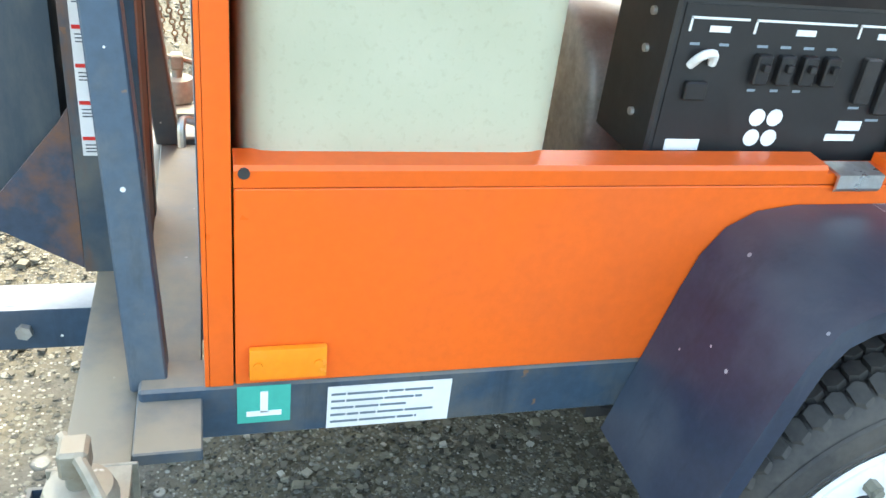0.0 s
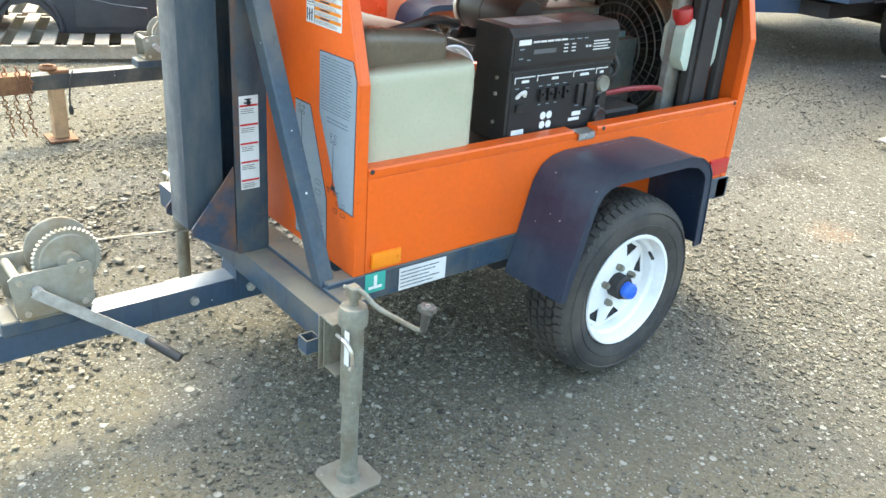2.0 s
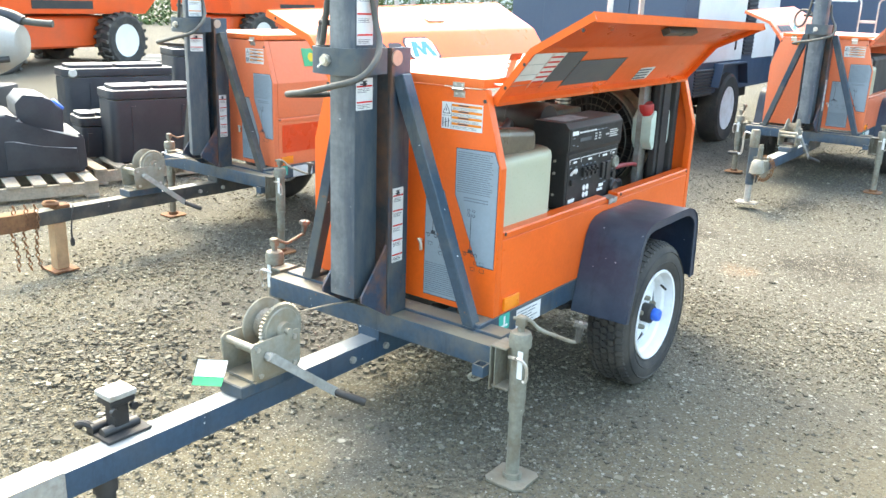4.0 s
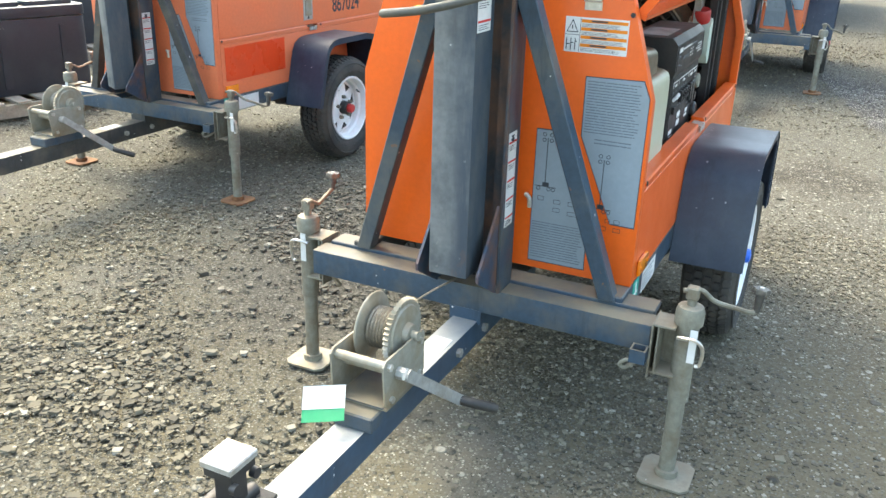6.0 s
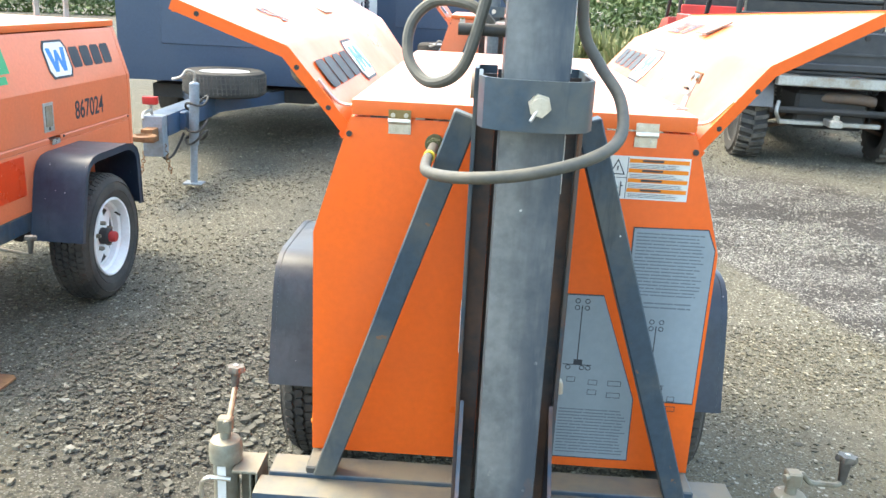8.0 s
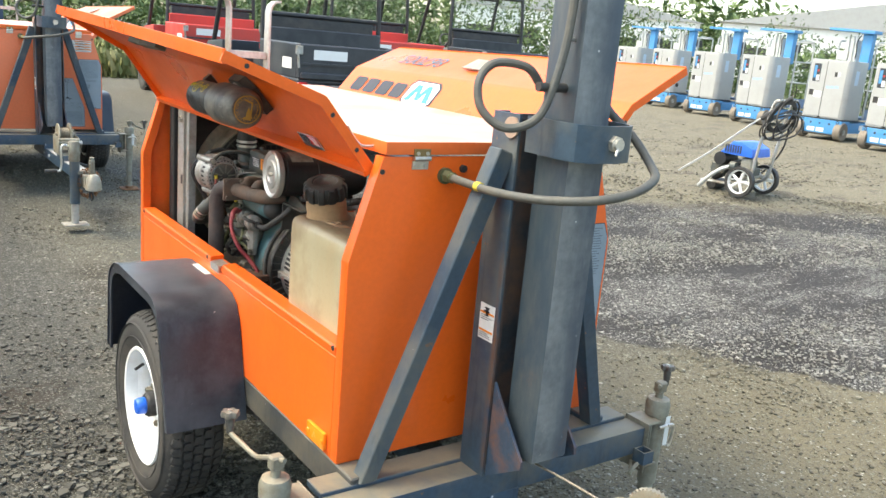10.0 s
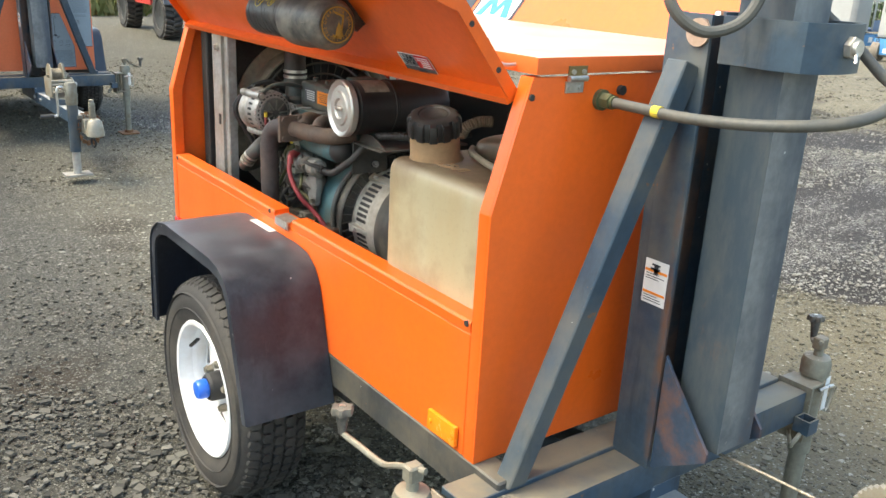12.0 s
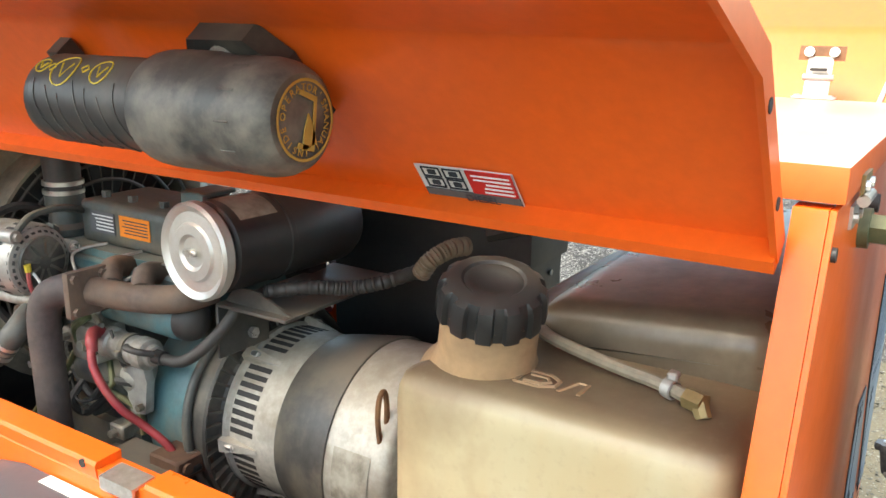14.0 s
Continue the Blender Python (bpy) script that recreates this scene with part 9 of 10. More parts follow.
    rod(q, (-0.30, 1.76, 1.18), (-0.30, 2.0, 1.0), 0.02, 8)
    part("steering_wheel", q, M["rubber"], root)
    q = bmesh.new()
    slab(q, (-0.7005, 0.12, 0.88), (0, -1, 0), (0, 0, 1), 0.24, 0.10, 0.002, -0.24)
    slab(q, (-0.55, -0.0515, 0.98), (1, 0, 0), (0, 0, 1), 0.34, 0.09, 0.002)
    part("label", q, M["white"], bed, "white label")
    return root


def glass_material():
    m, nt, bs = nodes_of("clear_glass")
    bs.inputs["Transmission Weight"].default_value = 1.0
    bs.inputs["Roughness"].default_value = 0.03
    bs.inputs["IOR"].default_value = 1.2
    bs.inputs["Base Color"].default_value = (0.85, 0.9, 0.9, 1)
    return m


M["glass"] = glass_material()
big = Matrix.Scale(1.15, 4)
utility_vehicle(lift_to(3.35, 6.65, -4) @ big, M["utv_black"], "black utility vehicle with a dusty cargo bed and clear rear screen", 0.6)
utility_vehicle(lift_to(3.9, 12.0, -3) @ big, M["utv_red"], "red utility vehicle parked in front of the black one")
utility_vehicle(lift_to(6.3, 10.6, -3) @ big, M["utv_red"], "red utility vehicle in a row")
utility_vehicle(lift_to(8.1, 9.6, -6) @ big, M["utv_black"], "black utility vehicle at the end of a row")


def mast_lift():
    root = thing("mast_lift", Matrix(), "grey and blue self-propelled vertical mast lift, parked in a row", "access lift", "row of mast lifts")
    def piece(name, mat, build, lab="", parent=None, smooth=40.0):
        q = bmesh.new()
        build(q)
        return part(name, q, M[mat], parent or root, lab, smooth)
    base = piece("base", "lift_blue", lambda q: (prism(q, [(-0.34, 0.13), (0.34, 0.13), (0.34, 0.30), (0.48, 0.36), (0.48, 0.43), (-0.48, 0.43), (-0.48, 0.36), (-0.34, 0.30)], "y", -0.02, 0.36, 0.012), box(q, -0.45, 0.45, 0.34, 1.62, 0.17, 0.40, 0.02, 2)), "blue drive base, scuffed and dusty")
    piece("bumper", "dark", lambda q: box(q, -0.35, 0.35, -0.035, 0.02, 0.095, 0.135, 0.008), "dark lower lip", base)
    for x in (-0.27, -0.06):
        piece("label", "white", lambda q: slab(q, (x, -0.0205, 0.165), (1, 0, 0), (0, 0, 1), 0.17, 0.085, 0.002), "white label", base)
    for x in (-0.20, 0.0, 0.22):
        piece("slot", "dark", lambda q: rod(q, (x, -0.026, 0.345), (x, -0.015, 0.345), 0.022, 12), "", base)
    for s in (-1, 1):
        piece("tie_down", "dark", lambda q: lathe(q, [(0.022, -0.008), (0.034, -0.008), (0.034, 0.008), (0.022, 0.008)], (s * 0.40, -0.022, 0.395), (0, 1, 0), 14, closed=True), "dark tie-down ring", base)
        piece("label", "white", lambda q: slab(q, (s * 0.4505, 0.85 if s > 0 else 1.03, 0.24), (0, s, 0), (0, 0, 1), 0.18, 0.11, 0.002), "white label", base)
        for y in (0.10, 1.42):
            wh = piece("wheel", "lift_tyre", lambda q: lathe(q, [(0.0, -0.070), (0.12, -0.072), (0.135, -0.080), (0.185, -0.076), (0.196, -0.055), (0.200, 0.0), (0.196, 0.055), (0.185, 0.076), (0.135, 0.080), (0.12, 0.072), (0.0, 0.070)], (s * 0.425, y, 0.20), (1, 0, 0), 28), "grey-brown solid tyre")
            piece("hub", "galv", lambda q: (rod(q, (s * 0.495, y, 0.20), (s * 0.512, y, 0.20), 0.062, 16), rod(q, (s * 0.512, y, 0.20), (s * 0.522, y, 0.20), 0.028, 6)), "", wh)
    piece("deck_plate", "dark", lambda q: box(q, -0.47, 0.47, 0.0, 0.78, 0.432, 0.452, 0.004), "dark gap under the cover")
    # cover with a chamfered corner, split in a narrow and a wide panel
    cov = piece("cover", "grey_cab", lambda q: prism(q, [(-0.47, 0.05), (-0.43, 0.005), (0.40, 0.005), (0.47, 0.09), (0.47, 0.70), (0.40, 0.74), (-0.40, 0.74), (-0.47, 0.70)], "z", 0.455, 1.70, 0.035), "moulded pale grey cover")
    for z0, z1, x0, x1 in ((0.49, 1.66, -0.42, -0.075), (0.49, 1.66, -0.065, 0.385)):
        piece("panel", "grey_cab", lambda q: box(q, x0, x1, -0.006, 0.008, z0, z1, 0.005), "grey cover panel", cov)
    piece("seam", "dark", lambda q: box(q, -0.074, -0.066, -0.004, 0.004, 0.48, 1.66), "", cov)
    piece("latch", "black", lambda q: box(q, -0.10, -0.03, -0.012, 0.006, 0.46, 0.49, 0.004), "", cov)
    ctl = piece("control_panel", "ink", lambda q: box(q, -0.36, -0.20, -0.012, 0.004, 1.22, 1.60, 0.004), "dark control panel", cov)
    piece("display", "lift_blue", lambda q: box(q, -0.345, -0.285, -0.016, -0.010, 1.30, 1.56, 0.003), "", ctl)
    piece("button", "red_cap", lambda q: rod(q, (-0.245, -0.012, 1.45), (-0.245, -0.022, 1.45), 0.022, 12), "red button", ctl)
    piece("label", "white", lambda q: slab(q, (-0.275, -0.0125, 1.24), (1, 0, 0), (0, 0, 1), 0.065, 0.12, 0.001), "", ctl)
    piece("inlet_recess", "dark", lambda q: box(q, -0.39, -0.28, -0.009, 0.004, 0.92, 1.05, 0.008), "dark square inlet", cov)
    piece("label", "white", lambda q: slab(q, (-0.27, -0.0065, 0.89), (1, 0, 0), (0, 0, 1), 0.17, 0.13, 0.002), "white label", cov)
    piece("vent", "dark", lambda q: box(q, 0.12, 0.19, -0.009, 0.004, 1.34, 1.45, 0.008), "small dark opening", cov)
    piece("label", "decal_white", lambda q: slab(q, (0.20, -0.0065, 1.36), (1, 0, 0), (0, 0, 1), 0.05, 0.09, 0.002), "", cov)
    for k in range(3):
        piece("logo_bar", "faded_blue", lambda q: slab(q, (-0.02 + 0.10 * k, -0.0065, 1.09 + 0.008 * k), (1, 0, 0), (0, 0, 1), 0.085, 0.055, 0.001), "faded pale blue mark", cov)
    piece("side_label", "decal_pale", lambda q: slab(q, (0.4705, 0.22, 1.20), (0, 1, 0), (0, 0, 1), 0.15, 0.30, 0.002), "pale blue label", cov)
    # folded mast, its blue head and the cage over the rear of the base
    mast = piece("mast", "lift_mast", lambda q: box(q, -0.17, 0.13, 0.76, 0.93, 0.42, 2.16, 0.012), "pale telescopic mast")
    for x, w in ((-0.14, 0.07), (-0.03, 0.07), (0.07, 0.05)):
        piece("mast_section", "lift_rail", lambda q: box(q, x, x + w, 0.72, 0.765, 0.60, 2.24, 0.008), "", mast)
    head = piece("platform_arm", "lift_blue", lambda q: (box(q, 0.20, 0.42, 0.74, 0.90, 1.55, 2.30, 0.012), prism(q, [(0.20, 2.30), (0.50, 2.30), (0.50, 2.37), (-0.52, 2.40), (-0.52, 2.34), (0.20, 2.33)], "y", 0.62, 0.96, 0.008)), "blue mast head and cross arm")
    piece("head_box", "lift_rail", lambda q: box(q, -0.30, -0.05, 0.70, 0.80, 1.72, 1.92, 0.02, 2), "pale box on the mast", head)
    piece("cable", "rubber", lambda q: sweep(q, [(0.16, 0.74, 2.26), (0.12, 0.68, 2.10), (0.14, 0.70, 1.90), (0.10, 0.74, 1.74)], 0.012, 8), "black cable", head)
    cage = piece("platform", "lift_navy", lambda q: box(q, -0.42, 0.42, 0.96, 1.66, 0.46, 0.52, 0.01), "grey-blue cage floor")
    for x in (-0.42, 0.42):
        for y in (0.98, 1.64):
            piece("cage_post", "lift_rail", lambda q: rod(q, (x, y, 0.50), (x, y, 2.10), 0.020, 8), "", cage)
    for z in (1.10, 1.62):
        piece("cage_rail", "lift_rail", lambda q: sweep(q, [(-0.42, 0.98, z), (-0.42, 1.64, z), (0.42, 1.64, z), (0.42, 0.98, z)], 0.017, 8, 1, False), "pale tubular cage rail", cage)
    for x in (-0.42, 0.42):
        piece("cage_hoop", "lift_rail", lambda q: sweep(q, [(x, 0.98, 1.95), (x, 1.00, 2.09), (x, 1.08, 2.14), (x, 1.54, 2.14), (x, 1.62, 2.09), (x, 1.64, 1.95)], 0.021, 8), "pale bent top hoop", cage)
    piece("cage_rail", "lift_rail", lambda q: rod(q, (-0.42, 1.60, 2.12), (0.42, 1.60, 2.12), 0.019, 8), "", cage)
    for x in (-0.425, 0.425):
        piece("screen", "glass", lambda q: slab(q, (x, 1.0, 1.12), (0, 1, 0), (0, 0, 1), 0.62, 0.49, 0.003), "clear cage screen", cage)
        piece("toe_board", "lift_navy", lambda q: box(q, x - 0.006, x + 0.006, 0.98, 1.64, 0.52, 0.70), "grey-blue toe board", cage)
    for k in range(3):
        piece("lead", "rubber", lambda q: sweep(q, [(0.30, 1.12 + 0.13 * k, 1.10), (0.33, 1.10 + 0.13 * k, 0.90), (0.30, 1.15 + 0.12 * k, 0.70), (0.34, 1.12 + 0.13 * k, 0.56)], 0.010, 6), "hanging black lead", cage)
    piece("control_box", "black", lambda q: box(q, -0.20, 0.06, 1.50, 1.62, 1.86, 2.06, 0.02, 2), "black platform control box", cage)
    return root


M["lift_tyre"] = surf("grey_brown_solid_tyre", (0.20, 0.17, 0.135), 0.8, 0.0, (0.12, 0.10, 0.08), 0.6, 8.0, 60, 0.15, 0.0004)
M["lift_rail"] = surf("pale_rail_paint", (0.42, 0.43, 0.42), 0.45, 0.2, (0.45, 0.44, 0.40), 0.4, 8.0, 60, 0.05, 0.0)
M["lift_mast"] = surf("pale_mast_aluminium", (0.55, 0.58, 0.60), 0.45, 0.2, (0.42, 0.43, 0.42), 0.5, 6.0, 60, 0.06, 0.0002)
M["lift_navy"] = surf("grey_blue_cage_paint", (0.13, 0.19, 0.30), 0.5, 0.0, (0.16, 0.18, 0.20), 0.5, 5.0, 50, 0.12, 0.0003)
M["faded_blue"] = surf("faded_blue_vinyl", (0.25, 0.38, 0.56), 0.6, 0.0, (0.36, 0.40, 0.45), 0.6, 9.0, 60, 0.05, 0.0)
M["decal_pale"] = surf("pale_blue_vinyl", (0.42, 0.52, 0.62), 0.6, 0.0, (0.45, 0.48, 0.50), 0.5, 6.0, 60, 0.04, 0.0)
ml = mast_lift()
ml.matrix_world = lift_to(15.35, 6.95, -90)
for x, y, a in ((16.0, 8.75, -87), (17.4, 11.6, -92), (18.0, 13.6, -88), (18.9, 15.9, -90), (19.8, 18.2, -87)):
    copy_thing(ml, lift_to(x, y, a))


def pressure_washer():
    root = thing("pressure_washer", lift_to(7.32, 4.36, -82) @ Matrix.Scale(1.12, 4), "blue petrol pressure washer on a wheeled grey frame", "pressure washer")
    for s in (-1, 1):
        q = bmesh.new()
        lathe(q, [(0.125, -0.03), (0.155, -0.03), (0.160, 0.0), (0.155, 0.03), (0.125, 0.03)], (0.10, s * 0.27, 0.16), (0, 1, 0), 28, closed=True)
        w = part("wheel", q, M["rubber"], root, "black tyre on a white spoked wheel")
        q = bmesh.new()
        lathe(q, [(0.112, -0.02), (0.128, -0.02), (0.128, 0.02), (0.112, 0.02)], (0.10, s * 0.27, 0.16), (0, 1, 0), 28, closed=True)
        for k in range(5):
            a = 2 * math.pi * k / 5
            rod(q, (0.10, s * 0.27, 0.16), (0.10 + math.cos(a) * 0.12, s * 0.27, 0.16 + math.sin(a) * 0.12), 0.016, 8)
        part("spokes", q, M["white"], w)
    q = bmesh.new()
    for s in (-1, 1):
        sweep(q, [(-0.38, s * 0.20, 0.10), (0.0, s * 0.20, 0.12), (0.16, s * 0.20, 0.20), (0.20, s * 0.20, 0.45), (0.28, s * 0.20, 0.95), (0.34, s * 0.19, 1.02)], 0.016, 8)
    rod(q, (0.34, -0.20, 1.02), (0.34, 0.20, 1.02), 0.016, 8)
    rod(q, (0.24, -0.20, 0.70), (0.24, 0.20, 0.70), 0.014, 8)
    part("frame", q, M["galv"], root, "grey tube frame")
    q = bmesh.new()
    box(q, -0.14, 0.08, -0.12, 0.12, 0.16, 0.36, 0.03, 2)
    rod(q, (-0.20, -0.20, 0.36), (-0.20, 0.06, 0.36), 0.070, 16)
    for k in range(6):
        box(q, -0.10, 0.06, -0.145, -0.115, 0.18 + 0.03 * k, 0.192 + 0.03 * k)
    rod(q, (-0.22, -0.05, 0.20), (-0.32, -0.05, 0.14), 0.05, 12)
    part("engine", q, M["black"], root, "black petrol engine")
    q = bmesh.new()
    box(q, 0.02, 0.14, -0.16, -0.04, 0.28, 0.40, 0.01)
    rod(q, (0.10, -0.20, 0.20), (0.10, 0.20, 0.20), 0.02, 10)
    part("pump", q, M["alu"], root, "aluminium pump")
    q = bmesh.new()
    prism(q, [(-0.22, 0.42), (0.16, 0.41), (0.14, 0.50), (0.02, 0.56), (-0.08, 0.56), (-0.14, 0.50)], "y", -0.20, 0.20, 0.02)
    part("fuel_tank", q, M["blue_cap"], root, "bright blue tank cover")
    q = bmesh.new()
    for k in range(4):
        r = 0.17 + 0.012 * k
        pts = [(0.30 + 0.05 * math.sin(a), r * math.cos(a) * 1.3, 0.86 + r * math.sin(a) * 0.8) for a in (2 * math.pi * i / 16 for i in range(17))]
        sweep(q, pts, 0.010, 6, 2)
    sweep(q, [(0.30, 0.2, 0.82), (0.2, 0.36, 0.5), (0.0, 0.36, 0.2), (-0.1, 0.2, 0.2)], 0.010, 6)
    part("hose", q, M["rubber"], root, "coiled black hose")
    rnd = random.Random(5)
    for k in range(6):
        q = bmesh.new()
        r0, ph = 0.17 + 0.035 * rnd.random(), rnd.uniform(0, 6.28)
        cx, cz, tl = 0.30 + rnd.uniform(-0.05, 0.06), 0.80 + rnd.uniform(-0.07, 0.08), rnd.uniform(-0.5, 0.5)
        sweep(q, [(cx + math.sin(a + ph) * 0.06 + tl * 0.1 * math.cos(a), r0 * 1.35 * math.cos(a), cz + r0 * (0.75 + 0.1 * math.sin(2 * a + ph)) * math.sin(a) + tl * 0.08 * math.cos(a)) for a in (2 * math.pi * i / 12 for i in range(13))], 0.009, 6, 3)
        part("hose_coil", q, M["rubber"], root, "loose black hose coil", 60)
    q = bmesh.new()
    sweep(q, [(-0.05, -0.20, 0.30), (-0.16, -0.25, 0.24), (-0.28, -0.27, 0.13), (-0.36, -0.27, 0.04)], 0.022, 10)
    part("support_leg", q, M["lift_rail"], root, "pale bent support foot", 60)
    q = bmesh.new()
    rod(q, (-0.30, -0.12, 0.06), (-0.30, 0.12, 0.06), 0.055, 14)
    part("front_foot", q, M["rubber"], root, "black rubber foot")
    q = bmesh.new()
    for k in range(7):
        box(q, -0.155 + 0.028 * k, -0.140 + 0.028 * k, -0.205, -0.19, 0.44, 0.52)
    part("tank_grille", q, M["ink"], root, "dark slots in the tank cover")
    q = bmesh.new()
    box(q, -0.30, -0.14, -0.18, 0.10, 0.20, 0.30, 0.02, 2)
    rod(q, (-0.06, -0.20, 0.30), (0.0, -0.20, 0.30), 0.05, 14)
    box(q, 0.05, 0.15, -0.18, 0.05, 0.22, 0.30, 0.01)
    part("recoil_housing", q, M["cast"], root, "grimy engine castings")
    q = bmesh.new()
    sweep(q, [(0.36, -0.10, 0.98), (0.10, -0.16, 0.78), (-0.30, -0.22, 0.42), (-0.62, -0.28, 0.16)], 0.010, 8, 3)
    lance = part("lance", q, M["lift_rail"], root, "pale spray lance")
    q = bmesh.new()
    rod(q, (0.42, -0.10, 1.06), (0.16, -0.15, 0.82), 0.026, 10)
    part("gun", q, M["rubber"], lance, "black trigger gun")
    return root


pressure_washer()


def pallet(m):
    root = thing("pallet", m, "weathered grey wooden pallet on the gravel", "pallet", "pallets")
    for k in range(7):
        q = bmesh.new()
        box(q, -0.60, 0.60, -0.60 + k * 0.188, -0.60 + k * 0.188 + 0.10, 0.115, 0.135, 0.002)
        part("deck_board", q, M["wood"], root)
    for x in (-0.58, -0.02, 0.54):
        q = bmesh.new()
        box(q, x, x + 0.04, -0.60, 0.63, 0.02, 0.115, 0.002)
        part("stringer", q, M["wood"], root)
    for y in (-0.60, 0.53):
        q = bmesh.new()
        box(q, -0.60, 0.60, y, y + 0.10, 0.0, 0.02, 0.002)
        part("base_board", q, M["wood"], root)
    return root


p0 = pallet(pose(-4.979, 2.2, 0, 0, 0, -16))
for x, y, a in ((-6.1, 2.8, -16), (-4.97, 0.87, -20), (-6.17, 1.25, -20), (-6.3, 4.2, -16)):
    copy_thing(p0, pose(x, y, 0, 0, 0, a))


def poly_tank(m, w, d, h, label, capped=False):
    root = thing("storage_tank", m, label, "tank", "black tanks on pallets")
    def rounded(q, w_, d_, r, z0, z1, bev):
        pts = []
        for cx, cy, a0 in ((w_ / 2 - r, d_ / 2 - r, 0), (-w_ / 2 + r, d_ / 2 - r, 90), (-w_ / 2 + r, -d_ / 2 + r, 180), (w_ / 2 - r, -d_ / 2 + r, 270)):
            for k in range(5):
                a = radians(a0 + 22.5 * k)
                pts.append((cx + math.cos(a) * r, cy + math.sin(a) * r))
        prism(q, pts, "z", z0, z1, bev)
    q = bmesh.new()
    rounded(q, w - 0.02, d - 0.02, 0.06, 0.0, h - 0.085, 0.012)
    shell = part("shell", q, M["poly"], root, "moulded black polyethylene shell", 50)
    q = bmesh.new()
    rounded(q, w, d, 0.07, h - 0.080, h, 0.022)
    part("rim", q, M["poly"], shell, "rounded top rim", 50)
    for x, wd in ((-w * 0.24, w * 0.40), (w * 0.20, w * 0.44)):
        q = bmesh.new()
        rounded(q, wd, d * 0.72, 0.05, h - 0.004, h + 0.034, 0.014)
        for v in q.verts:
            v.co.x += x
        part("lid", q, M["poly"], root, "raised dusty lid, painted paler on top", 50)
    if capped:
        q = bmesh.new()
        lathe(q, [(0.034, 0.0), (0.040, 0.004), (0.040, 0.030), (0.034, 0.036), (0.014, 0.036), (0.012, 0.028), (0.0, 0.028)], (-w / 2 + 0.09, -d / 2 + 0.004, h - 0.05), (-0.2, -1, 0.4), 18)
        part("filler_cap", q, M["cowl"], root, "pale round cap")
    for s in (-1, 1):
        q = bmesh.new()
        prism(q, [(s * w * 0.26 - 0.03, 0.05), (s * w * 0.26 + 0.03, 0.05), (s * w * 0.26 + 0.02, h - 0.14), (s * w * 0.26 - 0.02, h - 0.14)], "y", -d / 2 + 0.002, -d / 2 + 0.012)
        part("rib", q, M["poly"], shell)
    return root


poly_tank(pose(-4.785, 2.191, 0.137, 0, 0, 74), 0.86, 0.42, 0.63, "large black plastic tank standing on a pallet")
poly_tank(pose(-6.02, 2.615, 0.137, 0, 0, 74), 1.10, 0.42, 0.71, "black plastic tank on a pallet behind another", True)
poly_tank(pose(-5.238, 1.886, 0.137, 0, 0, 74), 0.36, 0.40, 0.36, "low black plastic box on a pallet")
poly_tank(pose(-6.321, 4.089, 0.137, 0, 0, 74), 1.1, 0.5, 0.85, "black plastic tank at the back of the pallets")


def moulded_carrier():
    root = thing("battery_carrier", pose(-5.05, 0.90, 0.137, 0, 0, 70) @ Matrix.Scale(0.95, 4), "black moulded plastic machine housing with a blue cap, on a pallet", "housing")
    q = bmesh.new()
    prism(q, [(-0.95, 0.0), (-0.60, 0.0), (-0.56, 0.16), (-0.46, 0.25), (-0.34, 0.28), (-0.22, 0.25), (-0.14, 0.16), (-0.12, 0.0), (0.62, 0.0), (0.66, 0.06), (0.65, 0.30), (0.62, 0.34), (0.30, 0.36), (0.20, 0.40), (0.14, 0.50), (0.06, 0.53), (-0.30, 0.53), (-0.95, 0.50)], "y", -0.34, 0.34, 0.035)
    body = part("housing", q, M["poly"], root, "moulded black housing", 50)
    for s in (-1, 1):
        q = bmesh.new()
        y = s * 0.34
        arch = [(-0.34 + math.cos(radians(a)) * 0.25, 0.02 + math.sin(radians(a)) * 0.30) for a in range(0, 181, 15)]
        sweep(q, [(x, y, z) for x, z in arch], 0.024, 8, 2)
        part("wheel_arch", q, M["poly"], body, "rounded moulded arch", 60)
        q = bmesh.new()
        prism(q, [(0.02, 0.05), (0.58, 0.05), (0.58, 0.22), (0.30, 0.24), (0.10, 0.30), (0.02, 0.30)], "y", min(y, y + s * 0.018), max(y, y + s * 0.018), 0.008)
        part("side_panel", q, M["poly"], body, "raised side panel")
    q = bmesh.new()
    prism(q, [(0.14, 0.30), (0.50, 0.30), (0.51, 0.54), (0.42, 0.62), (0.36, 0.66), (0.20, 0.68), (0.13, 0.60)], "y", -0.27, 0.30, 0.035)
    part("box_top", q, M["poly"], root, "moulded tank with a bevelled shoulder", 50)
    q = bmesh.new()
    d = Vector((0.7, -0.1, 0.72)).normalized()
    lathe(q, [(0.0, 0.0), (0.058, 0.0), (0.062, 0.006), (0.062, 0.030), (0.054, 0.040), (0.0, 0.042)], Vector((0.46, -0.19, 0.56)), d, 22)
    part("cap", q, M["blue_cap"], root, "blue filler cap", 40)
    return root


moulded_carrier()


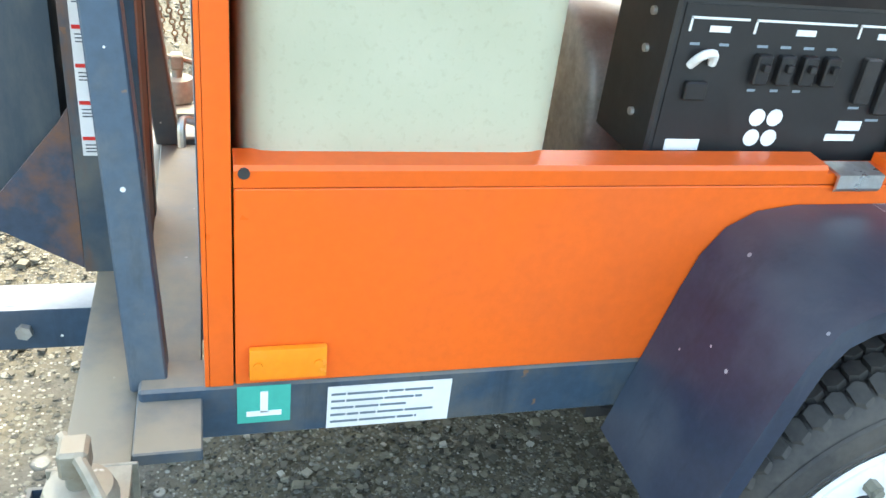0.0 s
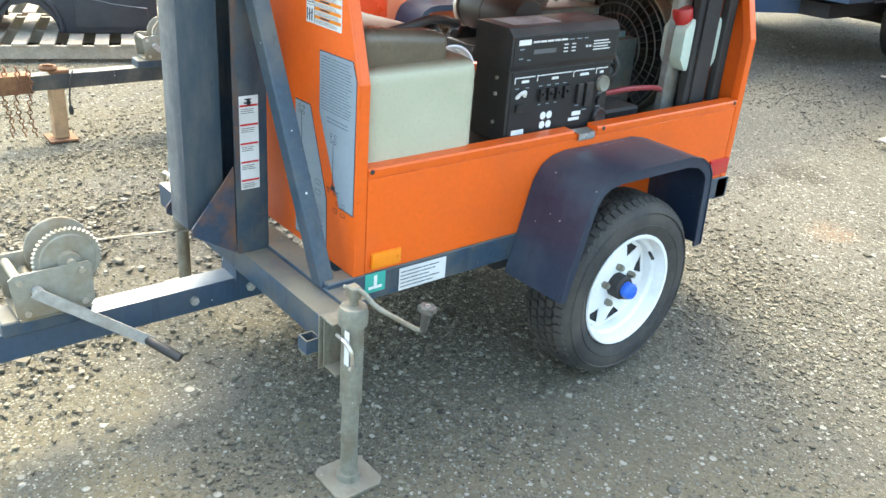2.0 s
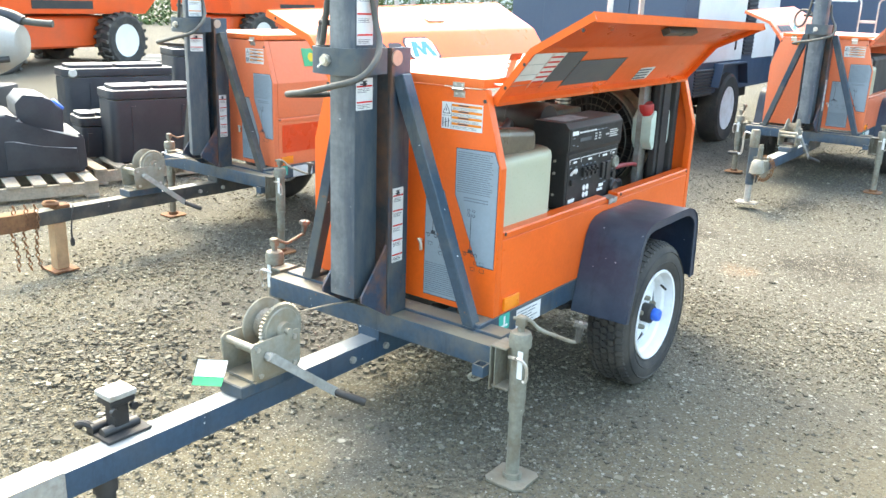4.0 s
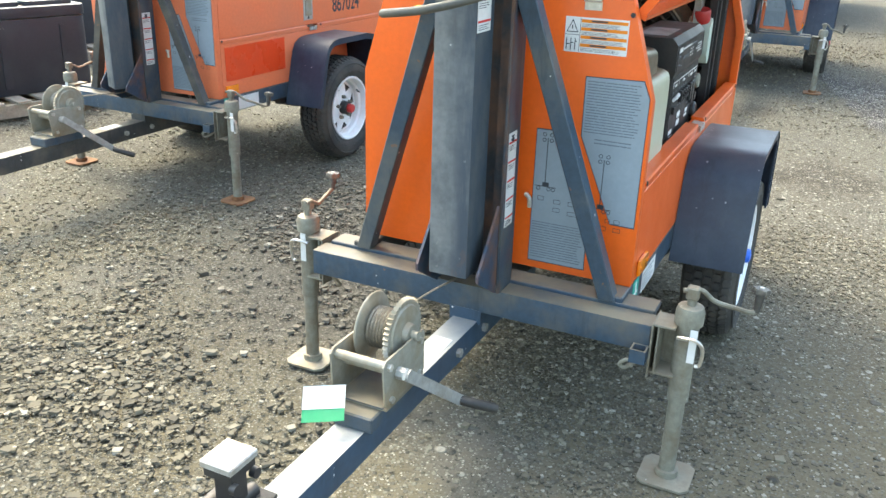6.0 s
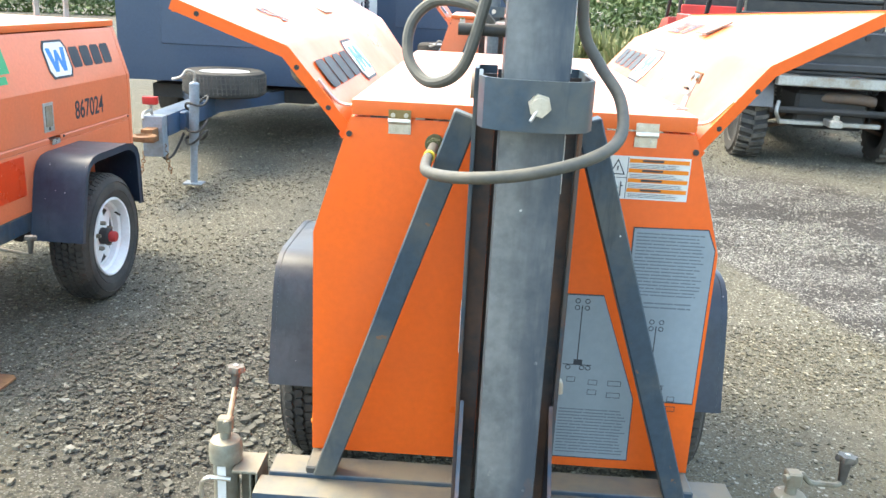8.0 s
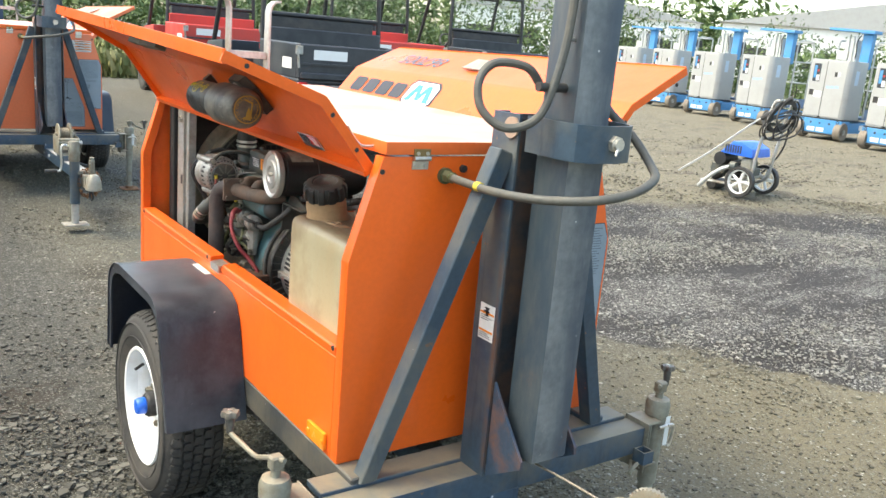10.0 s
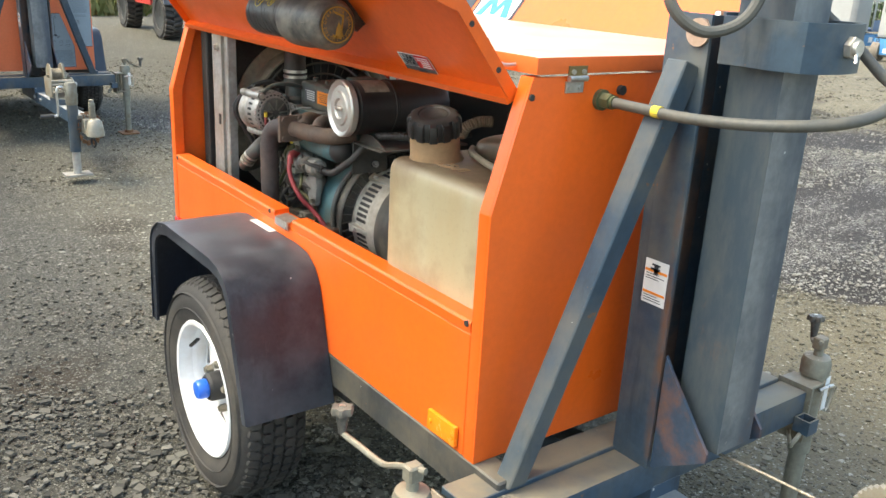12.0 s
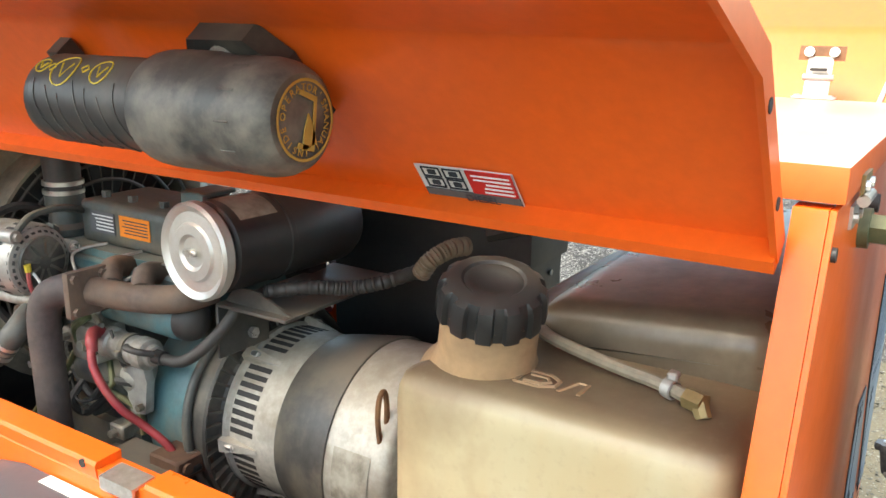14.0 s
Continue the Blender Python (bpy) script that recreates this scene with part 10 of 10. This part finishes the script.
def cowl():
    root = thing("scooter_cowl", pose(-7.15, 1.75, 0.0, 0, 0, 40), "grey-white moulded cowl of a small vehicle with a black handle", "small vehicle")
    q = bmesh.new()
    rings = []
    for k in range(9):
        t = k / 8
        r = 0.50 * math.sin(math.pi * min(0.97, 0.12 + 0.82 * t)) ** 0.38
        rings.append([q.verts.new((-0.75 + t * 1.25, math.cos(a) * r * 0.75, 0.95 + 0.10 * t + math.sin(a) * r * (0.95 - 0.3 * t))) for a in (2 * math.pi * i / 20 for i in range(20))])
    for a, b2 in zip(rings, rings[1:]):
        for i in range(20):
            q.faces.new((a[i], a[(i + 1) % 20], b2[(i + 1) % 20], b2[i]))
    q.faces.new(rings[0])
    q.faces.new(rings[-1])
    part("cowl", q, M["cowl"], root, "rounded grey-white cowl", 60)
    q = bmesh.new()
    sweep(q, [(-0.35, 0.10, 1.40), (0.06, 0.10, 1.37), (0.36, 0.08, 1.32), (0.50, 0.06, 1.26)], 0.058, 12)
    hd = part("handle", q, M["utv_black"], root, "black steering column", 60)
    q = bmesh.new()
    sweep(q, [(0.46, 0.06, 1.275), (0.60, 0.055, 1.255), (0.80, 0.05, 1.245)], 0.036, 10)
    part("grip", q, M["cable"], hd, "grey rubber grip", 60)
    q = bmesh.new()
    sweep(q, [(-0.6, -0.36, 0.86), (0.0, -0.36, 0.86), (0.45, -0.22, 0.90)], 0.03, 8)
    part("trim", q, M["rubber"], root, "black trim strip")
    q = bmesh.new()
    box(q, -0.7, 0.3, -0.28, 0.28, 0.0, 0.62, 0.06, 2)
    part("chassis", q, M["poly"], root)
    return root


cowl()


def boom_lift():
    root = thing("boom_lift", pose(-15.44, 6.58, 0.0, 0, 0, 103), "orange rough-terrain boom lift with lugged tyres, far side of the yard", "boom lift")
    q = bmesh.new()
    box(q, -2.3, 2.3, -0.78, 0.78, 0.42, 1.05, 0.04)
    part("chassis", q, M["hi_orange"], root, "orange chassis")
    q = bmesh.new()
    prism(q, [(-2.6, 1.10), (2.3, 1.10), (2.7, 1.45), (2.6, 2.5), (-2.7, 2.7)], "y", -1.05, 1.05, 0.06)
    part("turntable", q, M["hi_orange"], root, "orange turntable covers")
    q = bmesh.new()
    box(q, -3.6, 4.8, -0.25, 0.25, 2.6, 3.1, 0.03)
    part("boom", q, M["hi_orange"], root, "folded orange boom")
    q = bmesh.new()
    box(q, -0.7, 0.8, -1.06, -1.05, 1.2, 1.36)
    part("stripe", q, M["dark"], root)
    for x, w in ((-1.4, 0.4), (0.9, 0.3)):
        q = bmesh.new()
        slab(q, (x, -1.052, 1.62), (1, 0, 0), (0, 0, 1), w, 0.16, 0.003)
        part("label", q, M["white"], root, "white label")
    for x in (-1.55, 1.55):
        for s in (-1, 1):
            road_wheel(root, (x, s * 1.02, 0.56), 0.56, 0.40, (0, s, 0), M["machine_white"], 20)
    return root


bl = boom_lift()
copy_thing(bl, pose(-17.0, 14.4, 0.0, 0, 0, 98))


def white_post():
    root = thing("gate_frame", lift_to(15.3, 5.05, 20), "white painted steel trestle at the edge of the yard", "trestle")
    q = bmesh.new()
    box(q, -0.06, 0.06, -0.06, 0.06, 0.0, 2.4, 0.01)
    part("post", q, M["machine_white"], root)
    q = bmesh.new()
    box(q, -0.02, 0.9, -0.04, 0.04, 0.25, 0.33, 0.005)
    part("rail", q, M["machine_white"], root)
    q = bmesh.new()
    for k in range(4):
        sweep(q, [(-1.4, -0.3 + 0.06 * k, 0.03), (-0.7, -0.1, 0.04), (-0.2, 0.1 + 0.05 * k, 0.08), (0.1, 0.15, 0.35), (0.25, 0.1, 0.9), (0.3, 0.1, 1.3)], 0.025, 7)
    part("hose", q, M["rust"], root, "brown hoses trailing on the ground")


white_post()


def rubber_track():
    root = thing("rubber_track", pose(-8.75, 5.3, 0.0, 0, 0, 115) @ Matrix.Scale(0.78, 4), "folded grey rubber machine track lying over a brown crate", "rubber track")
    path = smooth_path([Vector(p) for p in ((-0.95, 0.0, 0.62), (-0.75, 0.0, 0.86), (-0.45, 0.0, 0.90), (-0.2, 0.0, 0.66), (0.05, 0.0, 0.62), (0.20, 0.0, 0.86), (0.5, 0.0, 0.92), (0.75, 0.0, 0.70), (0.80, 0.0, 0.62))], 6)
    q = bmesh.new()
    rows = []
    for i, p in enumerate(path):
        d = (path[min(i + 1, len(path) - 1)] - path[max(i - 1, 0)]).normalized()
        n = Vector((-d.z, 0, d.x))
        h = 0.045 if i % 2 else 0.025
        rows.append([q.verts.new(p + Vector((0, y, 0)) + n * k) for y, k in ((-0.2, -0.02), (-0.2, h), (0.2, h), (0.2, -0.02))])
    for r0, r1 in zip(rows, rows[1:]):
        for k in range(4):
            q.faces.new((r0[k], r0[(k + 1) % 4], r1[(k + 1) % 4], r1[k]))
    q.faces.new(rows[0])
    q.faces.new(rows[-1])
    part("band", q, M["track"], root, "ribbed grey rubber band")
    crate = thing("crate", pose(-8.75, 5.3, 0.0, 0, 0, 115) @ Matrix.Scale(0.78, 4), "brown weathered wooden crate on the ground", "crate")
    q = bmesh.new()
    box(q, -1.0, 1.1, -0.4, 0.4, 0.0, 0.08, 0.005)
    part("base", q, M["wood"], crate)
    for k in range(4):
        q = bmesh.new()
        box(q, -1.0, 1.1, -0.4, 0.4, 0.09 + 0.13 * k, 0.21 + 0.13 * k, 0.005)
        part("board", q, M["neck"], crate)


M["track"] = surf("grey_rubber_track", (0.10, 0.10, 0.095), 0.75, 0.0, (0.16, 0.15, 0.13), 0.6, 6.0, 60, 0.2, 0.0006)
rubber_track()


# ---- planting and distance ----
def leaf_material(name, a, b2):
    m, nt, bs = nodes_of(name)
    rnd = nt.nodes.new("ShaderNodeNewGeometry").outputs["Random Per Island"]
    out = mix(nt, rnd, a, b2)
    link(nt, out, bs.inputs["Base Color"])
    bs.inputs["Roughness"].default_value = 0.6
    return m


def foliage(name, boxes, per, leaf, mat, seed, label, category, blades=False):
    """Clumps of small leaves, or of upright blades, as one mesh."""
    rng = np.random.default_rng(seed)
    vs, fs = [], []
    for (x, y, z, rx, ry, rz) in boxes:
        for k in range(per):
            d = rng.normal(size=3)
            d /= np.linalg.norm(d)
            r = rng.random() ** 0.35
            lump = 1 + 0.25 * math.sin(d[0] * 5 + x) + 0.2 * math.sin(d[2] * 7 + y)
            p = np.array((x, y, z)) + d * r * lump * np.array((rx, ry, rz))
            if p[2] < 0.02:
                p[2] = 0.02 + rng.random() * 0.1
            s = leaf * rng.uniform(0.6, 1.5)
            if blades:
                a = rng.uniform(0, 6.28)
                u = np.array((math.cos(a), math.sin(a), 0)) * s * 0.12
                v = np.array((rng.normal() * 0.3, rng.normal() * 0.3, 1.0)) * s
            else:
                u = rng.normal(size=3)
                u = u / np.linalg.norm(u) * s
                v = np.cross(u, rng.normal(size=3))
                v = v / (np.linalg.norm(v) + 1e-6) * s * 0.7
            i = len(vs)
            vs += [p - u, p + v * 0.5 - u * 0.2, p + u, p - v * 0.5 + u * 0.1] if not blades else [p - u, p + u, p + u * 0.6 + v, p - u * 0.6 + v]
            fs.append((i, i + 1, i + 2, i + 3))
    me = bpy.data.meshes.new(name)
    me.from_pydata([tuple(v) for v in vs], [], fs)
    me.materials.append(mat)
    return tagged(new(name, me), label, category, kind="stuff")


green = leaf_material("leaf_green", (0.035, 0.070, 0.018), (0.12, 0.17, 0.05))
grassy = leaf_material("grass_green", (0.09, 0.12, 0.03), (0.26, 0.24, 0.10))
rnd = random.Random(12)
hedge = []
for k in range(64):
    t = k / 63
    x = -34 + 80 * t
    y = 30 + 4 * math.sin(t * 9) - max(0, t - 0.62) * 26
    h = rnd.uniform(1.5, 3.2)
    hedge.append((x, y, h * 0.5, rnd.uniform(1.3, 2.2), rnd.uniform(1.0, 1.8), h))
for k in range(16):
    hedge.append((30 + 2.5 * math.sin(k * 1.7), -4 + 1.5 * k, 1.0, 1.6, 1.4, rnd.uniform(1.4, 2.4)))
foliage("hedge", hedge, 1250, 0.105, green, 3, "tall uneven green bushes along the yard's edge", "bushes")
far = []
for k in range(34):
    t = k / 33
    far.append((-90 + 220 * t, 95 + 20 * math.sin(t * 7) - max(0, t - 0.6) * 90, 3.5, 5.0, 4.0, rnd.uniform(3.0, 6.5)))
foliage("far_trees", far, 700, 0.6, green, 4, "far line of green trees behind the yard", "trees")
west = []
for k in range(24):
    west.append((-34 - 4 * rnd.random(), -10 + k * 2.0, 1.4, 1.8, 1.6, rnd.uniform(1.5, 3.5)))
foliage("hedge", west, 700, 0.14, green, 6, "green bushes on the far side of the yard", "bushes")
tufts = [(x, 17.5 + rnd.uniform(-1, 2.5), 0.15, 0.7, 0.6, 0.35) for x in [0.6 + 0.45 * k for k in range(24)]]
tufts += [(6.5 + rnd.uniform(-3, 4), 24 + rnd.uniform(-2, 3), 0.2, 1.0, 1.0, 0.5) for k in range(16)]
foliage("grass", tufts, 420, 0.32, grassy, 5, "dry green grass tufts along the yard's edge", "grass", True)


def shed(m, w, d, h, label):
    root = thing("shed", m, label, "building", "far buildings")
    q = bmesh.new()
    box(q, -w / 2, w / 2, -d / 2, d / 2, 0, h, 0.02)
    part("wall", q, M["machine_white"], root, "pale sheet metal walls")
    q = bmesh.new()
    prism(q, [(-w / 2 - 0.3, h), (w / 2 + 0.3, h), (0, h + w * 0.09)], "y", -d / 2 - 0.3, d / 2 + 0.3)
    part("roof", q, M["grey_cab"], root, "low grey roof")
    for k in range(5):
        q = bmesh.new()
        x = -w / 2 + w * (k + 0.5) / 5
        box(q, x - w * 0.05, x + w * 0.05, -d / 2 - 0.03, -d / 2 + 0.02, h * 0.35, h * 0.65)
        part("window", q, M["dark"], root)
    return root


shed(pose(62, 30, 0, 0, 0, -58), 26, 14, 4.5, "long pale industrial shed behind the trees")
shed(pose(58, 62, 0, 0, 0, -40), 22, 14, 5.0, "pale industrial building in the distance")
shed(pose(-40, 62, 0, 0, 0, 20), 30, 14, 5.0, "pale warehouse in the distance")
